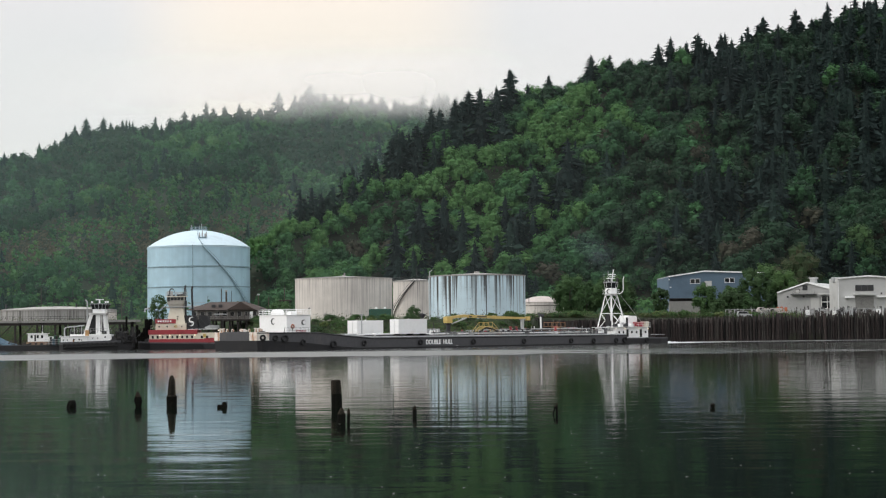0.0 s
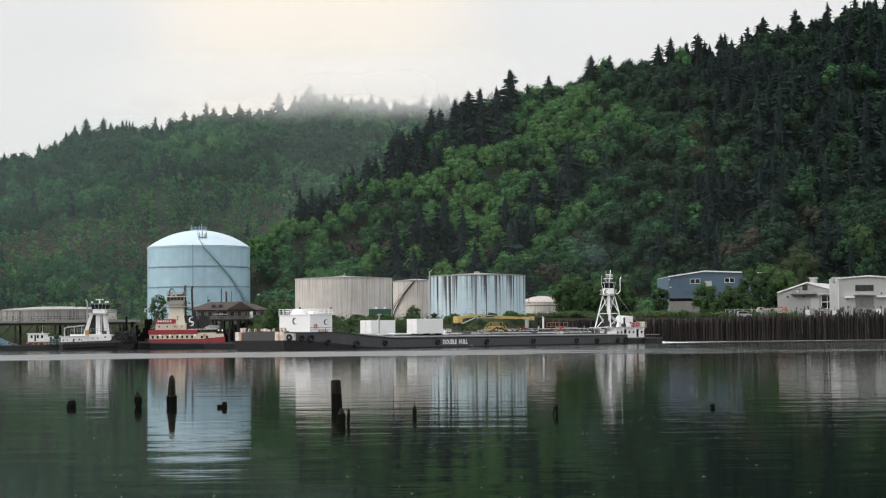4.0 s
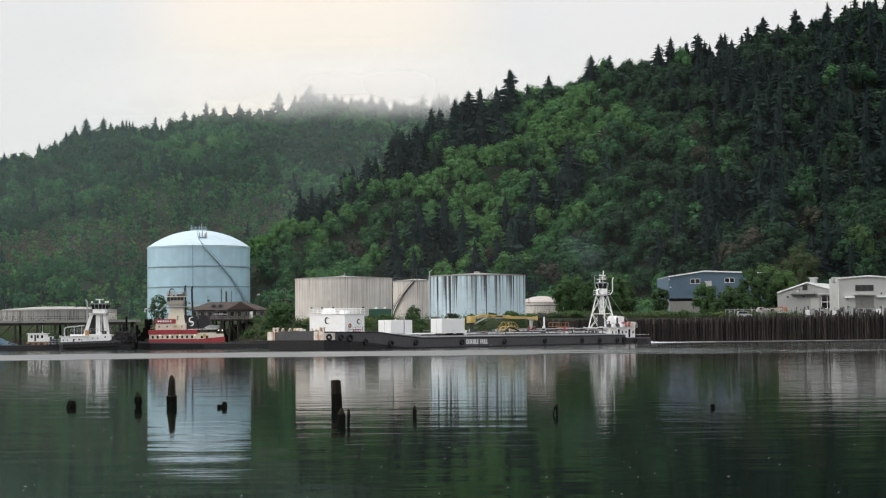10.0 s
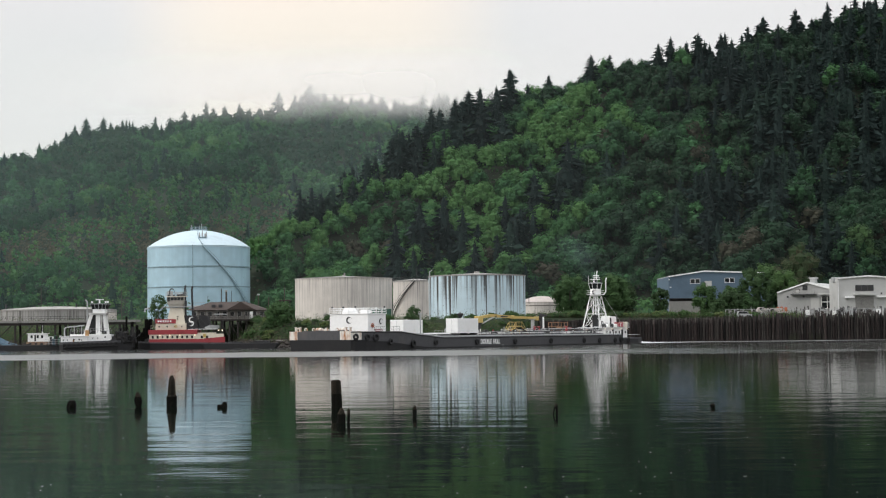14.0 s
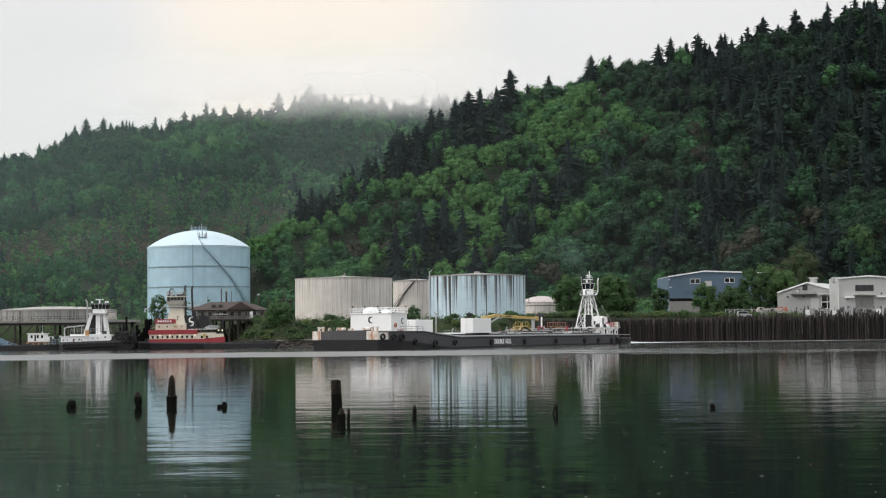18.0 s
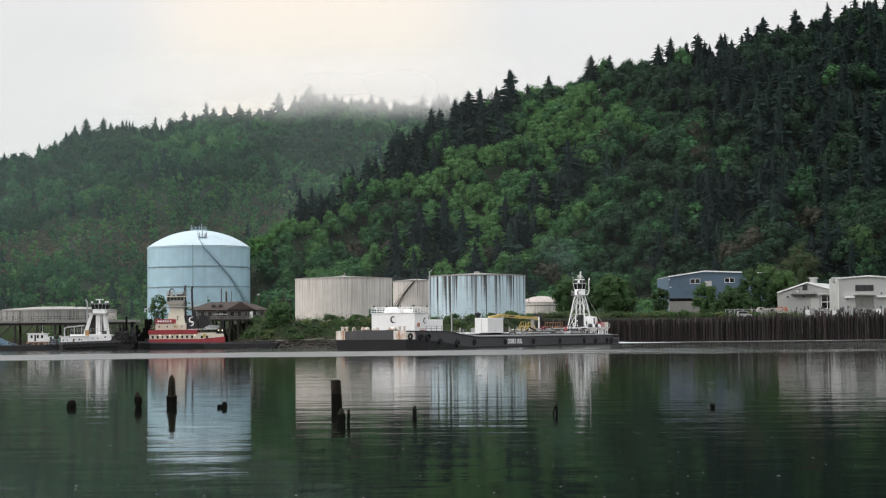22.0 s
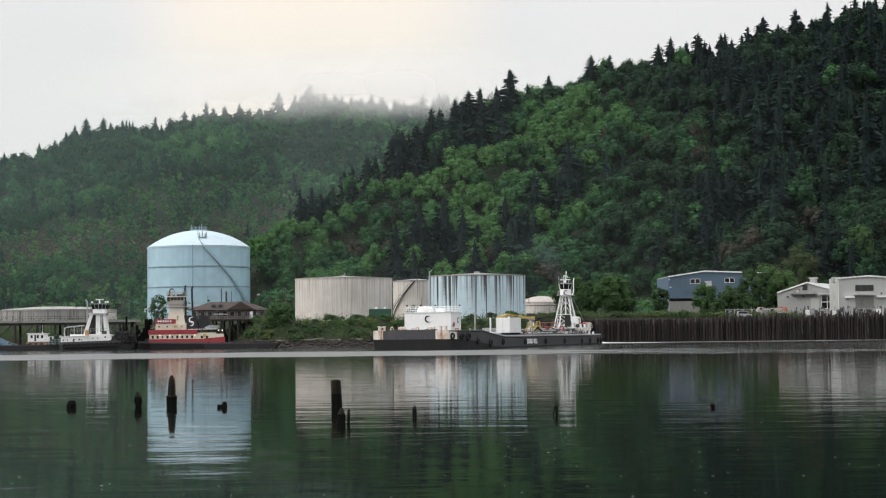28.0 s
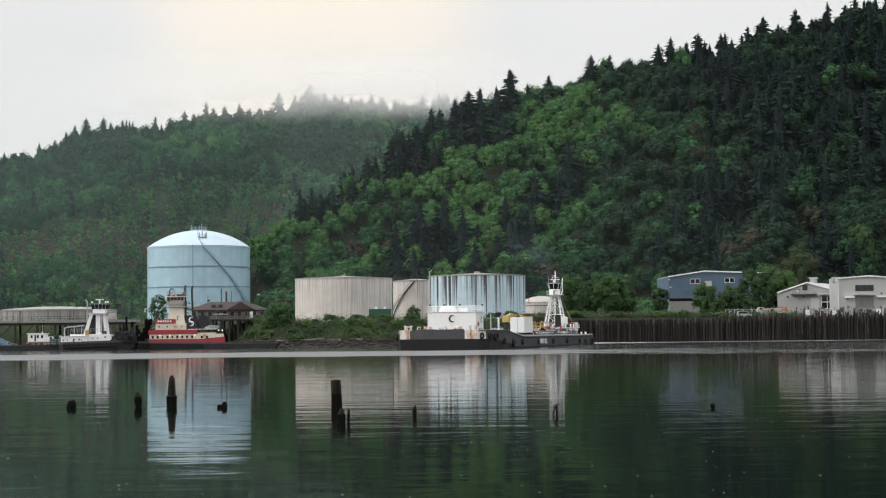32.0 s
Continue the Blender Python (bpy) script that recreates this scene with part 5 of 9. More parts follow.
    # long deck pipes and hose runs
    for v, z, r, u0, u1, mt in ((-4.2, 2.95, 0.17, 30, 98, "pipe_grey"), (-3.4, 2.95, 0.17, 30, 98, "pipe_grey"), (-6.2, 2.9, 0.12, 26, 95, "white"), (1.5, 2.95, 0.2, 45, 98, "pipe_grey"), (4.6, 2.95, 0.15, 30, 97, "pipe_grey")):
        part("deck_pipe", rod((u0, v, z), (u1, v, z), r, 8), M[mt], root)
    for u in range(31, 99, 6):
        part("pipe_saddle", box(u, u + 0.25, -4.6, 4.9, 2.6, 2.85), M["dark_steel"], root)
    rg = random.Random(12)
    for k in range(26):
        u, v = rg.uniform(47, 98), rg.uniform(-6.4, 6.0)
        if 35 < u < 44 and v < -4:
            continue
        h = rg.uniform(0.5, 1.25)
        mt = M[rg.choice(["pipe_grey", "white", "dark_steel", "pipe_grey", "red", "deck"])]
        part("tank_vent", pipe([(u, v, 2.6), (u, v, 2.6 + h), (u + 0.25, v, 2.75 + h), (u + 0.45, v, 2.55 + h)], rg.uniform(0.08, 0.16), 7), mt, root)
    for k in range(16):
        u, v = rg.uniform(20, 100), rg.choice([-6.6, -5.4, 0.2, 3.0, 5.8])
        part("deck_hatch", lathe([(0, 0), (0.55, 0), (0.55, 0.4), (0.62, 0.42), (0.62, 0.5), (0, 0.56)], 12), M[rg.choice(["deck", "white", "pipe_grey"])], root, at=(u, v, 2.55))
    for k in range(84):
        u, v = rg.uniform(44, 101), rg.uniform(-6.8, -1.0)
        if 60 < u < 67:
            continue
        h = rg.uniform(0.35, 1.5)
        mt = M[rg.choice(["pipe_grey", "rubber", "dark_steel", "white", "deck", "rust_orange", "dark_steel", "hull_black"])]
        if k % 3 == 0:
            part("pipe_stub", rod((u, v, 2.55), (u, v, 2.6 + h), rg.uniform(0.06, 0.15), 6), mt, root)
        elif k % 3 == 1:
            part("deck_locker", box(u, u + rg.uniform(0.5, 1.5), v, v + rg.uniform(0.4, 0.9), 2.6, 2.62 + h * 0.7, 0.04), mt, root)
        else:
            w = rg.uniform(0.8, 2.4)
            part("cross_pipe", pipe([(u, v, 2.6), (u, v, 2.7 + h * 0.6), (u + w, v, 2.7 + h * 0.6), (u + w, v, 2.6)], rg.uniform(0.05, 0.11), 6), mt, root)
    for k in range(9):
        u = 22.0 + k * 1.35
        part("hose_coil", torus(0.34 + 0.05 * (k % 3), 0.12, 14, 6, "z"), M["pipe_grey"] if k % 2 else M["deck"], root, at=(u, -6.0 + 0.9 * (k % 3), 2.75 if u > 24 else 2.95))
    # midships loading manifold with valves and black hoses
    for k in range(7):
        u = 67.0 + k * 1.5
        part("manifold_pipe", pipe([(u, -6.4, 3.35), (u, -3.0, 3.35), (u, -2.4, 3.1), (u, -2.4, 2.8)], 0.2, 8), M["pipe_grey"], root)
        part("valve_wheel", torus(0.26, 0.05, 12, 5, "z"), M["red"] if k % 3 == 0 else M["dark_steel"], root, at=(u, -4.8, 3.95))
        part("valve_stem", rod((u, -4.8, 3.35), (u, -4.8, 3.95), 0.07, 6), M["dark_steel"], root)
    for s, (ua, ub) in enumerate(((66, 72.5), (73, 79), (69, 76), (60, 66.5))):
        pts = [(ua + (ub - ua) * i / 10, -5.6 + 0.6 * math.sin(i * 0.9 + s), 2.85 + 1.05 * math.sin(math.pi * i / 10) * (0.6 + 0.2 * s)) for i in range(11)]
        part("cargo_hose", pipe(pts, 0.16, 8), M["rubber"], root, "black rubber cargo hose")
    # raised cross-over pipes, uprights and loose gear round the manifold
    for v, z, r, u0, u1, mt in ((-5.4, 3.5, 0.11, 66, 93, "rubber"), (-4.9, 3.75, 0.08, 68, 97, "pipe_grey"), (-2.0, 3.6, 0.12, 64, 92, "pipe_grey"), (-6.6, 3.15, 0.09, 46, 99, "dark_steel")):
        part("raised_pipe", rod((u0, v, z), (u1, v, z), r, 7), M[mt], root)
        for k in range(int((u1 - u0) / 3.3)):
            part("pipe_support", rod((u0 + 1 + 3.3 * k, v, 2.6), (u0 + 1 + 3.3 * k, v, z), 0.06, 5), M["dark_steel"], root)
    for k in range(34):
        u, v = rg.uniform(66, 99), rg.uniform(-6.5, 3.0)
        h = rg.uniform(0.9, 2.0)
        part("upright_pipe", rod((u, v, 2.6), (u, v, 2.6 + h), rg.uniform(0.05, 0.12), 6), M[rg.choice(["pipe_grey", "white", "dark_steel", "rubber", "dark_steel"])], root)
    for u in (70.2, 72.0, 84.5):
        part("valve_body", lathe([(0, 0), (0.3, 0), (0.36, 0.3), (0.2, 0.6), (0.2, 0.9), (0.42, 0.95), (0.42, 1.05), (0, 1.1)], 10), M["red"], root, "red valve body", at=(u, -5.9, 3.2))
    part("drip_tray", box(65.5, 80.5, -7.0, -5.0, 2.62, 2.8, 0.02), M["deck"], root)
    rail_run(root, [(45.5, -8.9, 2.2), (56, -8.9, 2.2)], 1.0, M["pipe_grey"], 1.5, 0.03, 2)
    rail_run(root, [(44, 3.4, 2.62), (56, 3.4, 2.62)], 1.0, M["pipe_grey"], 1.5, 0.03, 2)
    rail_run(root, [(92, -6.5, 2.62), (101, -6.5, 2.62)], 0.9, M["pipe_grey"], 1.5, 0.03, 2)
    rail_run(root, [(92, 5.5, 2.62), (101, 5.5, 2.62)], 0.9, M["white"], 1.5, 0.03, 2)
    for u in (50.5, 53.2, 95.5, 97.0):
        part("pump_engine", box(u, u + 1.6, 0.6, 2.6, 2.62, 4.0, 0.08), M["pipe_grey"], root)
        part("engine_stack", rod((u + 0.5, 1.4, 4.0), (u + 0.5, 1.4, 5.2), 0.1, 6), M["dark_steel"], root)
    # yellow crossover stair over the pipes
    for v in (-6.0, -4.2):
        bm = pipe([(60.2, v, 2.6), (62.2, v, 4.35), (64.6, v, 4.35), (66.6, v, 2.6)], 0.09, 6)
        pipe([(60.2, v, 3.5), (62.2, v, 5.3), (64.6, v, 5.3), (66.6, v, 3.5)], 0.05, 5, bm)
        part("crossover_rail", bm, M["yellow"], root, "yellow crossover stair rail")
        for u, z in ((60.2, 2.6), (61.2, 3.5), (62.2, 4.35), (63.4, 4.35), (64.6, 4.35), (65.6, 3.5), (66.6, 2.6)):
            part("crossover_post", rod((u, v, z), (u, v, z + 0.95), 0.05, 5), M["yellow"], root)
    for i in range(6):
        part("crossover_tread", box(60.3 + 0.33 * i, 60.6 + 0.33 * i, -5.95, -4.25, 2.8 + 0.27 * i, 2.86 + 0.27 * i), M["yellow"], root)
        part("crossover_tread", box(66.2 - 0.33 * i, 66.5 - 0.33 * i, -5.95, -4.25, 2.8 + 0.27 * i, 2.86 + 0.27 * i), M["yellow"], root)
    part("crossover_deck", box(62.2, 64.6, -6.0, -4.2, 4.3, 4.38), M["yellow"], root)
    # posts and vents
    p = part("vent_post", rod((30.24, -2.5, 2.2), (30.24, -2.5, 6.9), 0.14, 8), M["pipe_grey"], root)
    part("vent_head", box(29.9, 30.6, -2.8, -2.2, 6.9, 7.15, 0.04), M["pipe_grey"], p)
    p = part("vent_post", rod((49.66, 0.5, 2.6), (49.66, 0.5, 6.2), 0.2, 8), M["white"], root)
    part("vent_head", lathe([(0.12, 0), (0.75, 0.9), (0.75, 1.1), (0.3, 1.2), (0, 1.45)], 14), M["dark_steel"], p, "dark conical vent head", True, (49.66, 0.5, 6.1))
    p = part("signal_post", box(87.7, 88.0, 2.1, 2.4, 2.6, 6.6, 0.03), M["white"], root)
    part("signal_horn", pipe([(87.9, 1.4, 6.9), (87.9, 2.2, 6.7), (87.9, 3.1, 7.3)], 0.22, 7), M["dark_steel"], p)
    part("signal_lamp", lathe([(0, 0), (0.25, 0), (0.25, 0.5), (0, 0.6)], 8), M["dark_steel"], p, at=(87.9, 2.25, 6.7))
    p = part("vent_post", rod((89.4, 3.6, 2.6), (89.4, 3.6, 6.9), 0.3, 8), M["dark_steel"], root)
    part("vent_head", box(89.0, 89.8, 3.0, 4.2, 6.6, 7.2, 0.1), M["dark_steel"], p)
    # orange pipe cage
    bm = bmesh.new()
    for x in (86.8, 88.2, 89.8, 91.2):
        for y in (-2.4, 0.2):
            rod((x, y, 2.62), (x, y, 5.2), 0.07, 5, bm=bm)
    for z in (3.4, 4.3, 5.2):
        for y in (-2.4, 0.2):
            rod((86.8, y, z), (91.2, y, z), 0.06, 5, bm=bm)
        for x in (86.8, 91.2):
            rod((x, -2.4, z), (x, 0.2, z), 0.06, 5, bm=bm)
    part("pipe_cage", bm, M["rust_orange"], root, "faded orange pipe cage")
    part("hose_reel", rod((89.6, -2.0, 3.5), (89.6, -0.4, 3.5), 0.6, 14), M["rust_orange"], root)
    # stern bitts
    for v in (-8.6, -7.6, 7.6, 8.6):
        part("stern_bitt", lathe([(0, 0), (0.22, 0), (0.22, 0.7), (0.3, 0.74), (0, 0.84)], 10), M["white"], root, at=(101.5, v, 2.15))
    return root


barge = build_barge()


def deck_box(label, length, depth, height):
    root = thing("deck_container", label, "container", "white boxes on the barge")
    part("body", box(0, length, -depth / 2, depth / 2, 0.35, height, 0.05), M["white"], root)
    for x in (0.15, length - 0.45, length * 0.5 - 0.15):
        part("skid", box(x, x + 0.3, -depth / 2 + 0.05, depth / 2 - 0.05, 0, 0.35), M["dark_steel"], root)
    for x in (0.0, length):
        for y in (-depth / 2, depth / 2):
            part("corner_post", box(x - 0.06, x + 0.06, y - 0.06, y + 0.06, 0.32, height + 0.02), M["white"], root)
    part("door_panel", box(-0.035, 0.0, -depth * 0.42, depth * 0.42, 0.5, height - 0.15, 0.01), M["white"], root)
    part("door_bar", rod((-0.06, 0.0, 0.5), (-0.06, 0.0, height - 0.2), 0.03, 6), M["pipe_grey"], root)
    part("lifting_lug", box(length * 0.5 - 0.1, length * 0.5 + 0.1, -0.1, 0.1, height, height + 0.2), M["white"], root)
    return root


ride(deck_box("white steel box container on skids beside the deck rail", 7.7, 2.8, 3.42), 35.7, -6.7, 2.62)
ride(deck_box("white steel box container on the barge's far side", 7.1, 3.3, 3.3), 35.6, 7.3, 2.62)


def build_crane():
    root = thing("deck_crane", "yellow folded knuckle-boom crane lying along the barge", "crane")
    part("pedestal", lathe([(0, 0), (0.75, 0), (0.75, 0.25), (0.5, 0.35), (0.5, 2.2), (0.65, 2.3), (0.65, 2.6), (0, 2.65)], 16), M["dark_steel"], root, "dark steel pedestal", smooth=True)
    part("slew_house", box(-0.85, 0.7, -0.7, 0.7, 2.6, 4.05, 0.1), M["yellow"], root)
    bm = sections([[(0.0, -0.3, 3.45), (0.0, -0.3, 4.0), (0.0, 0.3, 4.0), (0.0, 0.3, 3.45)], [(4.5, -0.3, 3.85), (4.5, -0.3, 4.5), (4.5, 0.3, 4.5), (4.5, 0.3, 3.85)], [(14.0, -0.28, 3.55), (14.0, -0.28, 4.15), (14.0, 0.28, 4.15), (14.0, 0.28, 3.55)]])
    part("main_boom", bm, M["yellow"], root)
    bm = sections([[(13.6, -0.26, 3.5), (13.6, -0.26, 4.15), (13.6, 0.26, 4.15), (13.6, 0.26, 3.5)], [(24.3, -0.2, 3.4), (24.3, -0.2, 3.85), (24.3, 0.2, 3.85), (24.3, 0.2, 3.4)]])
    part("jib", bm, M["yellow"], root)
    part("knuckle", rod((14.0, -0.45, 3.85), (14.0, 0.45, 3.85), 0.42, 12), M["yellow"], root)
    part("lift_ram", rod((0.6, -0.5, 2.4), (5.0, -0.5, 3.75), 0.16, 8), M["pipe_grey"], root, "grey hydraulic ram")
    part("jib_head", box(24.1, 25.2, -0.35, 0.35, 3.1, 4.0, 0.08), M["yellow"], root)
    part("hook_block", rod((24.9, 0, 2.7), (24.9, 0, 3.2), 0.16, 8), M["dark_steel"], root)
    part("boom_lettering_bar", box(8.5, 11.4, -0.4, -0.37, 3.85, 4.1), M["dark_steel"], root)
    part("boom_lettering_bar", box(6.0, 6.8, -0.4, -0.37, 3.9, 4.15), M["dark_steel"], root)
    part("boom_rest", box(22.6, 23.2, -0.3, 0.3, 0, 3.35, 0.04), M["pipe_grey"], root, "grey boom rest post")
    part("boom_cradle", box(22.4, 23.4, -0.6, 0.6, 3.3, 3.5, 0.04), M["pipe_grey"], root)
    return root


ride(build_crane(), 57.3, 0.6, 2.62)


# ---------------------------------------------------------------- pusher tug with a lattice tower, at the barge's stern
def build_pusher():
    root = thing("pusher_tug", "white pusher tug with a tall lattice pilothouse tower", "tugboat")
    out = [(0, -4.2), (0, 4.2), (2, 4.9), (18, 4.9), (21.4, 4.0), (22.2, 2.2), (22.2, -2.2), (21.4, -4.0), (18, -4.9), (2, -4.9)]
    part("hull", prism(out, -0.8, 1.35), M["hull_black"], root)
    part("bulwark", prism([(x * 0.998, y * 1.01) for x, y in out], 1.1, 1.4), M["hull_grey"], root)
    part("push_knee", box(-0.25, 0.3, -3.4, -2.2, -0.3, 3.9, 0.06), M["dark_steel"], root)
    part("push_knee", box(-0.25, 0.3, 2.2, 3.4, -0.3, 3.9, 0.06), M["dark_steel"], root)
    main = part("deck_house", box(3.2, 14.9, -3.4, 3.4, 1.4, 3.9, 0.08), M["white"], root, "white deck house with round portholes")
    for k, u in enumerate((4.4, 5.9, 7.4, 8.9, 10.6, 12.2, 13.8)):
        for side in (-1, 1):
            if k in (2, 5):
                part("house_door", box(u - 0.4, u + 0.4, side * 3.40 - 0.03, side * 3.40 + 0.03, 1.55, 3.45, 0.01), M["glass"], main)
            else:
                ph = part("porthole", lathe([(0, 0), (0.3, 0), (0.3, 0.06), (0, 0.06)], 12), M["glass"], main)
                ph.matrix_basis = pose(u, side * 3.45, 2.75, 90 * (1 if side < 0 else -1), 0, 0)
    for u in (3.4, 6.6, 11.4, 14.7):
        part("deck_lamp", lathe([(0, 0), (0.09, 0.03), (0.09, 0.15), (0, 0.18)], 8), M["lamp"], main, "lit deck lamp", at=(u, -3.52, 3.5))
    part("boat_deck", box(2.6, 15.4, -3.8, 3.8, 3.9, 4.02, 0.02), M["white"], root)
    rail_run(root, [(9.5, -3.7, 4.0), (15.3, -3.7, 4.0), (15.3, 3.7, 4.0), (9.5, 3.7, 4.0)], 1.0, M["white"], 1.4, 0.035, 2)
    fun = sections([[(9.4, -1.5, 4.0), (12.9, -1.5, 4.0), (12.9, 1.5, 4.0), (9.4, 1.5, 4.0)], [(9.8, -1.3, 6.2), (13.2, -1.3, 6.2), (13.2, 1.3, 6.2), (9.8, 1.3, 6.2)], [(10.2, -1.2, 6.8), (13.2, -1.2, 6.6), (13.2, 1.2, 6.6), (10.2, 1.2, 6.8)]])
    part("funnel_casing", fun, M["white"], root, "rounded white funnel casing")
    part("rescue_boat", sections([[(10.8, -2.4, 4.6), (10.8, -2.2, 4.6), (10.8, -2.2, 5.2), (10.8, -2.4, 5.2)], [(11.5, -3.0, 4.1), (11.5, -1.8, 4.1), (11.5, -1.6, 5.2), (11.5, -3.1, 5.2)], [(13.6, -3.0, 4.1), (13.6, -1.8, 4.1), (13.6, -1.6, 5.2), (13.6, -3.1, 5.2)]]), M["red"], root, "small red work boat")
    part("aft_locker", box(14.0, 15.2, -3.4, -1.8, 4.02, 5.3, 0.05), M["cream"], root)
    part("aft_locker", box(13.4, 14.8, 1.4, 3.0, 4.02, 5.0, 0.05), M["pipe_grey"], root)
    part("tow_bitt", box(17.6, 18.2, -1.4, 1.4, 1.35, 2.3, 0.05), M["dark_steel"], root)
    part("stern_rail", pipe([(16, -4.7, 2.1), (20, -4.3, 2.1), (21.8, -2.0, 2.1), (21.8, 2.0, 2.1), (20, 4.3, 2.1), (16, 4.7, 2.1)], 0.05, 5), M["pipe_grey"], root)
    me = tyre_mesh(0.5, 0.2)
    for u in (3.5, 12.5):
        for side in (-1, 1):
            shared("tyre_fender", me, root, pose(u, side * 5.1, 0.75))
    # lattice tower
    cx, cy, zb, zt, hb, ht = 6.1, 0.54, 3.3, 11.7, 2.5, 1.0
    part("tower_platform", box(cx - 3.2, cx + 3.2, cy - 3.2, cy + 3.2, 3.2, 3.34, 0.02), M["dark_steel"], root)

    def leg(i, z):
        f = (z - zb) / (zt - zb)
        h = hb + (ht - hb) * f
        sx, sy = ((-1, -1), (1, -1), (1, 1), (-1, 1))[i % 4]
        return (cx + sx * h, cy + sy * h, z)
    for i in range(4):
        part("tower_leg", rod(leg(i, 2.6), leg(i, zt), 0.15, 8), M["white"], root)
        for z0, z1 in ((3.3, 7.3), (7.3, 11.7)):
            part("tower_brace", rod(leg(i, z0), leg(i + 1, z1), 0.06, 6), M["white"], root)
            part("tower_brace", rod(leg(i + 1, z0), leg(i, z1), 0.06, 6), M["white"], root)
        for z in (7.3,):
            part("tower_girt", rod(leg(i, z), leg(i + 1, z), 0.07, 6), M["white"], root)
    part("tower_core", rod((cx, cy, 3.3), (cx, cy, zt), 0.17, 10), M["white"], root, "white central ladder trunk")
    for k in range(4):
        part("winch_drum", rod((cx - 2.9 + 1.9 * k, -3.6, 4.3), (cx - 2.9 + 1.9 * k, -2.9, 4.3), 0.55, 12), M["white"] if k % 2 else M["dark_steel"], root)
    for k in range(7):
        part("deck_machinery", box(cx - 3.2 + 0.9 * k, cx - 2.7 + 0.9 * k, -1.6 + 0.5 * (k % 3), -0.6 + 0.4 * (k % 2), 3.3, 4.2 + 0.45 * ((k * 3) % 4), 0.05), M["dark_steel"] if k % 3 else M["pipe_grey"], root)
    cab = part("pilothouse", lathe([(0, 11.65), (1.38, 11.65), (1.38, 13.45), (0, 13.45)], 8), M["white"], root, "white eight-sided pilothouse")
    cab.location = (cx, cy, 0)
    part("pilothouse_windows", lathe([(1.36, 13.45), (1.7, 14.75), (0, 14.75)], 8), M["glass"], cab, "dark raked windows")
    for k in range(8):
        a = 2 * math.pi * k / 8
        part("window_post", rod((1.38 * math.cos(a), 1.38 * math.sin(a), 13.4), (1.73 * math.cos(a), 1.73 * math.sin(a), 14.8), 0.05, 5), M["white"], cab)
    part("pilothouse_roof", lathe([(0, 14.75), (1.85, 14.75), (1.85, 14.88), (1.1, 15.0), (0, 15.05)], 8), M["pipe_grey"], cab)
    part("balcony", lathe([(1.36, 12.0), (2.2, 12.0), (2.2, 12.1), (1.36, 12.1)], 16), M["white"], cab)
    bm = bmesh.new()
    for z in (12.55, 13.0):
        pipe([(2.15 * math.cos(2 * math.pi * i / 20), 2.15 * math.sin(2 * math.pi * i / 20), z) for i in range(21)], 0.03, 5, bm)
    part("balcony_rail", bm, M["white"], cab)
    e = part("emblem", crescent(1.2), M["dark_steel"], cab, "dark crescent emblem")
    e.matrix_basis = pose(-1.33, -0.45, 12.6, 0, 0, -70)
    mast = part("mast", rod((cx + 0.4, cy, 15.1), (cx + 0.9, cy, 17.9), 0.12, 7), M["white"], root)
    part("radar_scanner", box(cx - 0.9, cx + 1.7, cy - 0.15, cy + 0.15, 16.6, 16.85, 0.04), M["white"], mast)
    part("radar_pedestal", lathe([(0, 0), (0.4, 0), (0.3, 0.5), (0, 0.55)], 10), M["white"], mast, at=(cx - 0.4, cy, 15.1))
    part("radar_scanner", box(cx - 0.3, cx + 0.3, cy - 1.2, cy + 1.2, 15.7, 15.9, 0.03), M["white"], mast)
    part("yard", rod((cx + 0.6, cy - 1.0, 16.3), (cx + 0.6, cy + 1.0, 16.3), 0.05, 5), M["white"], mast)
    part("search_light", lathe([(0, 0), (0.25, 0), (0.25, 0.4), (0, 0.45)], 10), M["white"], mast, at=(cx - 1.1, cy - 0.9, 15.1))
    for ax, ay, h in ((cx - 1.6, cy - 0.6, 2.6), (cx + 1.6, cy + 0.9, 2.0), (cx - 0.9, cy + 1.4, 1.7)):
        part("whip_antenna", rod((ax, ay, 15.0), (ax, ay, 15.0 + h), 0.03, 5), M["white"], mast)
    part("exhaust_pipe", pipe([(cx + 1.7, cy - 1.0, 12.06), (cx + 2.4, cy - 1.2, 12.3), (cx + 2.9, cy - 1.3, 12.9), (cx + 2.9, cy - 1.3, 15.6), (cx + 3.3, cy - 1.3, 16.2)], 0.13, 8), M["white"], root, "white exhaust pipe with a bent end")
    # two solid black panels paint the shade inside open doorways
    part("companionway", box(cx - 2.8, cx - 2.65, cy - 1.95, cy - 0.5, 3.34, 7.1, 0.02), M["rubber"], root, "black panel painting the shade in an open companionway")
    part("engine_room_door", box(cx + 2.2, cx + 2.9, cy - 2.75, cy - 2.68, 3.34, 6.3, 0.02), M["rubber"], root, "black panel painting the shade in an open companionway")
    for k, (dx, dy, h) in enumerate(((-1.5, -0.9, 0.7), (-0.6, 1.1, 0.5), (1.3, -0.8, 0.9), (0.9, 0.9, 0.6))):
        part("roof_gear", box(cx + dx - 0.2, cx + dx + 0.25, cy + dy - 0.2, cy + dy + 0.2, 15.0, 15.0 + h, 0.05), M["dark_steel"], root)
    part("stay_cable", rod((cx + 1.0, cy - 0.6, 13.2), (14.6, -2.5, 4.2), 0.04, 5), M["pipe_grey"], root)
    part("stay_cable", rod((cx + 1.0, cy + 0.6, 13.2), (14.6, 2.5, 4.2), 0.04, 5), M["pipe_grey"], root)
    return root


ride(build_pusher(), 104.2, 0.0, 0.0)


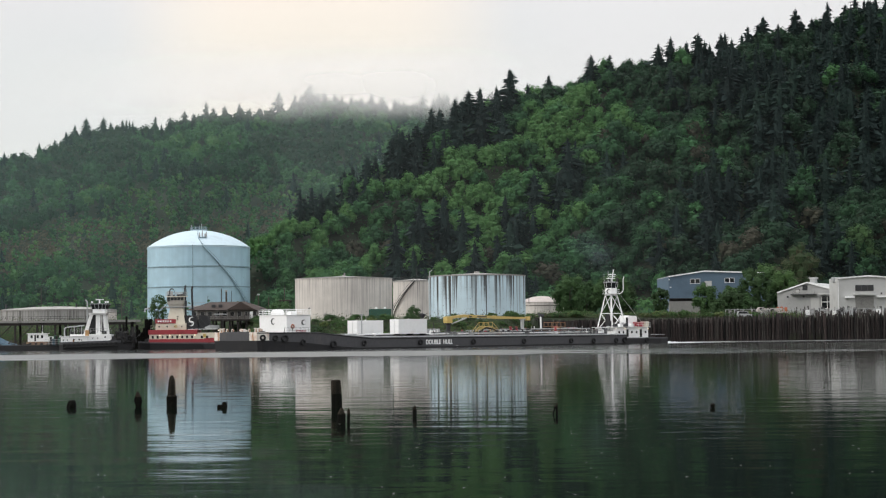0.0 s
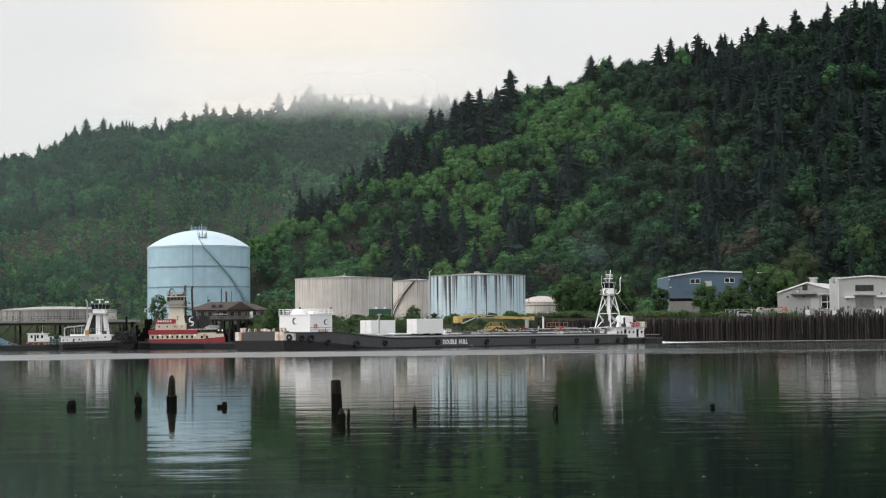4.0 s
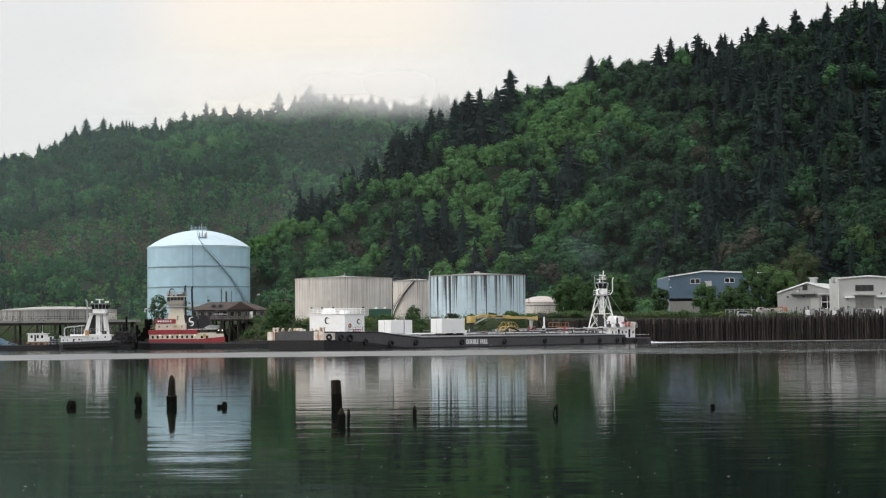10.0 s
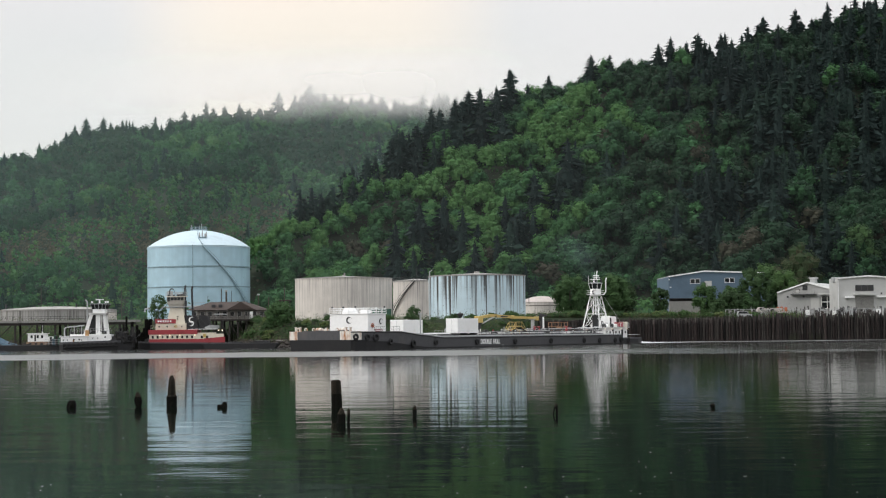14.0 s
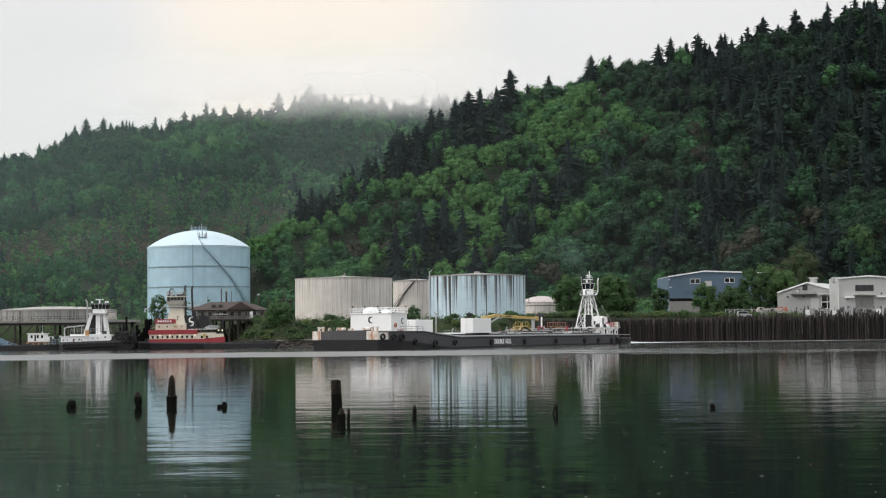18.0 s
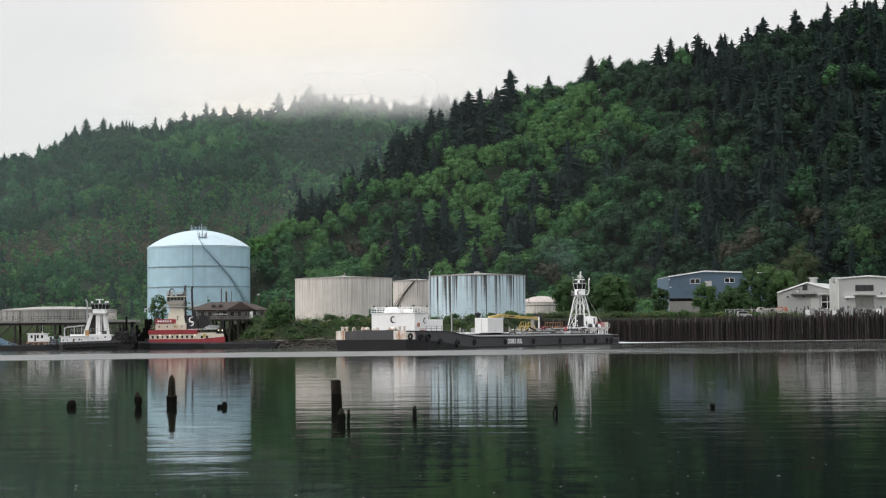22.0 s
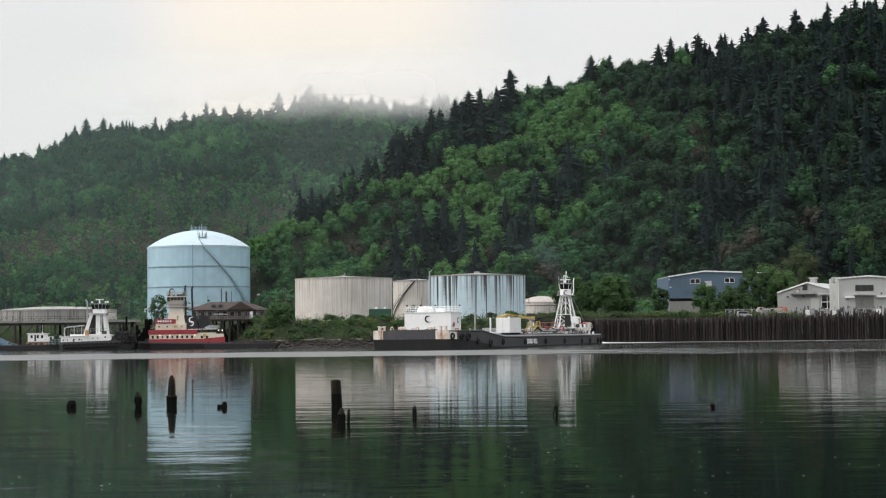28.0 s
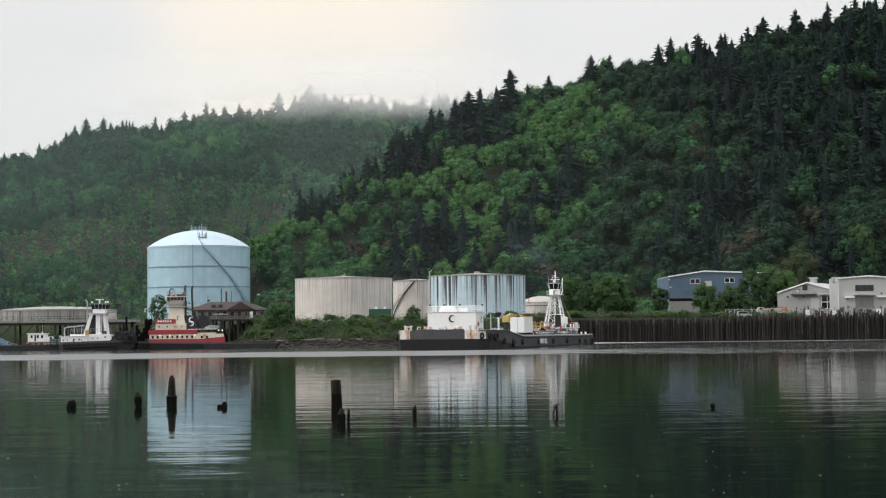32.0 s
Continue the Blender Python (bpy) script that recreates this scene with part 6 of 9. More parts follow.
def build_wake():
    root = thing("wake_foam", "thin white foam line trailing behind the tug", "foam")
    rg = random.Random(31)
    for k in range(60):
        f = k / 59.0
        u = 0.2 + 17.0 * f ** 1.6
        v = rg.uniform(-0.9, 0.9) - 0.6 * f
        n = 9
        L, Wd = rg.uniform(0.5, 1.5) * (1 - 0.6 * f), rg.uniform(0.2, 0.6) * (1 - 0.7 * f)
        top = rg.uniform(0.2, 0.65) * (1 - f) ** 2.5 + 0.04
        bm = bmesh.new()
        c = bm.verts.new((0, 0, top))
        ring = [bm.verts.new((L * math.cos(6.283 * i / n) * rg.uniform(0.7, 1.1), Wd * math.sin(6.283 * i / n) * rg.uniform(0.6, 1.2), -0.02)) for i in range(n)]
        for i in range(n):
            bm.faces.new((c, ring[i], ring[(i + 1) % n]))
        part("foam_patch", bm, M["foam"], root, at=(u, v, 0.01))
    return root


wake = build_wake()


def build_smoke():
    """Faint exhaust haze in soft puffs above the tug."""
    m, nt, b = nodes_of("thin_exhaust_smoke")
    nt.nodes.remove(b)
    geo = nt.nodes.new("ShaderNodeTexCoord")
    ln = nt.nodes.new("ShaderNodeVectorMath")
    ln.operation = "LENGTH"
    nt.links.new(geo.outputs["Object"], ln.inputs[0])
    mr = nt.nodes.new("ShaderNodeMapRange")
    mr.interpolation_type = "SMOOTHSTEP"
    mr.inputs["From Min"].default_value = 1.0
    mr.inputs["From Max"].default_value = 0.15
    mr.inputs["To Max"].default_value = 0.018
    nt.links.new(ln.outputs["Value"], mr.inputs["Value"])
    df = nt.nodes.new("ShaderNodeBsdfDiffuse")
    df.inputs["Color"].default_value = (0.58, 0.72, 0.86, 1)
    tr = nt.nodes.new("ShaderNodeBsdfTransparent")
    ms = nt.nodes.new("ShaderNodeMixShader")
    nt.links.new(mr.outputs[0], ms.inputs[0])
    nt.links.new(tr.outputs[0], ms.inputs[1])
    nt.links.new(df.outputs[0], ms.inputs[2])
    nt.links.new(ms.outputs[0], nt.nodes["Material Output"].inputs[0])
    root = thing("exhaust_smoke", "faint bluish exhaust smoke above the pusher tug", "smoke", kind="stuff")
    bm = bmesh.new()
    n = 20
    for i in range(n):
        a = 2 * math.pi * i / n
        bm.verts.new((math.cos(a), math.sin(a) * 0.0, math.sin(a)))
    bm.faces.new(bm.verts[:])
    me = finish(bm, "smoke_puff", m)
    rg = random.Random(8)
    for k in range(4):
        f = k / 3.0
        s = 2.6 + 2.6 * f
        ob = shared("smoke_puff", me, root, pose(-1.0 - 5.5 * f + rg.uniform(-2, 2), rg.uniform(-1, 1), 17.5 + 7.5 * f + rg.uniform(-0.8, 0.8), -25, 0, rg.uniform(-20, 20)) @ Matrix.Diagonal((s * 1.25, 1, s, 1)))
    return root


smoke = build_smoke()
# ---------------------------------------------------------------- pier, moored vessels and the boat house on the western bank
def round_bar(name, p, q, r, mat, root, seg=8):
    return part(name, rod(p, q, r, seg), mat, root)


def build_pier():
    root = thing("pier", "dark timber trestle pier on round piles", "pier", kind="structure")
    part("deck", box(-160, -77, 424, 431, 6.55, 7.15, 0.05), M["concrete"], root)
    part("stringer", box(-160, -77, 424.3, 424.7, 5.95, 6.55), M["timber"], root)
    rg = random.Random(3)
    x = -158.0
    while x < -78:
        for y in (424.8, 430.0):
            round_bar("pile", (x + rg.uniform(-0.2, 0.2), y, -2.5), (x, y, 6.3), 0.3, M["timber"], root)
        if rg.random() < 0.5:
            round_bar("cross_brace", (x, 424.5, 1.5), (x + 4.5, 424.5, 5.9), 0.12, M["timber"], root, 6)
        x += rg.choice([2.6, 4.5, 5.5])
    rail_run(root, [(-160, 424.2, 7.15), (-77, 424.2, 7.15)], 1.0, M["dark_steel"], 2.4, 0.04, 2)


build_pier()


def pipe_gantry():
    root = thing("pipe_gantry", "pale overhead pipe bridge on thin legs", "pipe bridge")
    part("pipe", pipe([(-77.5, 440, 9.2), (-77.5, 440, 9.9), (-76.5, 440, 10.2), (-62, 440, 10.6)], 0.24, 8), M["pipe_grey"], root)
    for x in (-75.0, -69.0, -63.0):
        part("leg", rod((x, 440, 5.0), (x, 440, 10.3), 0.12, 6), M["dark_steel"], root)
    part("handrail", rod((-76.5, 440, 11.2), (-62, 440, 11.5), 0.05, 5), M["pipe_grey"], root)


pipe_gantry()


def dolphin(label, posts, lash=None):
    root = thing("mooring_dolphin", label, "dolphin", "dark mooring piles")
    for x, y, r, top in posts:
        rg = random.Random(int(x * 10))
        part("pile", rod((x, y, -2.5), (x + rg.uniform(-0.12, 0.12), y, top), r, 10, r * 0.86), M["wet_pile"], root)
    if lash:
        x0, x1, y, z = lash
        if x1 - x0 > 5:
            for k in range(int((x1 - x0) / 0.42)):
                part("fender_plank", box(x0 + 0.42 * k, x0 + 0.42 * k + 0.38, y - 0.4, y - 0.22, -1.0, 2.5 + 0.9 * math.sin(k * 1.7) ** 2, 0.03), M["wet_pile"], root)
        part("lashing", box(x0, x1, y - 0.15, y + 0.15, z, z + 0.4, 0.05), M["dark_steel"], root)


dolphin("cluster of tall black mooring piles beside the white tug", [(-74.6, 399, 0.28, 7.7), (-73.4, 399.4, 0.42, 6.4), (-73.0, 398.6, 0.42, 5.2), (-71.6, 399, 0.38, 4.6), (-70.9, 399.6, 0.36, 3.6), (-72.3, 399.8, 0.36, 5.6)], (-74, -70.7, 398.4, 3.0))
dolphin("row of short black fender piles along the moorings", [(-76.6 + 0.50 * k, 396.5 + 0.3 * (k % 2), 0.42, 3.0 + ((k * 37) % 11) * 0.24) for k in range(16)], (-76.6, -68.9, 396.1, 1.6))
dolphin("pair of thick black mooring piles behind the red tug", [(-69.9, 399, 0.5, 7.0), (-69.0, 399.3, 0.5, 7.0), (-69.5, 400, 0.42, 6.6)])


def low_barge(label, x0, x1, y, w, h, rake=1.2):
    root = thing("deck_barge", label, "barge", "low black deck barges")
    bm = sections([[(x0 + rake, -w, -0.7), (x0, -w, h), (x0, w, h), (x0 + rake, w, -0.7)], [(x1 - rake, -w, -0.7), (x1, -w, h), (x1, w, h), (x1 - rake, w, -0.7)]])
    root.location = (0, y, 0)
    part("hull", bm, M["hull_black"], root)
    part("deck_edge", box(x0 + 0.1, x1 - 0.1, -w - 0.03, -w + 0.25, h, h + 0.12, 0.02), M["hull_grey"], root)
    n = int((x1 - x0) / 3.2)
    for k in range(n):
        x = x0 + 1.2 + k * 3.2
        part("deck_cleat", box(x, x + 0.7, -w + 0.4, -w + 0.7, h, h + 0.35, 0.05), M["dark_steel"], root)
    return root


lb = low_barge("low black empty deck barge moored off the boat house", -55.0, -37.8, 389.5, 3.4, 1.1)
part("deck_load", box(-43.4, -40.0, -2.2, 0.5, 1.1, 1.75, 0.08), M["dark_steel"], lb)
part("deck_load", box(-49.0, -46.4, -1.0, 1.6, 1.1, 1.5, 0.08), M["dark_steel"], lb)
low_barge("low black deck barge under the small workboat", -110.0, -83.5, 392.6, 3.0, 1.15)


def tarp_heap():
    root = thing("scrap_heap", "heap of scrap under a faded blue tarpaulin on a barge", "scrap heap", at=(-102.5, 392.6, 1.15))
    rg = np.random.default_rng(9)
    bm = bmesh.new()
    n, k = 22, 12
    vs = [[bm.verts.new((-7.5 + 11.0 * i / n, -2.2 + 4.4 * j / k, max(0.0, (2.0 * math.exp(-((i - 13) / 6.0) ** 2) + 1.2 * math.exp(-((i - 4) / 4.0) ** 2)) * math.sin(math.pi * j / k) ** 0.6 + rg.normal(0, 0.12) * (0 < j < k)))) for j in range(k + 1)] for i in range(n + 1)]
    for i in range(n):
        for j in range(k):
            bm.faces.new((vs[i][j], vs[i + 1][j], vs[i + 1][j + 1], vs[i][j + 1]))
    part("tarpaulin", bm, M["blue_tarp"], root)
    for i in range(9):
        x, y = rg.uniform(-7, 3), rg.uniform(-2.0, -1.2)
        part("scrap_piece", rod((x, y, 0.1), (x + rg.uniform(-0.8, 1.4), y, rg.uniform(0.3, 1.4)), rg.uniform(0.08, 0.2), 6), M["dark_steel"], root)


tarp_heap()


def work_boat():
    root = thing("work_boat", "small white workboat cabin with tan lower sides", "boat", at=(-91.6, 392.4, 1.15))
    part("hull", sections([[(-4.6, -1.4, 0), (-4.6, 1.4, 0), (-4.6, 1.5, 0.85), (-4.6, -1.5, 0.85)], [(1.6, -1.4, 0), (1.6, 1.4, 0), (1.6, 1.5, 0.85), (1.6, -1.5, 0.85)], [(2.4, -0.4, 0.3), (2.4, 0.4, 0.3), (2.4, 0.5, 0.95), (2.4, -0.5, 0.95)]]), M["tan"], root, "tan lower hull")
    part("cabin", box(-4.3, -0.2, -1.3, 1.3, 0.85, 2.7, 0.06), M["white"], root)
    part("cabin_roof", box(-4.5, 0.1, -1.45, 1.45, 2.7, 2.82, 0.03), M["white"], root)
    part("aft_cabin", box(-0.2, 1.2, -1.2, 1.2, 0.85, 2.0, 0.05), M["white"], root)
    for x in (-3.4, -2.0, -1.0):
        part("window", box(x - 0.24, x + 0.24, -1.33, -1.29, 1.65, 2.35, 0.01), M["glass"], root)
    part("door", box(-2.75, -2.4, -1.33, -1.29, 0.95, 2.4, 0.01), M["glass"], root)
    for x in (-3.9, -2.6, -1.3, 0.2):
        part("hull_patch", box(x, x + 0.5, -1.53, -1.47, 0.15, 0.6), M["dark_steel"], root)
    part("cabin_lamp", lathe([(0, 0), (0.12, 0), (0.12, 0.3), (0, 0.34)], 8), M["white"], root, at=(-1.2, 0, 2.82))
    part("mast", rod((-1.2, 0, 2.8), (-1.2, 0, 4.6), 0.04, 5), M["pipe_grey"], root)


work_boat()


def gear_pile():
    root = thing("deck_gear", "teal and dark net gear stacked on a barge deck", "net gear", at=(-87.9, 390.6, 1.15))
    rg = random.Random(17)
    for k in range(14):
        x, y = rg.uniform(-2.2, 1.6), rg.uniform(-1.4, 1.0)
        m = M[rg.choice(["blue_tarp", "dark_steel", "green_box", "pipe_grey"])]
        part("gear_bundle", box(x, x + rg.uniform(0.3, 0.8), y, y + rg.uniform(0.3, 0.8), 0, rg.uniform(0.7, 2.3), 0.06), m, root)
    for x, w, h, mt in ((-2.5, 0.5, 1.9, "dark_steel"), (-1.9, 0.6, 1.5, "blue_tarp"), (-1.2, 0.5, 2.1, "rubber"), (-0.6, 0.6, 1.7, "green_box"), (0.1, 0.6, 1.9, "dark_steel")):
        part("gear_bundle", box(x, x + w, -1.55, -1.0, 0, h, 0.08), M[mt], root)
    rail_run(root, [(-3.5, -1.6, 0), (2.2, -1.6, 0)], 1.3, M["pipe_grey"], 0.8, 0.03, 3)


gear_pile()


def white_tug():
    root = thing("white_tug", "small white pusher tug with an A-frame pilothouse tower", "tugboat", at=(0, 386, 0))
    x0, x1 = -86.9, -71.0
    out = [(x0, -2.6), (x0, 2.6), (x0 + 1, 3.2), (x1 - 2.5, 3.2), (x1, 1.5), (x1, -1.5), (x1 - 2.5, -3.2), (x0 + 1, -3.2)]
    lo = [[(x, y * 0.94, -0.7) for x, y in out], [(x, y, 1.5 + 0.5 * max(0, (x - (x0 + 9)) / 7.0)) for x, y in out]]
    part("hull", sections(lo), M["hull_black"], root)
    part("bulwark", sections([[(x, y * 1.005, 1.3 + 0.5 * max(0, (x - (x0 + 9)) / 7.0)) for x, y in out], [(x, y * 1.02, 1.85 + 0.55 * max(0, (x - (x0 + 9)) / 7.0)) for x, y in out]], caps=False), M["hull_grey"], root)
    me = tyre_mesh(0.4, 0.17)
    for k in range(12):
        shared("tyre_fender", me, root, pose(x0 + 1.4 + k * 1.05, -3.42, 1.0 + 0.03 * k))
    part("deck_house", box(-86.6, -80.6, -2.4, 2.4, 1.6, 3.0, 0.08), M["white"], root)
    part("rust_streak", box(-83.9, -83.5, -2.43, -2.4, 1.7, 2.4, 0.01), M["rust_orange"], root)
    part("upper_house", box(-84.6, -75.2, -2.1, 2.1, 1.7, 3.6, 0.1), M["white"], root)
    part("house_visor", box(-86.8, -80.2, -2.6, 2.6, 3.1, 3.22, 0.03), M["white"], root)
    for x in (-83.6, -82.4, -76.6):
        part("porthole", lathe([(0, 0), (0.18, 0), (0.18, 0.05), (0, 0.05)], 10), M["glass"], root).matrix_basis = pose(x, -2.12 if x > -82 else -2.42, 2.9 if x > -82 else 2.4, 90, 0, 0)
    part("yellow_locker", box(-81.1, -80.3, -2.3, -1.5, 3.2, 4.5, 0.06), M["orange_tan"], root)
    # A-frame tower
    def leg(name, xa, xb, xc, xd, y0, y1, mat, label="", z0=3.5, z1=8.4):
        part(name, sections([[(xa, y0, z0), (xb, y0, z0), (xb, y1, z0), (xa, y1, z0)], [(xc, y0 * 0.85, z1), (xd, y0 * 0.85, z1), (xd, y1 * 0.85, z1), (xc, y1 * 0.85, z1)]]), mat, root, label)
    for y0, y1 in ((-1.45, -1.1), (1.1, 1.45)):
        leg("tower_leg", -81.75, -80.95, -80.15, -79.55, y0, y1, M["white"])
        leg("tower_leg", -76.95, -76.25, -77.35, -76.85, y0, y1, M["white"])
    leg("tower_trunk", -78.95, -77.85, -78.95, -77.85, -1.2, 0.6, M["white"], "broad white centre column")
    leg("tower_stair", -80.85, -79.05, -79.5, -78.98, -1.0, -0.6, M["rubber"], "dark stair between the tower legs", 3.7, 8.3)
    for xa, xb in ((-77.8, -77.8), (-77.05, -77.4)):
        part("tower_strut", rod((xa, -1.2, 4.2), (xb, -1.05, 8.2), 0.08, 6), M["dark_steel"], root)
    part("tower_girt", box(-77.8, -76.6, -1.3, -1.2, 4.1, 4.25), M["dark_steel"], root)
    part("tower_beam", box(-80.4, -76.6, -1.5, 1.5, 8.0, 8.35, 0.05), M["white"], root)
    cab = part("pilothouse", box(-79.6, -76.8, -1.4, 1.4, 8.35, 9.25, 0.12), M["white"], root)
    part("cab_visor", box(-80.2, -76.2, -1.75, 1.75, 8.25, 8.38, 0.03), M["white"], root)
    part("window_band", sections([[(-79.7, -1.4, 9.25), (-76.7, -1.4, 9.25), (-76.7, 1.4, 9.25), (-79.7, 1.4, 9.25)], [(-80.2, -1.65, 10.35), (-76.1, -1.65, 10.35), (-76.1, 1.65, 10.35), (-80.2, 1.65, 10.35)]]), M["glass"], cab)
    for k in range(5):
        x = -79.75 + k * 0.76
        part("window_post", rod((x, -1.42, 9.25), (x * 1.0 + (k - 2) * 0.12, -1.68, 10.35), 0.06, 5), M["pipe_grey"], cab)
    part("cab_roof", box(-80.3, -76.0, -1.75, 1.75, 10.35, 10.5, 0.04), M["pipe_grey"], cab)
    part("radar_scanner", box(-79.2, -77.4, -0.12, 0.12, 11.35, 11.55, 0.04), M["white"], cab)
    part("radar_pedestal", rod((-78.3, 0, 10.6), (-78.3, 0, 11.4), 0.18, 8), M["white"], cab)
    for x, h in ((-79.7, 1.0), (-77.0, 0.8), (-78.9, 2.4), (-77.3, 2.0)):
        part("whip_antenna", rod((x, 0.5, 10.6), (x, 0.5, 10.6 + h), 0.035, 5), M["dark_steel"], cab)
    for x in (-79.8, -76.7, -76.2):
        part("search_light", lathe([(0, 0), (0.2, 0), (0.2, 0.35), (0, 0.4)], 8), M["white"], cab, at=(x, -1.0, 10.68))
    for x, y, w, h in ((-75.6, -1.6, 1.2, 0.9), (-74.6, -0.8, 0.8, 1.6), (-84.9, -1.2, 0.8, 0.6), (-82.9, -0.6, 1.1, 0.8), (-77.0, -1.9, 0.6, 0.7)):
        part("deck_gear", box(x, x + w, y, y + 0.7, 3.0 if x < -76 else 2.2, (3.6 if x < -76 else 2.2) + h, 0.05), M["dark_steel"], root)
    for x in (-86.0, -85.1, -81.9, -79.4, -78.3):
        part("porthole", lathe([(0, 0), (0.14, 0), (0.14, 0.05), (0, 0.05)], 10), M["glass"], root).matrix_basis = pose(x, -2.42 if x < -80.6 else -2.12, 2.3 if x < -80.6 else 2.7, 90, 0, 0)
    part("exhaust_pipe", pipe([(-81.2, 0.5, 3.2), (-81.2, 0.5, 10.7), (-81.3, 0.5, 11.1), (-81.6, 0.5, 11.4)], 0.17, 8), M["pipe_grey"], root)
    part("davit_pipe", pipe([(-86.1, -0.8, 3.2), (-86.1, -0.8, 4.9), (-85.6, -0.8, 5.2), (-81.6, -0.8, 5.6)], 0.15, 8), M["pipe_grey"], root, "pale bent davit pipe")
    part("davit_post", rod((-83.9, -0.8, 3.2), (-83.9, -0.8, 5.3), 0.09, 6), M["pipe_grey"], root)
    part("davit_post", rod((-82.2, -0.8, 3.2), (-82.2, -0.8, 5.4), 0.09, 6), M["pipe_grey"], root)
    rail_run(root, [(-84.5, -2.05, 3.9), (-75.3, -2.05, 3.9)], 0.9, M["pipe_grey"], 1.5, 0.03, 2)
    for y in (-1.4, 0.7):
        part("push_knee", sections([[(x1 - 0.8, y, 0.2), (x1 + 0.5, y, 0.2), (x1 + 0.5, y + 0.7, 0.2), (x1 - 0.8, y + 0.7, 0.2)], [(x1 + 0.1, y, 5.2), (x1 + 0.5, y, 5.2), (x1 + 0.5, y + 0.7, 5.2), (x1 + 0.1, y + 0.7, 5.2)]]), M["rubber"], root, "black rubber-faced push knee")
    for k in range(4):
        part("bow_fender", torus(0.62 + 0.1 * (k % 2), 0.24, 16, 8), M["rubber"], root, at=(x1 - 3.6 + 1.15 * k, -3.0 + 0.35 * k, 1.7 + 0.25 * k))
    part("bow_winch", box(x1 - 3.4, x1 - 1.2, -1.3, 1.3, 2.2, 4.1, 0.1), M["dark_steel"], root)
    part("bow_line", pipe([(x1 - 3.5, -2.2, 4.3), (x1 - 2.4, -2.4, 2.6), (x1 - 1.4, -2.4, 2.4), (x1 - 0.4, -2.0, 4.6)], 0.09, 6), M["rubber"], root)


def rope_tangle(label, x, y, z, seed):
    """Hanging lines, chains and short bars heaped about a dark mooring post."""
    rg = random.Random(seed)
    root = thing("mooring_gear", label, "mooring gear", "mooring gear by the tugs", at=(x, y, z))
    for k in range(7):
        a, b = rg.uniform(-2.4, 0.4), rg.uniform(0.2, 2.2)
        h0, h1, sag = rg.uniform(0.8, 3.4), rg.uniform(0.8, 4.2), rg.uniform(0.3, 1.3)
        pts = [(a + (b - a) * f, rg.uniform(-0.1, 0.1) - 0.3, max(0.1, h0 + (h1 - h0) * f - 4 * sag * f * (1 - f))) for f in [i / 7 for i in range(8)]]
        part("rope", pipe(pts, 0.06, 5), M[rg.choice(["rubber", "dark_steel", "timber"])], root)
    for k in range(9):
        px = rg.uniform(-2.0, 1.8)
        part("bar", rod((px, rg.uniform(-0.3, 0.3), 0), (px + rg.uniform(-0.5, 0.5), rg.uniform(-0.3, 0.3), rg.uniform(0.9, 3.3)), rg.uniform(0.07, 0.2), 6), M[rg.choice(["rubber", "timber", "dark_steel"])], root)


white_tug()
rope_tangle("dark ropes and bars heaped on a tug's foredeck", -73.2, 383.4, 2.0, 31)
rope_tangle("dark ropes and bars between the moored tugs", -70.2, 384.2, 1.5, 32)


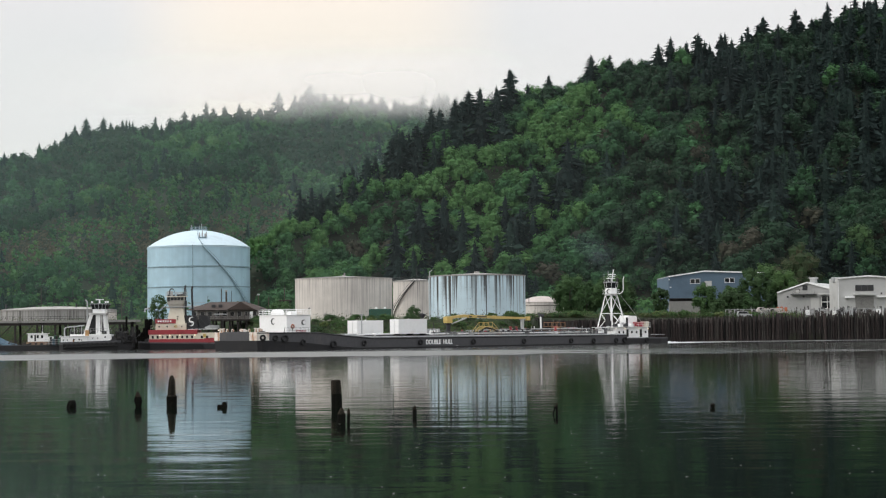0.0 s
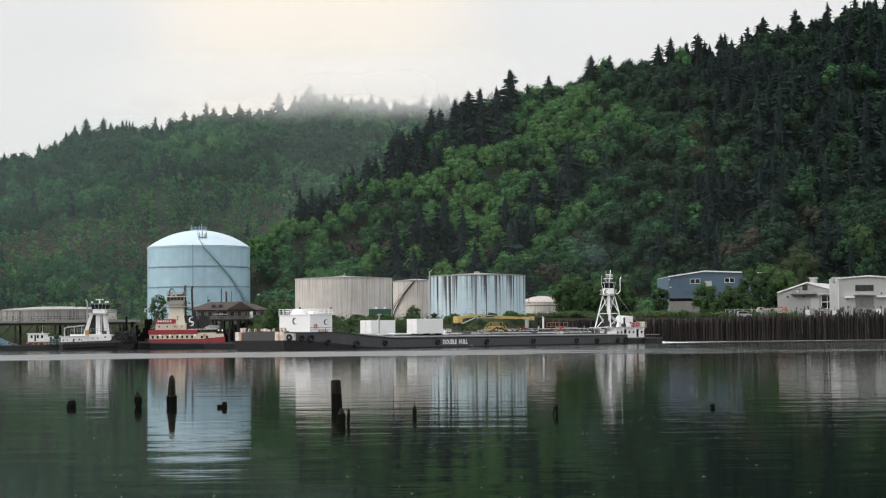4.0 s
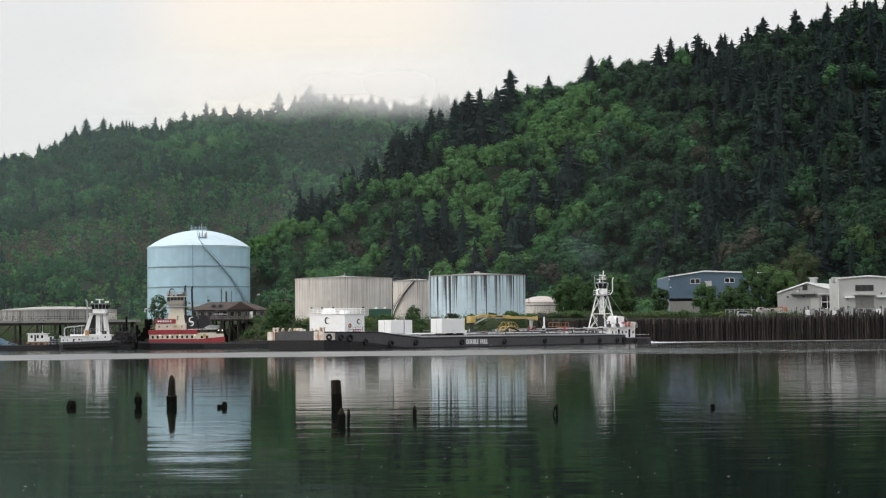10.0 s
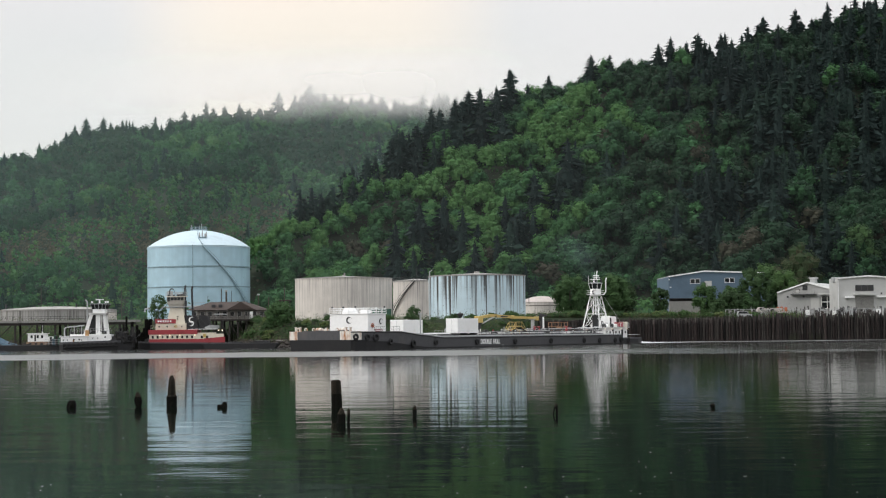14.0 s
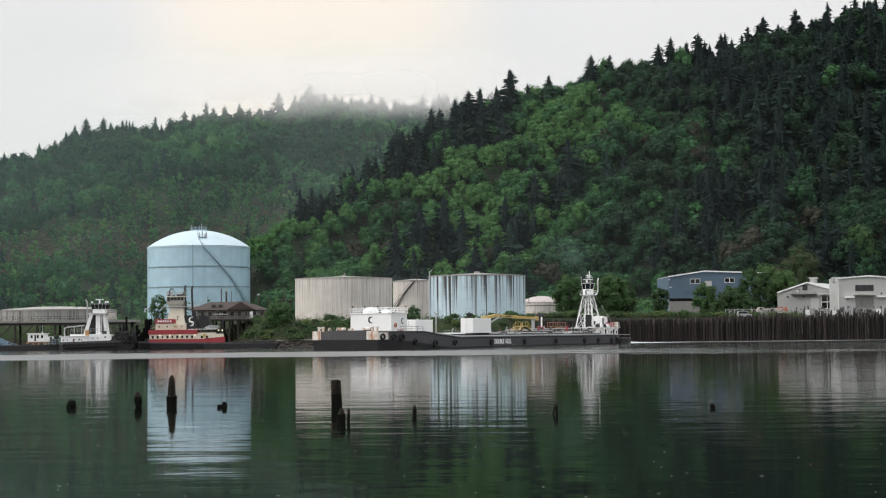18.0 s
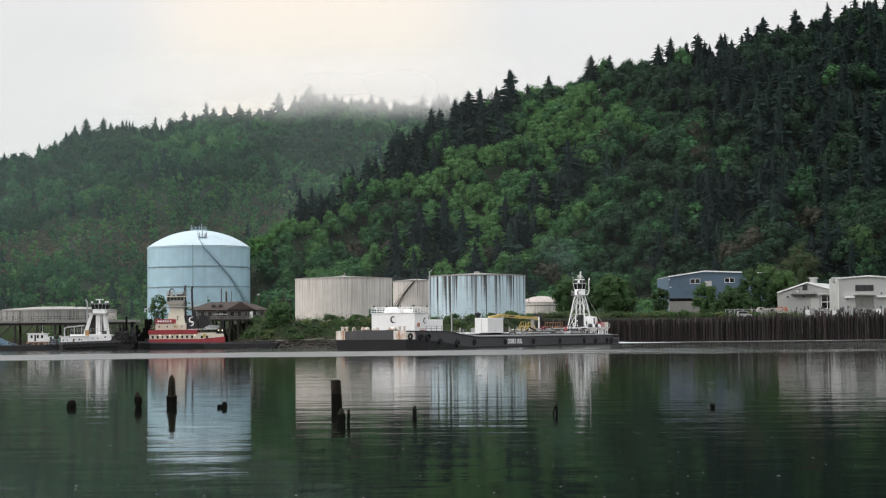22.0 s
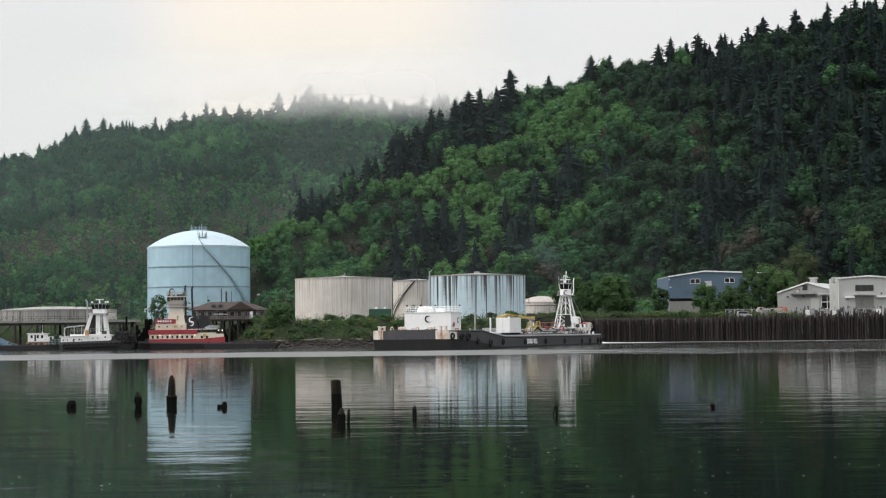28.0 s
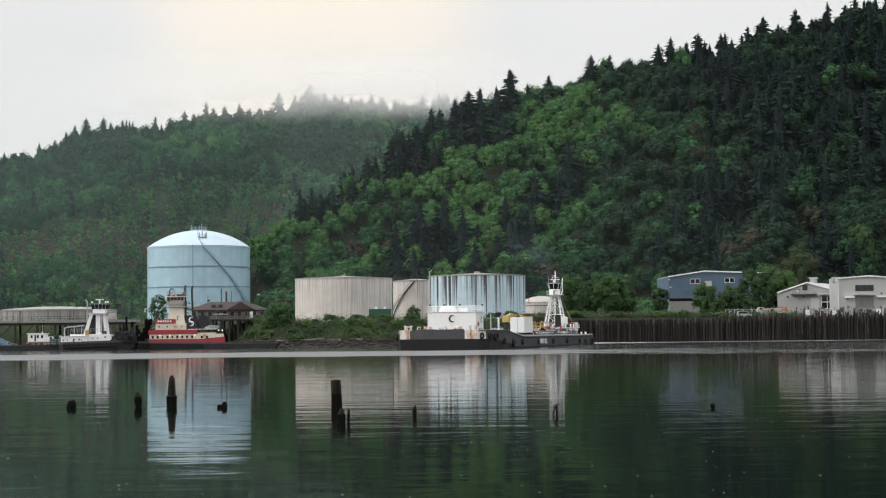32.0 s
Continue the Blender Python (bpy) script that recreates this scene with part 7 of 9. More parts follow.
def red_tug():
    root = thing("red_tug", "red and cream tug with a tall pilothouse and black funnels", "tugboat", at=(0, 390, 0))
    out = [(-70.2, -0.6), (-70.2, 0.6), (-67, 3.2), (-50, 3.3), (-48.5, 2.4), (-48.5, -2.4), (-50, -3.3), (-67, -3.2)]
    part("hull", sections([[(x * 0.995 - 0.3, y * 0.92, -0.7) for x, y in out], [(x, y, 1.15 + 0.35 * max(0, (-62 - x) / 8)) for x, y in out]]), M["hull_black"], root)
    part("hull_stripe", sections([[(x, y * 1.01, 1.1 + 0.35 * max(0, (-62 - x) / 8)) for x, y in out], [(x, y * 1.01, 1.4 + 0.35 * max(0, (-62 - x) / 8)) for x, y in out]]), M["hull_grey"], root)
    part("bow_winch", rod((-68.2, -0.7, 2.0), (-68.2, 0.7, 2.0), 0.45, 12), M["dark_steel"], root)
    z0 = 1.4
    h = part("main_house", box(-67.2, -56.4, -2.9, 2.9, z0, 4.35, 0.06), M["cream"], root, "cream main deck house")
    part("lower_band", box(-67.25, -56.35, -2.95, 2.95, z0, 2.3, 0.03), M["red"], h, "red lower band")
    part("upper_band", box(-67.4, -56.2, -3.05, 3.05, 3.35, 4.4, 0.05), M["red"], h, "red upper band")
    for k in range(9):
        x = -66.4 + 1.12 * k
        if k in (2, 4):
            part("door", box(x - 0.32, x + 0.32, -2.93, -2.88, 1.5, 3.2, 0.01), M["cream"], h)
            part("door_glass", box(x - 0.2, x + 0.2, -2.95, -2.92, 2.5, 3.0), M["glass"], h)
        else:
            part("window", box(x - 0.24, x + 0.24, -2.94, -2.88, 2.45, 3.05, 0.02), M["glass"], h)
    for x in (-64.8, -62.5, -60.2, -56.8):
        part("deck_lamp", lathe([(0, 0), (0.12, 0.04), (0.12, 0.2), (0, 0.24)], 8), M["lamp"], h, "lit deck lamp", at=(x, -3.1, 3.05))
    part("aft_house", box(-56.4, -52.6, -2.6, 2.6, z0, 3.7, 0.06), M["cream"], root)
    part("aft_roof", box(-58.4, -52.2, -2.9, 2.9, 4.42, 4.55, 0.03), M["white"], root)
    part("aft_band", sections([[(-56.4, -3.08, z0), (-49.9, -3.08, z0), (-49.9, -3.0, z0), (-56.4, -3.0, z0)], [(-56.4, -3.08, 2.2), (-49.9, -3.08, 2.75), (-49.9, -3.0, 2.75), (-56.4, -3.0, 2.2)]]), M["red"], root, "sloping red bulwark")
    part("aft_bulwark", box(-56.4, -50.2, -3.0, -2.9, 1.9, 3.4, 0.02), M["cream"], root)
    for x in (-55.2, -54.0):
        part("window", box(x - 0.25, x + 0.25, -3.04, -2.98, 2.4, 3.0, 0.02), M["glass"], root)
    part("ring_buoy", box(-54.9, -54.2, -3.1, -3.0, 2.6, 3.4, 0.05), M["yellow"], root)
    for x in (-51.5, -50.6):
        part("deck_lamp", lathe([(0, 0), (0.15, 0.05), (0.15, 0.25), (0, 0.3)], 8), M["lamp"], root, "lit deck lamp", at=(x, -2.2, 4.0))
    u = part("upper_house", box(-65.8, -58.9, -2.3, 2.3, 4.35, 5.85, 0.06), M["cream"], root)
    for x in (-65.0, -63.2, -61.5, -59.8):
        part("porthole", lathe([(0, 0), (0.2, 0), (0.2, 0.05), (0, 0.05)], 10), M["glass"], u).matrix_basis = pose(x, -2.32, 5.15, 90, 0, 0)
    part("ring_buoy", torus(0.26, 0.09, 12, 6), M["yellow"], u, at=(-61.2, -2.42, 5.2))
    nb = part("name_board", box(-65.9, -61.2, -2.42, -2.3, 5.85, 6.85, 0.03), M["red"], root, "red name board with white bars")
    for k, w in enumerate((0.5, 0.42, 0.5, 0.42, 0.3, 0.36)):
        part("writing_bar", box(-65.35 + 0.56 * k, -65.35 + 0.56 * k + w * 0.8, -2.45, -2.42, 6.15, 6.55), M["white"], nb)
    tw = part("pilothouse_tower", sections([[(-63.4, -1.6, 5.85), (-59.2, -1.6, 5.85), (-59.2, 1.6, 5.85), (-63.4, 1.6, 5.85)], [(-62.7, -1.35, 9.4), (-59.8, -1.35, 9.4), (-59.8, 1.35, 9.4), (-62.7, 1.35, 9.4)]]), M["cream"], root, "cream tapering tower")
    for z in (6.8, 7.3):
        part("tower_light", box(-61.1, -60.8, -1.65, -1.5, z, z + 0.18), M["dark_steel"], tw)
    part("bridge_deck", box(-64.4, -59.0, -1.8, 1.8, 9.6, 9.74, 0.03), M["pipe_grey"], root)
    cab = part("pilothouse", sections([[(-62.9, -1.4, 9.74), (-59.8, -1.4, 9.74), (-59.8, 1.4, 9.74), (-62.9, 1.4, 9.74)], [(-63.3, -1.6, 10.4), (-59.5, -1.6, 10.4), (-59.5, 1.6, 10.4), (-63.3, 1.6, 10.4)], [(-63.3, -1.6, 12.0), (-59.5, -1.6, 12.0), (-59.5, 1.6, 12.0), (-63.3, 1.6, 12.0)]]), M["old_cream"], root, "weathered grey-cream pilothouse")
    part("cab_roof", box(-63.7, -59.1, -1.85, 1.85, 11.95, 12.1, 0.04), M["cream"], cab)
    rail_run(cab, [(-63.6, -1.75, 12.08), (-59.2, -1.75, 12.08), (-59.2, 1.75, 12.08), (-63.6, 1.75, 12.08), (-63.6, -1.75, 12.08)], 0.95, M["pipe_grey"], 1.1, 0.03, 2)
    part("window_band", box(-63.36, -59.44, -1.66, 1.66, 11.15, 11.85, 0.02), M["glass"], cab, "dark windows all round")
    for k in range(6):
        part("window_post", box(-63.36 + 0.77 * k, -63.29 + 0.77 * k, -1.70, -1.64, 11.1, 11.9), M["old_cream"], cab)
    part("radar_scanner", box(-61.6, -59.8, -0.1, 0.1, 12.7, 12.85, 0.03), M["pipe_grey"], cab)
    for x, h in ((-61.9, 1.5), (-60.0, 1.1), (-59.2, 1.8)):
        part("whip_antenna", rod((x, 0.6, 12.0), (x, 0.6, 12.0 + h), 0.05, 5), M["dark_steel"], cab)
    part("roof_gear", box(-61.2, -59.2, -1.2, -0.4, 12.08, 12.5, 0.06), M["dark_steel"], cab)
    part("radar_pedestal", rod((-60.6, 0, 12.0), (-60.6, 0, 12.75), 0.15, 8), M["white"], cab)
    for x, y, w, z, h in ((-63.2, -1.6, 0.6, 12.08, 0.4), (-62.0, -1.5, 0.4, 12.08, 0.3), (-60.2, -1.6, 0.8, 12.08, 0.5), (-59.3, -1.7, 0.5, 9.75, 1.3), (-63.2, -1.74, 0.5, 10.9, 0.5), (-59.9, -0.3, 0.5, 12.08, 0.8)):
        part("bridge_gear", box(x, x + w, y, y + 0.5, z, z + h, 0.05), M["dark_steel"], cab)
    for x in (-58.3, -57.4, -56.2):
        part("funnel_stay", rod((x, -1.3, 7.6), (x + 2.6, -1.8, 4.6), 0.07, 6), M["dark_steel"], root)
    part("bent_vent", pipe([(-62.9, -0.5, 12.0), (-62.9, -0.5, 13.4), (-62.6, -0.5, 13.8), (-62.2, -0.5, 13.8), (-62.0, -0.5, 13.5)], 0.14, 8), M["dark_steel"], cab)
    part("roof_cage", box(-63.6, -62.4, 0.2, 1.2, 12.08, 13.3, 0.05), M["pipe_grey"], cab)
    for x, zt in ((-59.5, 14.6), (-57.9, 14.4)):
        part("exhaust_pipe", pipe([(x + 0.2, 0.6, 5.0), (x + 0.1, 0.6, 9.0), (x - 0.1, 0.6, zt - 0.8), (x + 0.1, 0.6, zt)], 0.22, 8), M["dark_steel"], root, "tall dark exhaust pipe")
    for x0, x1, lab in ((-59.4, -56.4, True), (-56.0, -53.6, False)):
        f = part("funnel", sections([[(x0 + 0.2, -1.4, 4.4), (x1 + 0.3, -1.4, 4.4), (x1 + 0.3, 1.4, 4.4), (x0 + 0.2, 1.4, 4.4)], [(x0 - 0.2, -1.2, 7.7), (x1 - 0.4, -1.2, 7.5), (x1 - 0.4, 1.2, 7.5), (x0 - 0.2, 1.2, 7.7)]]), M["hull_black"], root, "black funnel casing")
        if lab:
            e = part("emblem", crescent(1.4, 0.06), M["white"], f, "white curved emblem")
            e.location = (-57.75, -1.36, 6.65)
            e = part("emblem", crescent(1.2, 0.06), M["white"], f, "white curved emblem")
            e.matrix_basis = pose(-57.8, -1.36, 5.8, 0, 180, 0)
    part("aft_canopy", box(-52.6, -50.0, -2.0, 2.0, 7.75, 7.95, 0.06), M["pipe_grey"], root, "pale canopy roof")
    part("dinghy", sections([[(-54.6, -2.5, 4.6), (-54.6, -1.6, 4.6), (-54.6, -1.6, 4.9), (-54.6, -2.5, 4.9)], [(-53.4, -2.8, 4.55), (-53.4, -1.4, 4.55), (-53.4, -1.2, 5.4), (-53.4, -2.9, 5.4)], [(-51.4, -2.6, 4.6), (-51.4, -1.5, 4.6), (-51.4, -1.4, 5.3), (-51.4, -2.7, 5.3)]]), M["pipe_grey"], root, "grey dinghy on the aft deck")
    for x in (-53.6, -50.5):
        part("canopy_post", rod((x, -1.9, 1.4), (x, -1.9, 7.8), 0.09, 6), M["dark_steel"], root)
    rail_run(root, [(-66.8, -2.9, 4.42), (-59.6, -2.9, 4.42)], 0.9, M["cream"], 1.0, 0.03, 2)


red_tug()


def boat_house():
    root = thing("boat_house", "brown-roofed timber boat house standing on dark piles", "house")
    y0, y1 = 433.0, 446.0
    rg = random.Random(21)
    part("platform", box(-66, -44.5, 431.5, 447, 6.7, 7.1, 0.04), M["timber"], root)
    for x in [-65 + 2.1 * k for k in range(10)]:
        for y in (432.2, 438):
            part("pile", rod((x + rg.uniform(-0.2, 0.2), y, -1.5), (x, y, 6.8), 0.26, 8), M["timber"], root)
    for k in range(9):
        part("cross_brace", rod((-65 + 2.1 * k, 431.9, 6.3), (-62.9 + 2.1 * k, 431.9, 2.5), 0.1, 6), M["timber"], root)
    part("wall", box(-64.4, -46.4, y0 + 0.6, y1 - 0.6, 7.1, 9.6), M["siding"], root)
    rf = bmesh.new()
    e = [(-65.8, y0 - 0.8, 9.5), (-45.0, y0 - 0.8, 9.4), (-45.0, y1 + 0.8, 9.4), (-65.8, y1 + 0.8, 9.5)]
    t = [(-60.5, (y0 + y1) / 2, 11.6), (-51.6, (y0 + y1) / 2, 11.7)]
    vs = [rf.verts.new(p) for p in e + t]
    for q in ((0, 1, 5, 4), (1, 2, 5), (2, 3, 4, 5), (3, 0, 4), (3, 2, 1, 0)):
        rf.faces.new([vs[i] for i in q])
    part("roof", rf, M["roof_brown"], root, "dark brown hipped shingle roof")
    gb = bmesh.new()
    vs = [gb.verts.new(p) for p in ((-55.2, y0 - 1.4, 9.5), (-48.0, y0 - 1.4, 9.45), (-51.6, y0 - 1.4, 11.5), (-55.2, y0 + 5, 9.5), (-48.0, y0 + 5, 9.45), (-51.6, y0 + 5, 11.6))]
    for q in ((0, 1, 2), (3, 5, 4), (0, 2, 5, 3), (1, 4, 5, 2), (0, 3, 4, 1)):
        gb.faces.new([vs[i] for i in q])
    part("porch_roof", gb, M["roof_brown"], root)
    for x in [-64 + 1.9 * k for k in range(10)]:
        w = part("window", box(x, x + 0.9, y0 + 0.52, y0 + 0.6, 7.9, 9.0, 0.02), M["glass"], root)
        part("window_frame", box(x - 0.08, x + 0.98, y0 + 0.56, y0 + 0.6, 7.82, 9.08), M["white_wall"], w)
    for x in [-65.6 + 2.6 * k for k in range(9)]:
        part("porch_post", rod((x, y0 - 0.6, 7.1), (x, y0 - 0.6, 9.5), 0.13, 6), M["concrete"], root)
    rail_run(root, [(-65.8, 431.7, 7.1), (-44.6, 431.7, 7.1)], 1.0, M["timber"], 1.5, 0.04, 2)
    for x in (-59.4, -57.6):
        part("roof_unit", box(x, x + 0.9, y0 + 1.2, y0 + 2.2, 9.9, 10.9, 0.05), M["dark_steel"], root)
    part("side_landing", box(-47, -41.5, 428.5, 433, 5.5, 5.75, 0.03), M["concrete"], root)
    part("fuel_pump", box(-49.4, -48.6, 431.9, 432.4, 7.1, 9.0, 0.05), M["white"], root)


boat_house()


def pole(label, x, y, z0, z1, r=0.16, arm=0.0, lamp=False):
    root = thing("utility_pole", label, "pole", "poles on the bank", at=(x, y, z0))
    part("shaft", rod((0, 0, 0), (0, 0, z1 - z0), r, 8, r * 0.75), M["bark"], root)
    if arm:
        part("cross_arm", box(-arm, arm, -0.08, 0.08, z1 - z0 - 0.8, z1 - z0 - 0.6), M["bark"], root)
        for s in (-0.8, 0.8):
            part("insulator", lathe([(0, 0), (0.1, 0), (0.08, 0.25), (0, 0.28)], 8), M["pipe_grey"], root, at=(arm * s, 0, z1 - z0 - 0.6))
    if lamp:
        part("lamp_head", box(-0.3, 0.3, -0.3, 0.3, z1 - z0, z1 - z0 + 0.4, 0.06), M["pipe_grey"], root)


pole("grey wooden pole beside the boat house", -48.8, 447, 6.5, 13.4, lamp=True)
pole("grey wooden pole beside the boat house", -46.0, 446, 6.5, 12.8)
pole("tall thin pale pole near the grey tank", -41.8, 446, 6.5, 15.7, 0.11)
pole("dark pole with equipment before the blue tank", -59.2, 452, 6.5, 15.4, 0.17)
pole("dark pole with equipment before the blue tank", -57.9, 452, 6.5, 14.6, 0.3, 0, True)
pole("thin dark mast before the blue tank", -56.5, 452, 6.5, 14.8, 0.09)
pole("thin dark mast before the blue tank", -62.8, 452, 6.5, 13.4, 0.08)
pole("thin dark pole behind the low tank", -140.0, 590, 6.5, 20.0, 0.15)
pole("thin dark pole behind the low tank", -112.0, 590, 6.5, 19.0, 0.15)


def small_hut(x, y, z, w, h):
    root = thing("guard_hut", "small dark open hut beside the grey tank", "hut", at=(x, y, z))
    part("roof", prism([(-w / 2 - 0.3, -1.6), (w / 2 + 0.3, -1.6), (w / 2 + 0.3, 1.6), (-w / 2 - 0.3, 1.6)], h, h + 0.25), M["roof_brown"], root)
    for sx in (-1, 1):
        for sy in (-1, 1):
            part("post", rod((sx * w / 2, sy * 1.3, -4), (sx * w / 2, sy * 1.3, h), 0.1, 6), M["timber"], root)
    part("floor", box(-w / 2, w / 2, -1.4, 1.4, 0, 0.2), M["timber"], root)
    part("half_wall", box(-w / 2, w / 2, -1.35, -1.25, 0.2, 1.1), M["grey_wall"], root)


small_hut(-43.9, 470, 10.0, 2.6, 2.3)


def green_box():
    root = thing("green_container", "dark green steel container with white vents on top", "container", at=(-17.6, 470, 6.5))
    part("body", box(-3.1, 3.1, -1.2, 1.2, 0, 3.3, 0.05), M["green_box"], root)
    for x in (-1.1, 1.3):
        part("roof_vent", lathe([(0, 0), (0.35, 0), (0.35, 0.3), (0.2, 0.45), (0, 0.5)], 10), M["white"], root, at=(x, 0, 3.3))
    for k in range(12):
        part("rib", box(-3.0 + 0.52 * k, -2.85 + 0.52 * k, -1.25, -1.2, 0.2, 3.1), M["green_box"], root)


green_box()
# ---------------------------------------------------------------- sheds and yard behind the bulkhead
def shed(name, label, outline, y0, y1, z0, wall, roof, trim):
    """A gabled shed; outline: (x, z) of the front gable's top edge from end to end."""
    root = thing(name, label, "shed")
    pts = [(outline[0][0], z0)] + list(outline) + [(outline[-1][0], z0)]
    bm = bmesh.new()
    a = [bm.verts.new((x, y0, z)) for x, z in pts]
    b = [bm.verts.new((x, y1, z)) for x, z in pts]
    n = len(pts)
    bm.faces.new(a)
    bm.faces.new(b[::-1])
    for i in (0, n - 2, n - 1):
        j = (i + 1) % n
        bm.faces.new((a[i], b[i], b[j], a[j]))
    part("wall", bm, wall, root)
    for (xa, za), (xb, zb) in zip(outline, outline[1:]):
        bm = bmesh.new()
        v = [bm.verts.new(p) for p in ((xa, y0 - 0.4, za), (xb, y0 - 0.4, zb), (xb, y1, zb), (xa, y1, za), (xa, y0 - 0.4, za + 0.25), (xb, y0 - 0.4, zb + 0.25), (xb, y1, zb + 0.25), (xa, y1, za + 0.25))]
        for q in ((0, 1, 2, 3), (4, 7, 6, 5), (0, 4, 5, 1), (1, 5, 6, 2), (2, 6, 7, 3), (3, 7, 4, 0)):
            bm.faces.new([v[i] for i in q])
        rf = part("roof", bm, roof, root)
        bm = bmesh.new()
        d = 0.32
        v = [bm.verts.new(p) for p in ((xa, y0 - 0.47, za - 0.1), (xb, y0 - 0.47, zb - 0.1), (xb, y0 - 0.47, zb + d), (xa, y0 - 0.47, za + d), (xa, y0 - 0.405, za - 0.1), (xb, y0 - 0.405, zb - 0.1), (xb, y0 - 0.405, zb + d), (xa, y0 - 0.405, za + d))]
        for q in ((0, 1, 2, 3), (7, 6, 5, 4), (0, 4, 5, 1), (1, 5, 6, 2), (2, 6, 7, 3), (3, 7, 4, 0)):
            bm.faces.new([v[i] for i in q])
        part("fascia", bm, trim, rf)
    # standing ribs of the metal siding
    x0, x1 = outline[0][0], outline[-1][0]
    k = int((x1 - x0) / 0.9)
    for i in range(1, k):
        x = x0 + (x1 - x0) * i / k
        z = float(np.interp(x, [p[0] for p in outline], [p[1] for p in outline]))
        part("siding_rib", box(x - 0.05, x + 0.05, y0 - 0.05, y0 - 0.002, z0, z - 0.1), wall, root)
    return root


def sash(root, x0, x1, y, z0, z1, frame_mat, cols=2, rows=1):
    w = part("window", box(x0, x1, y - 0.12, y - 0.06, z0, z1), frame_mat, root)
    for i in range(cols):
        for j in range(rows):
            cw, ch = (x1 - x0) / cols, (z1 - z0) / rows
            part("pane", box(x0 + cw * i + 0.12, x0 + cw * (i + 1) - 0.12, y - 0.15, y - 0.12, z0 + ch * j + 0.12, z0 + ch * (j + 1) - 0.12), M["glass"], w)
    return w


def blue_shed():
    r = shed("blue_shed", "slate blue metal shed with white trim among trees", [(74.4, 20.6), (86.3, 22.3), (106.0, 21.5)], 560, 590, 7.0, M["blue_wall"], M["white_wall"], M["white"])
    sash(r, 81.5, 84.8, 560, 18.3, 19.9, M["white"], 2)
    sash(r, 92.9, 96.2, 560, 18.5, 20.1, M["white"], 2)
    part("loading_door", box(86.3, 88.6, 559.85, 559.98, 15.6, 19.1, 0.02), M["white_wall"], r, "white loading door")
    part("canopy", box(74.4, 84.0, 557.5, 560, 13.2, 13.5, 0.03), M["dark_steel"], r)
    for k in range(6):
        part("canopy_post", rod((74.8 + 1.8 * k, 557.8, 12.4), (74.8 + 1.8 * k, 557.8, 13.2), 0.12, 6), M["dark_steel"], r)
    # dark strip put on the wall as the shade inside the open bay
    part("open_bay_shade", box(74.6, 83.8, 559.8, 559.95, 12.5, 13.2), M["timber"], r)
    part("plinth", box(74.3, 84.2, 557.4, 560.0, 7.0, 12.5), M["concrete"], r)
    part("wall_lamp", lathe([(0, 0), (0.22, 0), (0.22, 0.3), (0, 0.34)], 8), M["white"], r, at=(75.0, 559.7, 17.0))
    part("wall_lamp", lathe([(0, 0), (0.22, 0), (0.22, 0.3), (0, 0.34)], 8), M["white"], r, at=(74.6, 559.7, 19.6))


blue_shed()


def grey_shed():
    r = shed("grey_shed", "light grey metal workshop with a low gabled roof", [(106.6, 14.6), (116.4, 17.7), (126.4, 14.8)], 540, 566, 6.4, M["grey_wall"], M["white_wall"], M["white"])
    r.matrix_basis = Matrix.Translation((116.5, 542.5, 0)) @ Matrix.Rotation(radians(-27), 4, "Z") @ Matrix.Translation((-116.5, -540, 0))
    sash(r, 114.9, 116.5, 540, 15.4, 17.0, M["dark_steel"], 1)
    part("awning", box(111.2, 119.5, 538.4, 540, 13.9, 14.1, 0.02), M["dark_steel"], r)
    part("big_door", box(117.5, 120.3, 539.85, 539.97, 8.2, 13.0, 0.02), M["white_wall"], r)
    for x in (112.0, 116.0, 119.0):
        part("awning_bracket", rod((x, 538.5, 14.0), (x, 539.9, 15.1), 0.05, 5), M["dark_steel"], r)
    part("sign_board", box(112.6, 113.9, 539.85, 539.97, 14.6, 15.6, 0.02), M["white_wall"], r)
    part("sign_frame", box(112.5, 114.0, 539.9, 539.96, 14.5, 15.7), M["roof_brown"], r)
    for x in (109.8, 115.0):
        part("wall_lamp", box(x, x + 0.5, 539.6, 540.0, 13.1, 13.6, 0.05), M["dark_steel"], r)
    sash(r, 120.9, 124.7, 540, 9.4, 13.6, M["white"], 2, 2)
    part("side_bay", box(120.4, 125.3, 537.5, 539.6, 13.8, 14.3, 0.03), M["white_wall"], r)
    v = part("roof_ventilator", box(115.4, 117.4, 547, 549, 17.4, 19.4, 0.1), M["pipe_grey"], r)
    part("ventilator_cap", box(115.1, 117.7, 546.7, 549.3, 19.2, 19.6, 0.1), M["white_wall"], v)


grey_shed()


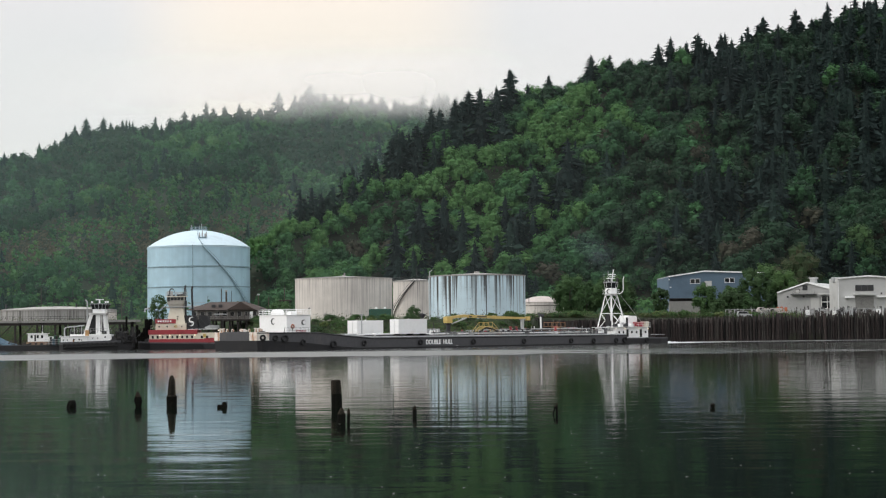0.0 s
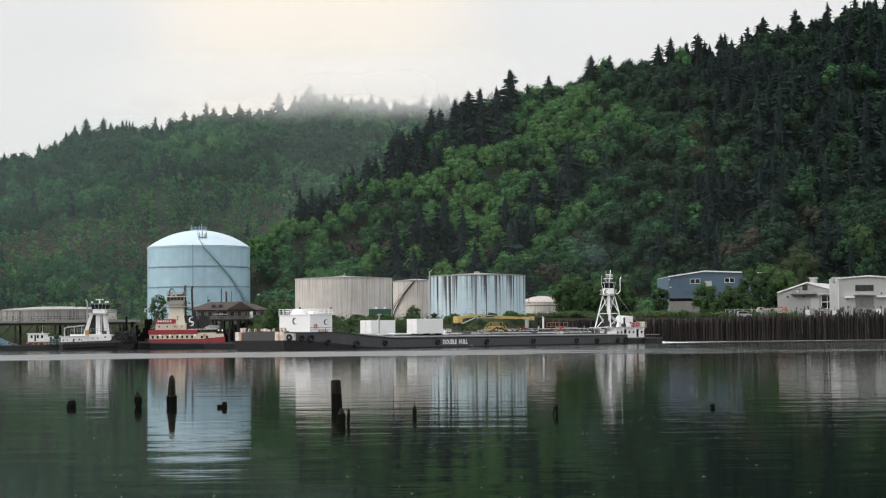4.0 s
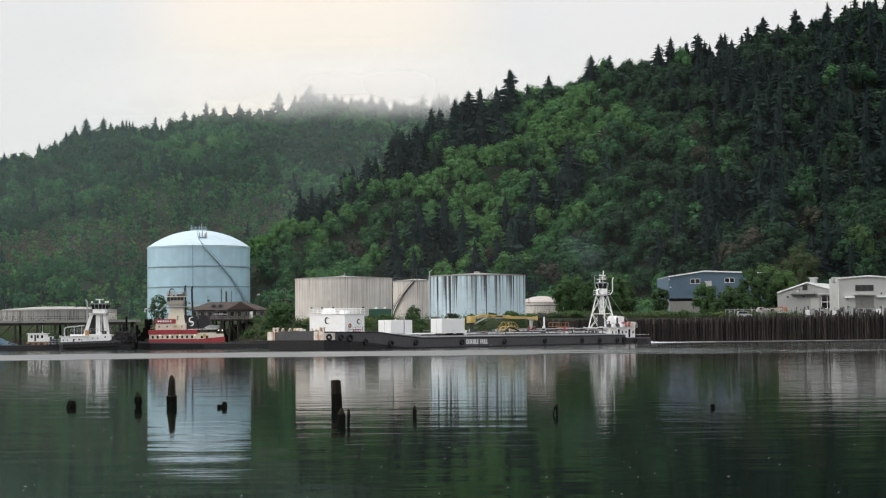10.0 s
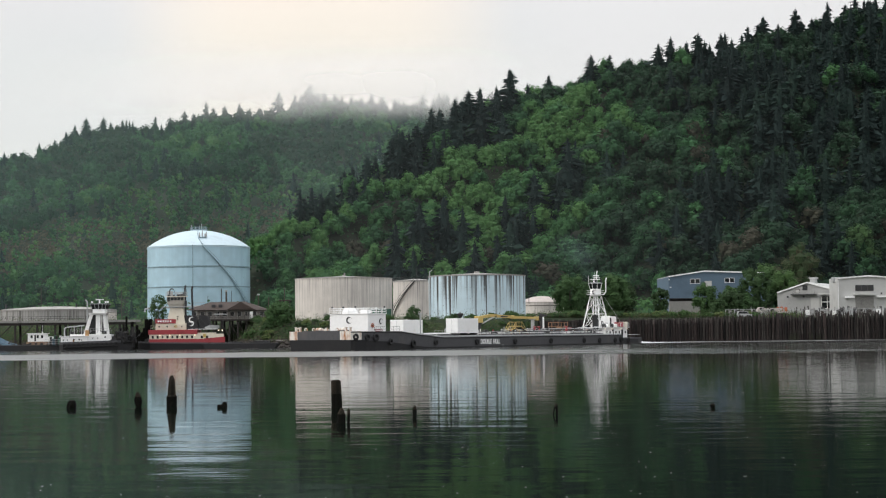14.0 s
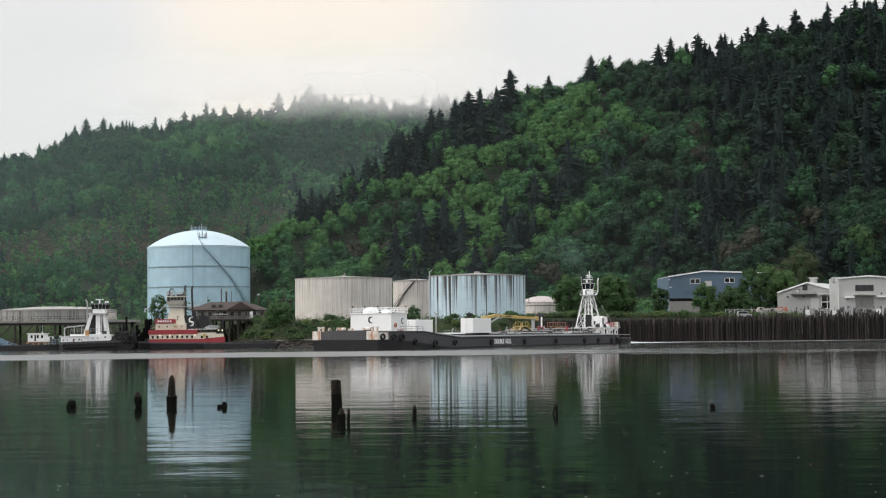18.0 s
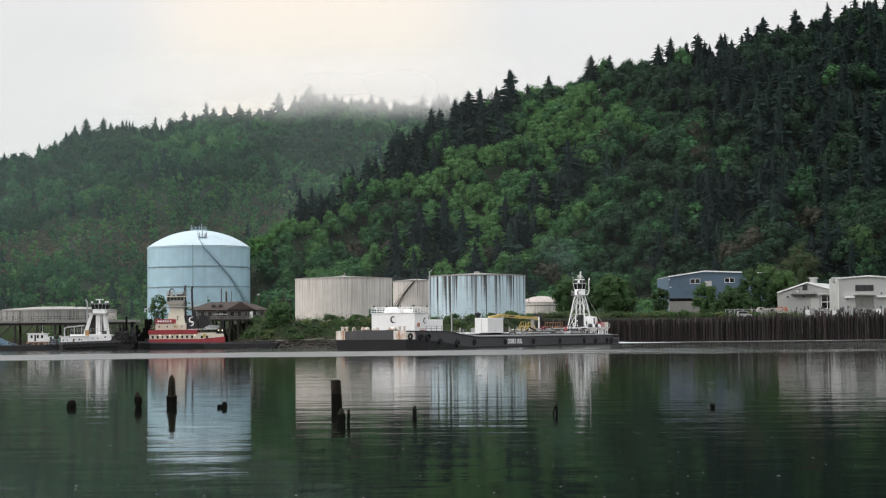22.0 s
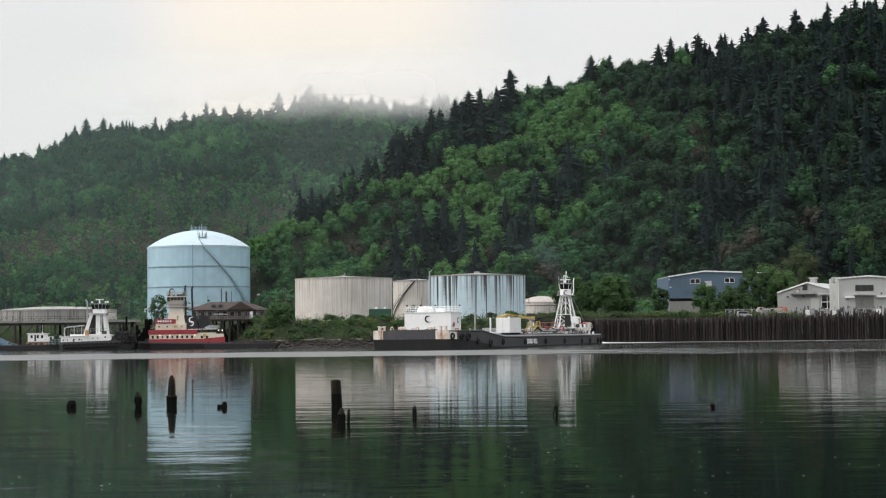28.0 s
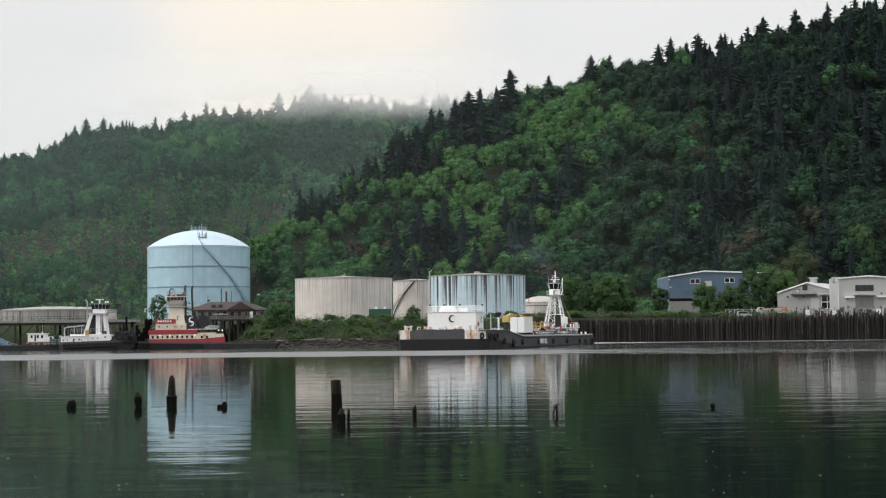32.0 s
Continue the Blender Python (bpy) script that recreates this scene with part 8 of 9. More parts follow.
def white_shed():
    r = shed("white_shed", "large off-white metal warehouse with a roller door", [(122.0, 18.4), (131.6, 19.1), (150.0, 17.6)], 525, 536, 6.4, M["white_wall"], M["white_wall"], M["white"])
    sash(r, 127.5, 133.2, 525, 14.5, 16.4, M["dark_steel"], 3)
    part("door_hood", box(126.9, 133.6, 523.6, 525, 13.2, 13.7, 0.03), M["white_wall"], r)
    d = part("roller_door", box(127.5, 133.1, 524.85, 524.97, 7.0, 12.8), M["concrete"], r, "grey roller door")
    for k in range(14):
        part("slat", box(127.5, 133.1, 524.80, 524.85, 7.05 + 0.41 * k, 7.33 + 0.41 * k), M["concrete"], d)
    part("awning", box(124.3, 127.0, 523.8, 525, 12.4, 12.9, 0.03), M["white"], r)
    part("awning", box(133.9, 137.0, 523.8, 525, 12.5, 13.0, 0.03), M["white"], r)
    part("wall_lamp", box(135.3, 135.8, 524.5, 525.0, 13.5, 14.0, 0.08), M["dark_steel"], r)
    part("roof_ventilator", box(121.3, 123.3, 528, 530, 17.4, 19.0, 0.1), M["pipe_grey"], r)
    part("downpipe", rod((122.2, 524.8, 6.4), (122.2, 524.8, 18.2), 0.1, 6), M["white"], r)


white_shed()


def chain_fence(label, x0, x1, y, z, h):
    root = thing("chain_fence", label, "fence")
    n = int((x1 - x0) / 2.4)
    for i in range(n + 1):
        x = x0 + (x1 - x0) * i / n
        part("post", rod((x, y, z), (x, y, z + h), 0.06, 6), M["pipe_grey"], root)
    part("top_rail", rod((x0, y, z + h), (x1, y, z + h), 0.045, 5), M["pipe_grey"], root)
    bm = bmesh.new()
    k = int((x1 - x0) / 0.4)
    for i in range(k):
        xa = x0 + (x1 - x0) * i / k
        rod((xa, y, z), (min(xa + h * 0.6, x1), y, z + h), 0.012, 3, bm=bm, caps=False)
        rod((min(xa + h * 0.6, x1), y, z), (xa, y, z + h), 0.012, 3, bm=bm, caps=False)
    part("wire_mesh", bm, M["pipe_grey"], root)


chain_fence("grey chain-link fence along the yard's edge", 78.2, 90.5, 470.5, 6.5, 2.1)
chain_fence("grey chain-link fence along the yard's edge", 97.0, 137.0, 470.5, 6.6, 1.9)


def car(name, label, x, y, z, L, mat, van=False):
    root = thing(name, label, "vehicle", at=(x, y, z))
    hl = L / 2
    prof = [(-hl, 0.35), (hl, 0.35), (hl, 0.95), (hl * 0.6, 1.05), (hl * 0.35, 1.75), (-hl * 0.75, 1.8), (-hl, 1.1)] if not van else [(-hl, 0.4), (hl, 0.4), (hl, 1.1), (hl * 0.82, 1.2), (hl * 0.6, 2.2), (-hl, 2.2)]
    bm = sections([[(px, -0.85, pz) for px, pz in prof], [(px, 0.85, pz) for px, pz in prof]])
    part("body", bm, mat, root)
    gp = [(hl * 0.52, 1.12), (hl * 0.32, 1.66), (-hl * 0.7, 1.7), (-hl * 0.85, 1.15)]
    part("side_window", sections([[(px, -0.88, pz) for px, pz in gp], [(px, -0.84, pz) for px, pz in gp]]), M["glass"], root)
    for sx in (-0.62, 0.62):
        for sy in (-0.85, 0.85):
            w = part("wheel", rod((sx * hl, sy - 0.1, 0.34), (sx * hl, sy + 0.1, 0.34), 0.34, 14), M["rubber"], root)
            part("rim", rod((sx * hl, sy - 0.12, 0.34), (sx * hl, sy + 0.12, 0.34), 0.19, 10), M["pipe_grey"], w)


car("parked_car", "small white car parked behind the bulkhead", 83.0, 468.8, 6.3, 4.2, M["pipe_grey"])


def flat_truck():
    root = thing("flatbed_truck", "white flatbed truck loaded with orange drums", "truck", at=(94.4, 480, 6.7))
    part("bed", box(-3.9, 3.6, -1.2, 1.2, 1.0, 1.35, 0.03), M["pink_roof"], root)
    part("side_board", box(-3.9, 1.2, -1.22, -1.16, 1.35, 2.3, 0.02), M["pink_roof"], root)
    part("cab", sections([[(-3.95 + dx, -1.1, z) for dx, z in ((-2.0, 0.6), (0, 0.6), (0, 2.6), (-1.3, 2.6), (-2.0, 1.7))], [(-3.95 + dx, 1.1, z) for dx, z in ((-2.0, 0.6), (0, 0.6), (0, 2.6), (-1.3, 2.6), (-2.0, 1.7))]]), M["pink_roof"], root)
    part("cab_window", box(-5.2, -4.3, -1.14, -1.1, 1.75, 2.4, 0.02), M["glass"], root)
    for x in (-4.7, 1.2, 2.3):
        for sy in (-1.05, 1.05):
            part("wheel", rod((x, sy - 0.14, 0.45), (x, sy + 0.14, 0.45), 0.45, 14), M["rubber"], root)


flat_truck()


def drum(x, y, z, r, h):
    root = thing("orange_drum", "bright orange plastic drum on the truck bed", "drum", "orange drums on the truck", at=(x, y, z))
    part("body", lathe([(0, 0), (r, 0), (r * 1.05, h * 0.3), (r, h * 0.35), (r * 1.05, h * 0.65), (r, h * 0.7), (r, h), (0, h)], 16), M["orange"], root, smooth=True)
    part("lid", lathe([(0, h), (r * 0.8, h), (r * 0.8, h + 0.06), (0, h + 0.06)], 16), M["orange"], root)


drum(94.6, 480, 8.05, 0.42, 1.2)
drum(95.6, 480, 8.05, 0.42, 1.3)
drum(96.9, 480.3, 8.05, 0.42, 1.1)


def yard_stack(kind, label, x, y, z, seed):
    rg = random.Random(seed)
    root = thing(kind, label, "yard goods", at=(x, y, z))
    for k in range(10):
        xx, yy = rg.uniform(-2, 2), rg.uniform(-0.8, 0.8)
        h = rg.uniform(0.8, 2.2)
        m = M[rg.choice(["dark_steel", "pipe_grey", "timber", "timber", "concrete", "roof_brown", "dark_steel"])]
        if rg.random() < 0.5:
            part("crate", box(xx - 0.4, xx + 0.5, yy - 0.4, yy + 0.4, 0, h, 0.04), m, root)
        else:
            part("pipe_length", rod((xx, yy, 0), (xx + rg.uniform(-0.4, 0.4), yy, h + 0.6), rg.uniform(0.06, 0.2), 7), m, root)


for i, xx in enumerate((81.5, 84.0, 86.3, 88.8, 91.0, 99.0, 101.5, 103.8, 106.5, 109.5, 112.5, 116.0, 119.5, 123.5, 127.0, 130.5, 134.0)):
    yard_stack("yard_goods", "dark jumble of crates and pipe lengths in the yard", xx, 472.5 + (i % 3) * 2.0, 6.7, 40 + i)


def satellite_tank():
    for x, s in ((101.2, 1.0), (108.6, 0.8), (121.0, 1.1), (126.2, 0.9)):
        root = thing("white_tote", "small white plastic tote in the yard", "tote", "totes in the yard", at=(x, 471.8, 6.7))
        part("bottle", box(-0.55 * s, 0.55 * s, -0.5, 0.5, 0.15, 1.55 * s, 0.12), M["white"], root)
        part("pallet", box(-0.6 * s, 0.6 * s, -0.55, 0.55, 0, 0.14), M["timber"], root)


satellite_tank()
# ---------------------------------------------------------------- trees and scrub on the far bank
def trunk_mesh(h, r, seed, limbs=5, spread=2.5):
    rg = random.Random(seed)
    bm = bmesh.new()
    rows = []
    for k in range(5):
        f = k / 4
        rr = r * (1 - 0.75 * f) * (1.35 if k == 0 else 1)
        ox, oy = rg.uniform(-0.15, 0.15) * f, rg.uniform(-0.15, 0.15) * f
        rows.append([(ox + rr * math.cos(2 * math.pi * i / 8), oy + rr * math.sin(2 * math.pi * i / 8), h * f - 0.4) for i in range(8)])
    sections(rows, bm)
    for k in range(limbs):
        z = h * rg.uniform(0.35, 0.8)
        a = rg.uniform(0, 6.28)
        L = spread * rg.uniform(0.7, 1.1)
        rod((0, 0, z), (L * math.cos(a), L * math.sin(a), z + L * 0.7), r * 0.35, 5, r * 0.1, bm)
    return finish(bm, "trunk", M["bark"])


def leaf_mesh(name, shape, tint, mat, seed):
    rg = np.random.default_rng(seed)
    return quad_mesh(name, shape.reshape(-1, 3), mat, np.clip(tint + rg.normal(0, 0.05, len(shape)), 0, 1))


def bank_tree(label, x, y, z, h, r, tint, seed, group="trees on the bank", base=None, leaf=0.5, heart=0.86):
    root = thing("broadleaf_tree", label, "tree", group, at=(x, y, z), rz=seed * 37 % 360)
    b = 0.4 if base is None else base
    sh = wood_crown(seed, radius=r, height=h - b, base=b, domes=46, leaves=int(22 + 6 * r), leaf=leaf, low=-0.95 if b < 1.0 else -0.6, size=(0.19, 0.33), spread=(0.50, 0.82), heart=heart)
    shared("trunk", trunk_mesh(h * 0.7, 0.10 + h * 0.012, seed, 6, r * 0.6), root, Matrix())
    shared("crown", leaf_mesh("crown", sh, min(0.9, tint + 0.06), M["scrub"], seed), root, Matrix())
    return root


bank_tree("round green maple behind the timber bulkhead", 39.5, 530, 6.6, 14.8, 6.2, 0.50, 301)
bank_tree("round green maple behind the timber bulkhead", 46.0, 545, 6.6, 13.6, 5.0, 0.40, 302)
bank_tree("large green maple behind the timber bulkhead", 53.5, 538, 6.6, 15.6, 6.8, 0.55, 303)
bank_tree("slim grey-green tree on the bank", 59.0, 548, 6.6, 12.0, 4.0, 0.22, 304)
bank_tree("dark dense tree beside the blue shed", 66.0, 515, 6.0, 10.8, 2.8, 0.30, 305, base=0.6)
bank_tree("tall green tree before the blue shed", 79.0, 512, 6.0, 12.0, 4.2, 0.55, 306, base=0.6)
bank_tree("broad dark green bush before the blue shed", 86.0, 508, 6.0, 9.2, 4.9, 0.30, 307, base=0.3)
bank_tree("broad green tree between the sheds", 97.6, 532, 6.6, 16.8, 5.8, 0.34, 308, base=0.8)
bank_tree("bright green tree between the sheds", 92.0, 545, 6.6, 11.5, 3.6, 0.70, 309, base=0.8)
bank_tree("bright green round tree behind the grey shed", 116.0, 576, 7.0, 17.0, 6.0, 0.66, 310, base=0.8)
bank_tree("large rounded grey-green tree at the hill's foot", 126.0, 600, 7.5, 27.0, 9.6, 0.16, 311)
bank_tree("large bright green tree at the hill's foot", 167.0, 680, 19.0, 28.0, 8.2, 0.50, 312, leaf=0.65)
bank_tree("bright green tree at the hill's foot", 117.0, 612, 7.5, 21.0, 8.0, 0.62, 313)
bank_tree("young green tree before the blue tank", -70.4, 419, 5.4, 8.0, 2.5, 0.45, 314, base=0.8, leaf=0.30, heart=0.6)
bank_tree("dark round bush on the bank beside the grey tank", -39.8, 411, 4.6, 6.4, 4.2, 0.5, 315, base=0.1, leaf=0.38)
bank_tree("small green tree at the foot of the grey tanks", -7.6, 424, 5.8, 4.2, 2.1, 0.5, 316, base=-0.4, leaf=0.3, heart=0.5)

bank_tree("grey-green shrub before the blue shed", 82.2, 505, 6.0, 6.6, 3.4, 0.34, 317, base=0.1, leaf=0.4)
bank_tree("grey-green shrub between the trees before the blue shed", 90.5, 506, 6.0, 7.2, 3.2, 0.46, 318, base=0.1, leaf=0.4)
# scrub: a few bush shapes, planted along the bank
BUSHES = []
for k in range(7):
    sh = broadleaf_shape(400 + k, radius=1.9, height=2.5, base=-0.35, clumps=15, leaves=60, leaf=0.23, heart=0.7)
    BUSHES.append([leaf_mesh("crown", sh, t, M["scrub"], 400 + k) for t in (0.42, 0.70, 0.96)])


def bush(label, x, y, s, tone, seed, dz=0.0):
    rg = random.Random(seed)
    root = thing("bush", label, "bush", "scrub on the bank", at=(x, y, float(land(x, y)) + dz), rz=rg.uniform(0, 360))
    shared("crown", rg.choice(BUSHES)[tone], root, Matrix.Diagonal((s * rg.uniform(0.9, 1.3), s * rg.uniform(0.9, 1.3), s * rg.uniform(0.8, 1.15), 1)))
    shared("stem", BUSH_STEM, root, Matrix.Diagonal((s, s, s, 1)))


def stem_mesh():
    bm = bmesh.new()
    for k in range(5):
        a = k * 1.26
        rod((0.1 * math.cos(a), 0.1 * math.sin(a), -0.4), (0.7 * math.cos(a), 0.7 * math.sin(a), 1.3), 0.05, 5, 0.02, bm)
    return finish(bm, "stem", M["bark"])


BUSH_STEM = stem_mesh()
rg_b = random.Random(77)
LABELS = ("dark green bramble bush on the river bank", "green leafy bush on the river bank", "bright green bush on the river bank")
for k in range(110):
    x = rg_b.uniform(-50, 40)
    s = float(lerp_table(x, SHORE))
    d = rg_b.uniform(2.6, 16.0) if x < 26 else rg_b.uniform(3.0, 16.0)
    tone = rg_b.choice((0, 0, 1, 1, 1, 2))
    bush(LABELS[tone], x, s + d, rg_b.uniform(0.4, 0.85), tone, 500 + k)
for k in range(80):
    x = rg_b.uniform(28, 98)
    tone = rg_b.choice((0, 1, 1, 2))
    bush(LABELS[tone], x, rg_b.choice((rg_b.uniform(468.5, 476), rg_b.uniform(472, 500))), rg_b.uniform(0.4, 0.9), tone, 700 + k)


def ground_cover():
    """Brambles, tall grass and weeds over the bank, in one mesh of small leaves."""
    rg = np.random.default_rng(21)
    n = 105000
    x = rg.uniform(-150, 100, n)
    s = lerp_table(x, SHORE)
    d = 1.2 + rg.gamma(1.4, 5.2, n)
    keep = (d < 27) & ((d > 2.0) | (rg.random(n) < 0.5)) & ((x < 25) | (d > 1.5))
    x, y = x[keep], (s + d)[keep]
    z = land(x, y) + rg.gamma(1.6, 0.34, len(x))
    nrm = np.stack([rg.normal(0, 0.5, len(x)), -0.5 + rg.normal(0, 0.4, len(x)), np.full(len(x), 0.7)], 1)
    q = leaf_quads(np.stack([x, y, z], 1), nrm, 0.34, rg, 0.5)
    t = np.clip(0.60 + 0.5 * (patchy(x, y, 4.5) - 0.5) + rg.normal(0, 0.18, len(x)), 0.02, 1)
    t = np.where(rg.random(len(x)) < np.where(y - lerp_table(x, SHORE) < 3.5, 0.5, 0.22), rg.uniform(0, 0.16, len(x)), t)
    tagged(new("bank_weeds", quad_mesh("bank_weeds", q.reshape(-1, 3), M["scrub"], t)), "tangled brambles and dry weeds covering the river bank", "weeds", kind="stuff")


ground_cover()


def hill_scrub():
    """Undergrowth that closes the gaps between the hillside trees."""
    rg = np.random.default_rng(33)
    pts = []
    for hill, xr, yr, n in ((east_hill, (-100, 320), (650, 960), 26000), (west_hill, (-330, 0), (840, 1010), 9000), (west_hill, (-345, 20), (1070, 1225), 12000), (east_hill, (-90, 290), (700, 990), 6000)):
        x, y = rg.uniform(*xr, n), rg.uniform(*yr, n)
        z = land(x, y)
        ok = (np.abs(x / y) < 0.29) & ~((hill is west_hill) & (dry_slope(x, z) > 0.5))
        pts.append(np.stack([x, y, z + rg.gamma(2.0, 0.9, n) + (1.5 if yr[0] > 1020 else 0.0)], 1)[ok])
    # a hem of scrub along both crests
    for hill, table, foot, slope, xr in ((east_hill, RIDGE_E, 690.0, 0.577, (-90, 290)), (west_hill, RIDGE_W, 885.0, 0.5, (-345, 20))):
        x = rg.uniform(*xr, 5000)
        toe = foot - (45.0 * np.clip((x - 40.0) / 120.0, 0, 1) if foot < 800 else 0.0)
        y = toe + lerp_table(x, table) / slope + rg.uniform(-22, 14, 5000)
        pts.append(np.stack([x, y, hill(x, y) + rg.uniform(0.0, 5.0, 5000)], 1))
    p = np.concatenate(pts)
    q = leaf_quads(p, np.tile([0, -0.5, 0.8], (len(p), 1)), 1.7, rg, 0.8)
    t = np.clip(0.45 + 0.4 * (patchy(p[:, 0], p[:, 1], 14.0) - 0.5) + rg.normal(0, 0.12, len(p)), 0, 1)
    tagged(new("hill_undergrowth", quad_mesh("hill_undergrowth", q.reshape(-1, 3), M["broad"], t)), "low green undergrowth along the foot of the hills", "undergrowth", kind="stuff")


hill_scrub()


# tall firs that stand out against the sky along the two ridges
def ridge_firs(places, hill, shapes, group, label):
    for k, (x, y, h) in enumerate(places):
        root = thing("fir_tree", label, "tree", group, at=(x, y, float(hill(np.array(float(x)), np.array(float(y)))) - 0.5), rz=(k * 77) % 360)
        s = (h * (0.94 + 0.1 * math.sin(k * 3.7)) + 1.0) / 27.5
        w = 1.05 + 0.25 * math.sin(k * 2.3)
        shared("crown", shapes[k % len(shapes)], root, Matrix.Diagonal((s * w, s * w, s, 1)))
        shared("trunk", FIR_TRUNK, root, Matrix.Diagonal((s, s, s, 1)))


FIR_TRUNK = finish(rod((0, 0, -1), (0, 0, 26), 0.42, 7, 0.08), "trunk", M["bark"])
FIR_NEAR = [leaf_mesh("crown", conifer_shape(260 + i, height=27.0, radius=6.4, base=2.0, whorl=0.70, boughs=6, tufts=3, leaf=0.85, ragged=0.17 + 0.04 * i, slope=(0.66, 1.0, 0.84)[i % 3], bulge=(0.8, 0.68, 0.75)[i % 3]), 0.35, M["conifer"], 260 + i) for i in range(6)]
EAST_FIRS = [(-21, 823, 32), (-12, 834, 29), (-5, 843, 26), (7, 855, 30), (14, 863, 27), (20, 869, 31), (29, 879, 26), (36, 885, 30), (57, 893, 24), (80, 897, 22), (90, 899, 20), (115, 892, 25), (122, 892, 23), (130, 891, 22), (136, 891, 25), (142, 891, 25), (164, 899, 20), (174, 907, 22), (183, 913, 18), (194, 919, 23), (204, 924, 19), (214, 930, 22), (225, 935, 20), (240, 943, 20)]
WEST_FIRS = [(-286, 1103, 25), (-281, 1109, 22), (-277, 1111, 18), (-272, 1117, 16), (-265, 1124, 17), (-259, 1130, 22), (-253, 1137, 26), (-250, 1141, 20), (-247, 1143, 23), (-241, 1145, 29), (-237, 1147, 19), (-231, 1151, 28), (-226, 1154, 20), (-219, 1158, 27), (-212, 1160, 17), (-206, 1162, 19), (-200, 1166, 18), (-194, 1169, 19), (-186, 1173, 17), (-179, 1176, 22), (-173, 1178, 20), (-165, 1181, 25), (-160, 1183, 20), (-152, 1184, 22), (-142, 1185, 24), (-128, 1190, 22), (-115, 1194, 26), (-104, 1199, 22), (-94, 1203, 27), (-88, 1205, 20), (-83, 1204, 24), (-76, 1203, 19), (-71, 1203, 22), (-64, 1202, 20), (-57, 1201, 19), (-50, 1201, 27), (-42, 1200, 22), (-33, 1200, 24), (-27, 1200, 17)]
ridge_firs(EAST_FIRS, east_hill, FIR_NEAR, "firs along the nearer ridge", "dark fir standing against the sky on the ridge")
ridge_firs([(x, y, h * (0.66 if x < -180 else 0.8)) for x, y, h in WEST_FIRS], west_hill, FIR_NEAR, "firs along the farther ridge", "misty dark fir on the farther ridge")


# ---------------------------------------------------------------- the shore's edge: stones and driftwood, and flecks on the water
def shore_stones():
    rg = np.random.default_rng(5)
    bm = bmesh.new()
    for k in range(900):
        x = rg.uniform(-60, 27)
        s = float(lerp_table(x, SHORE))
        y = s + rg.uniform(-0.6, 3.2)
        r = rg.uniform(0.16, 0.55)
        res = bmesh.ops.create_icosphere(bm, subdivisions=1, radius=r)
        for v in res["verts"]:
            v.co = Vector((v.co.x * rg.uniform(0.8, 1.5), v.co.y * rg.uniform(0.8, 1.2), v.co.z * rg.uniform(0.5, 0.8))) + Vector((x, y, float(land(x, y)) + r * 0.2))
    ob = new("shore_stones", finish(bm, "shore_stones", M["bank"]))
    tagged(ob, "scattered grey stones along the muddy water's edge", "stones", kind="stuff")


def driftwood(x, y, L, a):
    root = thing("driftwood_log", "bleached driftwood log stranded on the muddy bank", "log", "driftwood on the bank", at=(x, y, float(land(x, y)) + 0.2), rz=a)
    part("log", pipe([(-L / 2, 0, 0), (-L / 5, 0.1, 0.05), (L / 4, -0.05, 0.02), (L / 2, 0.1, 0.12)], 0.2, 7), M["siding"], root)
    part("branch_stub", rod((L * 0.2, 0, 0.1), (L * 0.3, -0.3, 0.6), 0.07, 6), M["siding"], root)


shore_stones()
for k, (dx, L, a) in enumerate(((-37.5, 4.0, 4), (-33.0, 5.2, -3), (-29.5, 2.6, 14), (-26.0, 3.6, 2), (-20.5, 3.0, -8), (-10.0, 2.4, 5))):
    driftwood(dx, float(lerp_table(dx, SHORE)) + 2.2 + 0.3 * (k % 3), L, a)


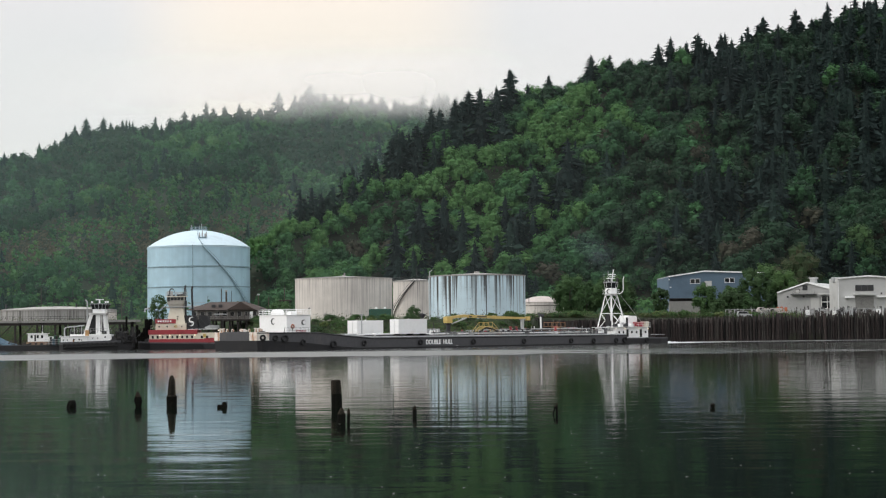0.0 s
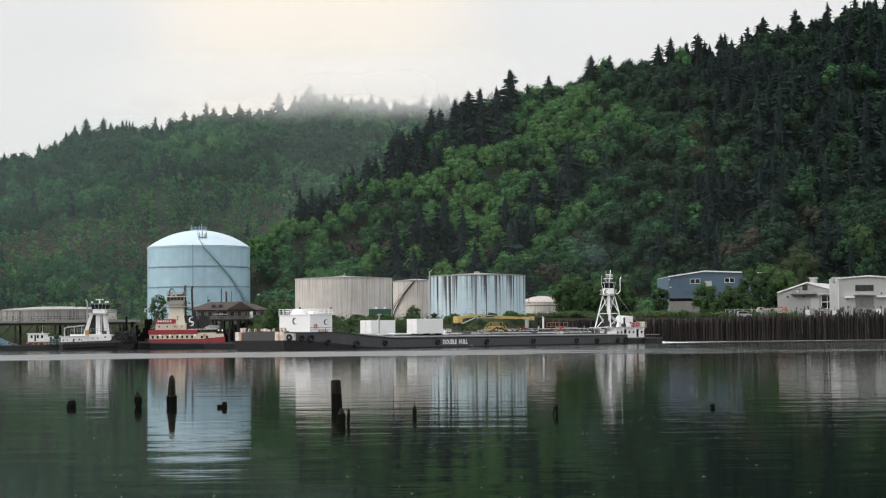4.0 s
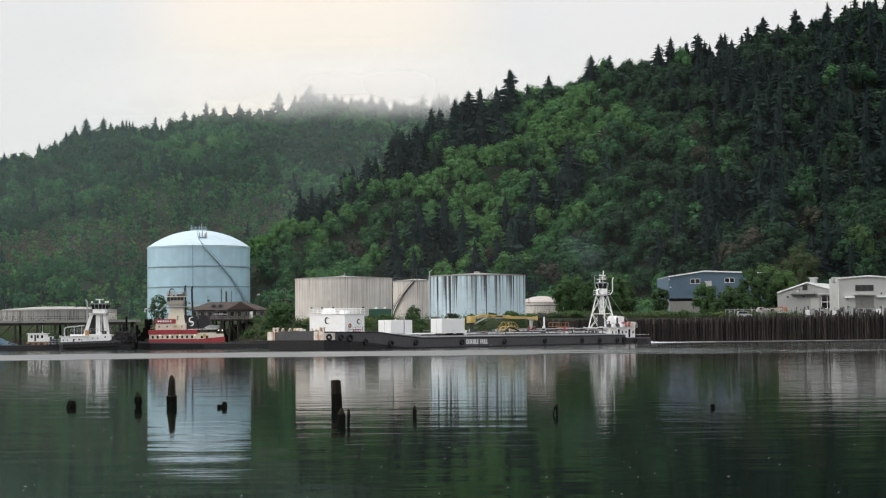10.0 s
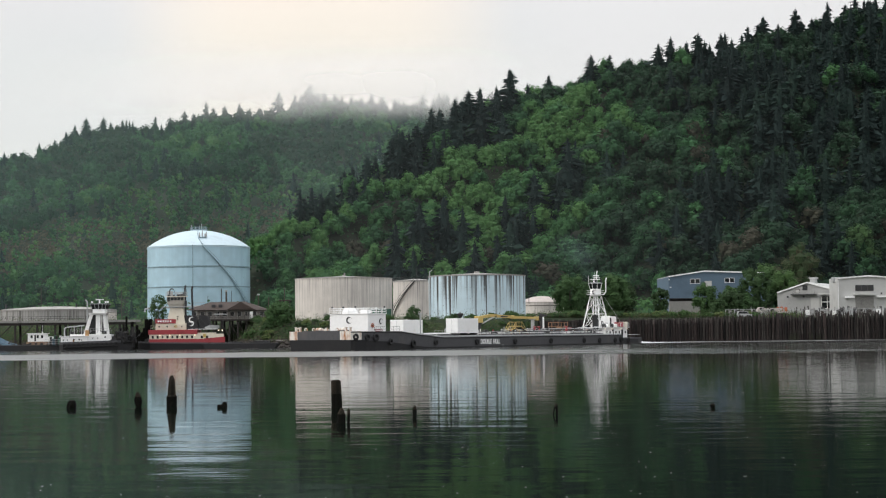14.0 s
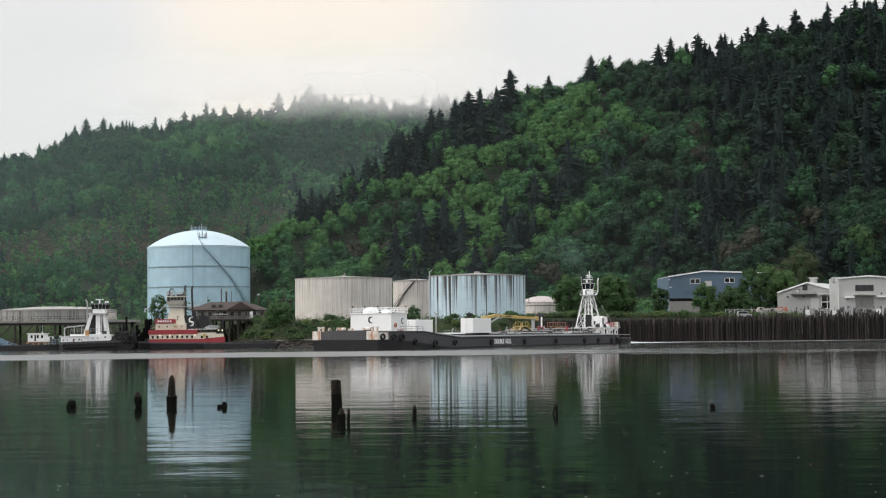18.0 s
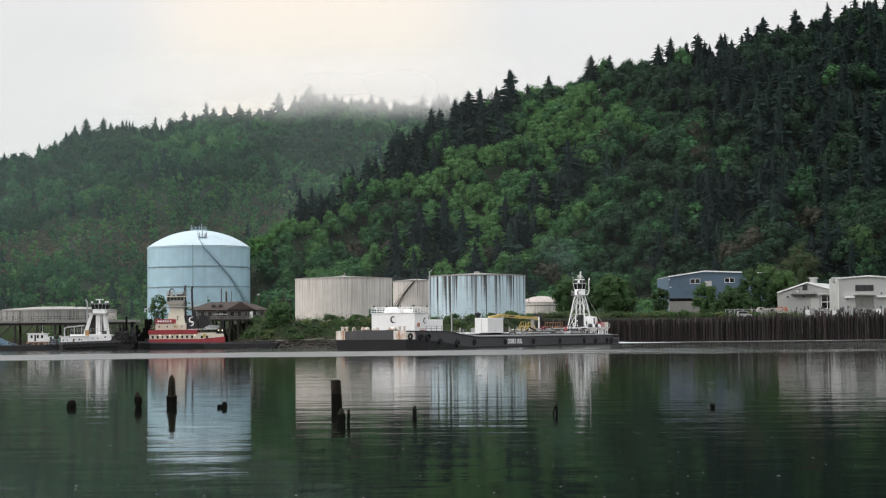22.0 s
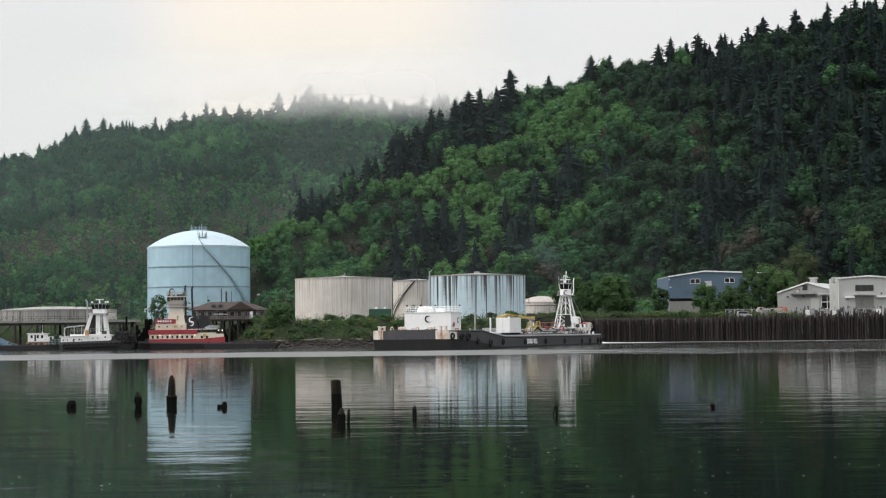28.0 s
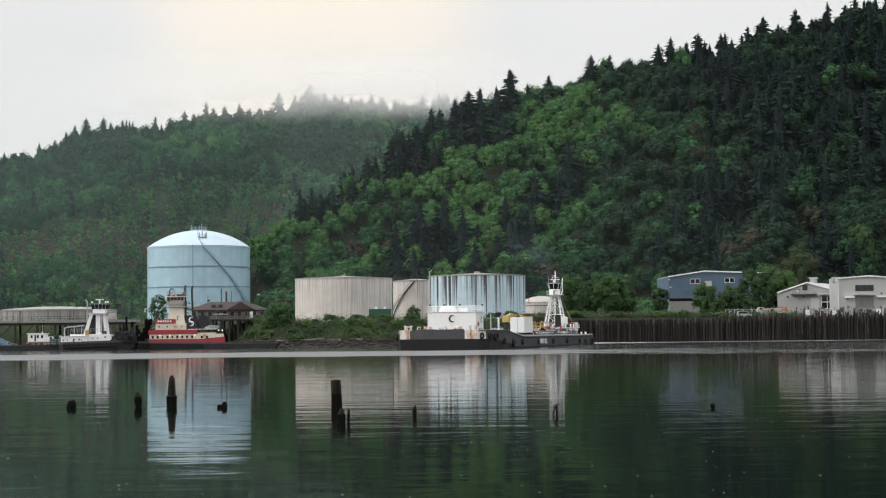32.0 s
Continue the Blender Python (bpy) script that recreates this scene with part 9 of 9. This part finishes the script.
def flecks():
    """Foam flecks and petals drifting on the near water."""
    rg = np.random.default_rng(15)
    bm = bmesh.new()
    for k in range(190):
        y = 24.0 + 45.0 * rg.random() ** 1.3
        x = rg.uniform(-0.30, 0.29) * y - 1.5
        r = rg.uniform(0.002, 0.0075) * (1.5 if rg.random() < 0.15 else 1.0)
        n = 6
        c = bm.verts.new((x, y, 0.012))
        ring = [bm.verts.new((x + 5.0 * r * math.cos(6.283 * i / n) * rg.uniform(0.6, 1.2), y + r * math.sin(6.283 * i / n) * rg.uniform(0.6, 1.2), 0.003)) for i in range(n)]
        for i in range(n):
            bm.faces.new((c, ring[i], ring[(i + 1) % n]))
    ob = new("floating_flecks", finish(bm, "floating_flecks", M["fleck"]))
    return tagged(ob, "pale foam flecks drifting on the river", "foam", kind="stuff")


floating = flecks()
# ---------------------------------------------------------------- what moves
def barge_pose(t):
    s = t / 32.0
    x = -41.4917 + 41.1458 * s - 2.92926 * s * s + 2.34782 * s ** 3
    y = 337.599 - 30.3588 * s + 15.0090 * s * s - 12.2536 * s ** 3
    a = 0.725655 + 0.580555 * s - 0.0317888 * s * s + 0.0321952 * s ** 3
    return pose(x, y, 0, 0, 0, math.degrees(a))


def motions():
    times = [0.0] + [2.0 * k for k in range(1, 16)] + [32.0]
    walk(barge, [(t, barge_pose(t)) for t in times])
    for ob, local in RIDERS:
        walk(ob, [(t, barge_pose(t) @ local) for t in times])
    # the smoke stays upright and drifts with the tug's stack
    rows = []
    for t in times:
        p = barge_pose(t) @ Vector((112.5, 0.5, 0.0))
        rows.append((t, pose(p.x, p.y, 0)))
    walk(smoke, rows)
    # the foam lies where the propellers throw it, off the tug's stern
    rows = []
    for t in times:
        p = barge_pose(t) @ Vector((126.4, -2.0, 0.0))
        rows.append((t, pose(p.x, p.y, 0, 0, 0, 4.0 + 4.0 * t / 32.0)))
    walk(wake, rows)
    walk(floating, [(0.0, pose(0, 0, 0)), (32.0, pose(3.0, 0.0, 0))])
    walk(water, [(0.0, pose(0, 0, 0)), (32.0, pose(3.0, 0, 0))])


motions()
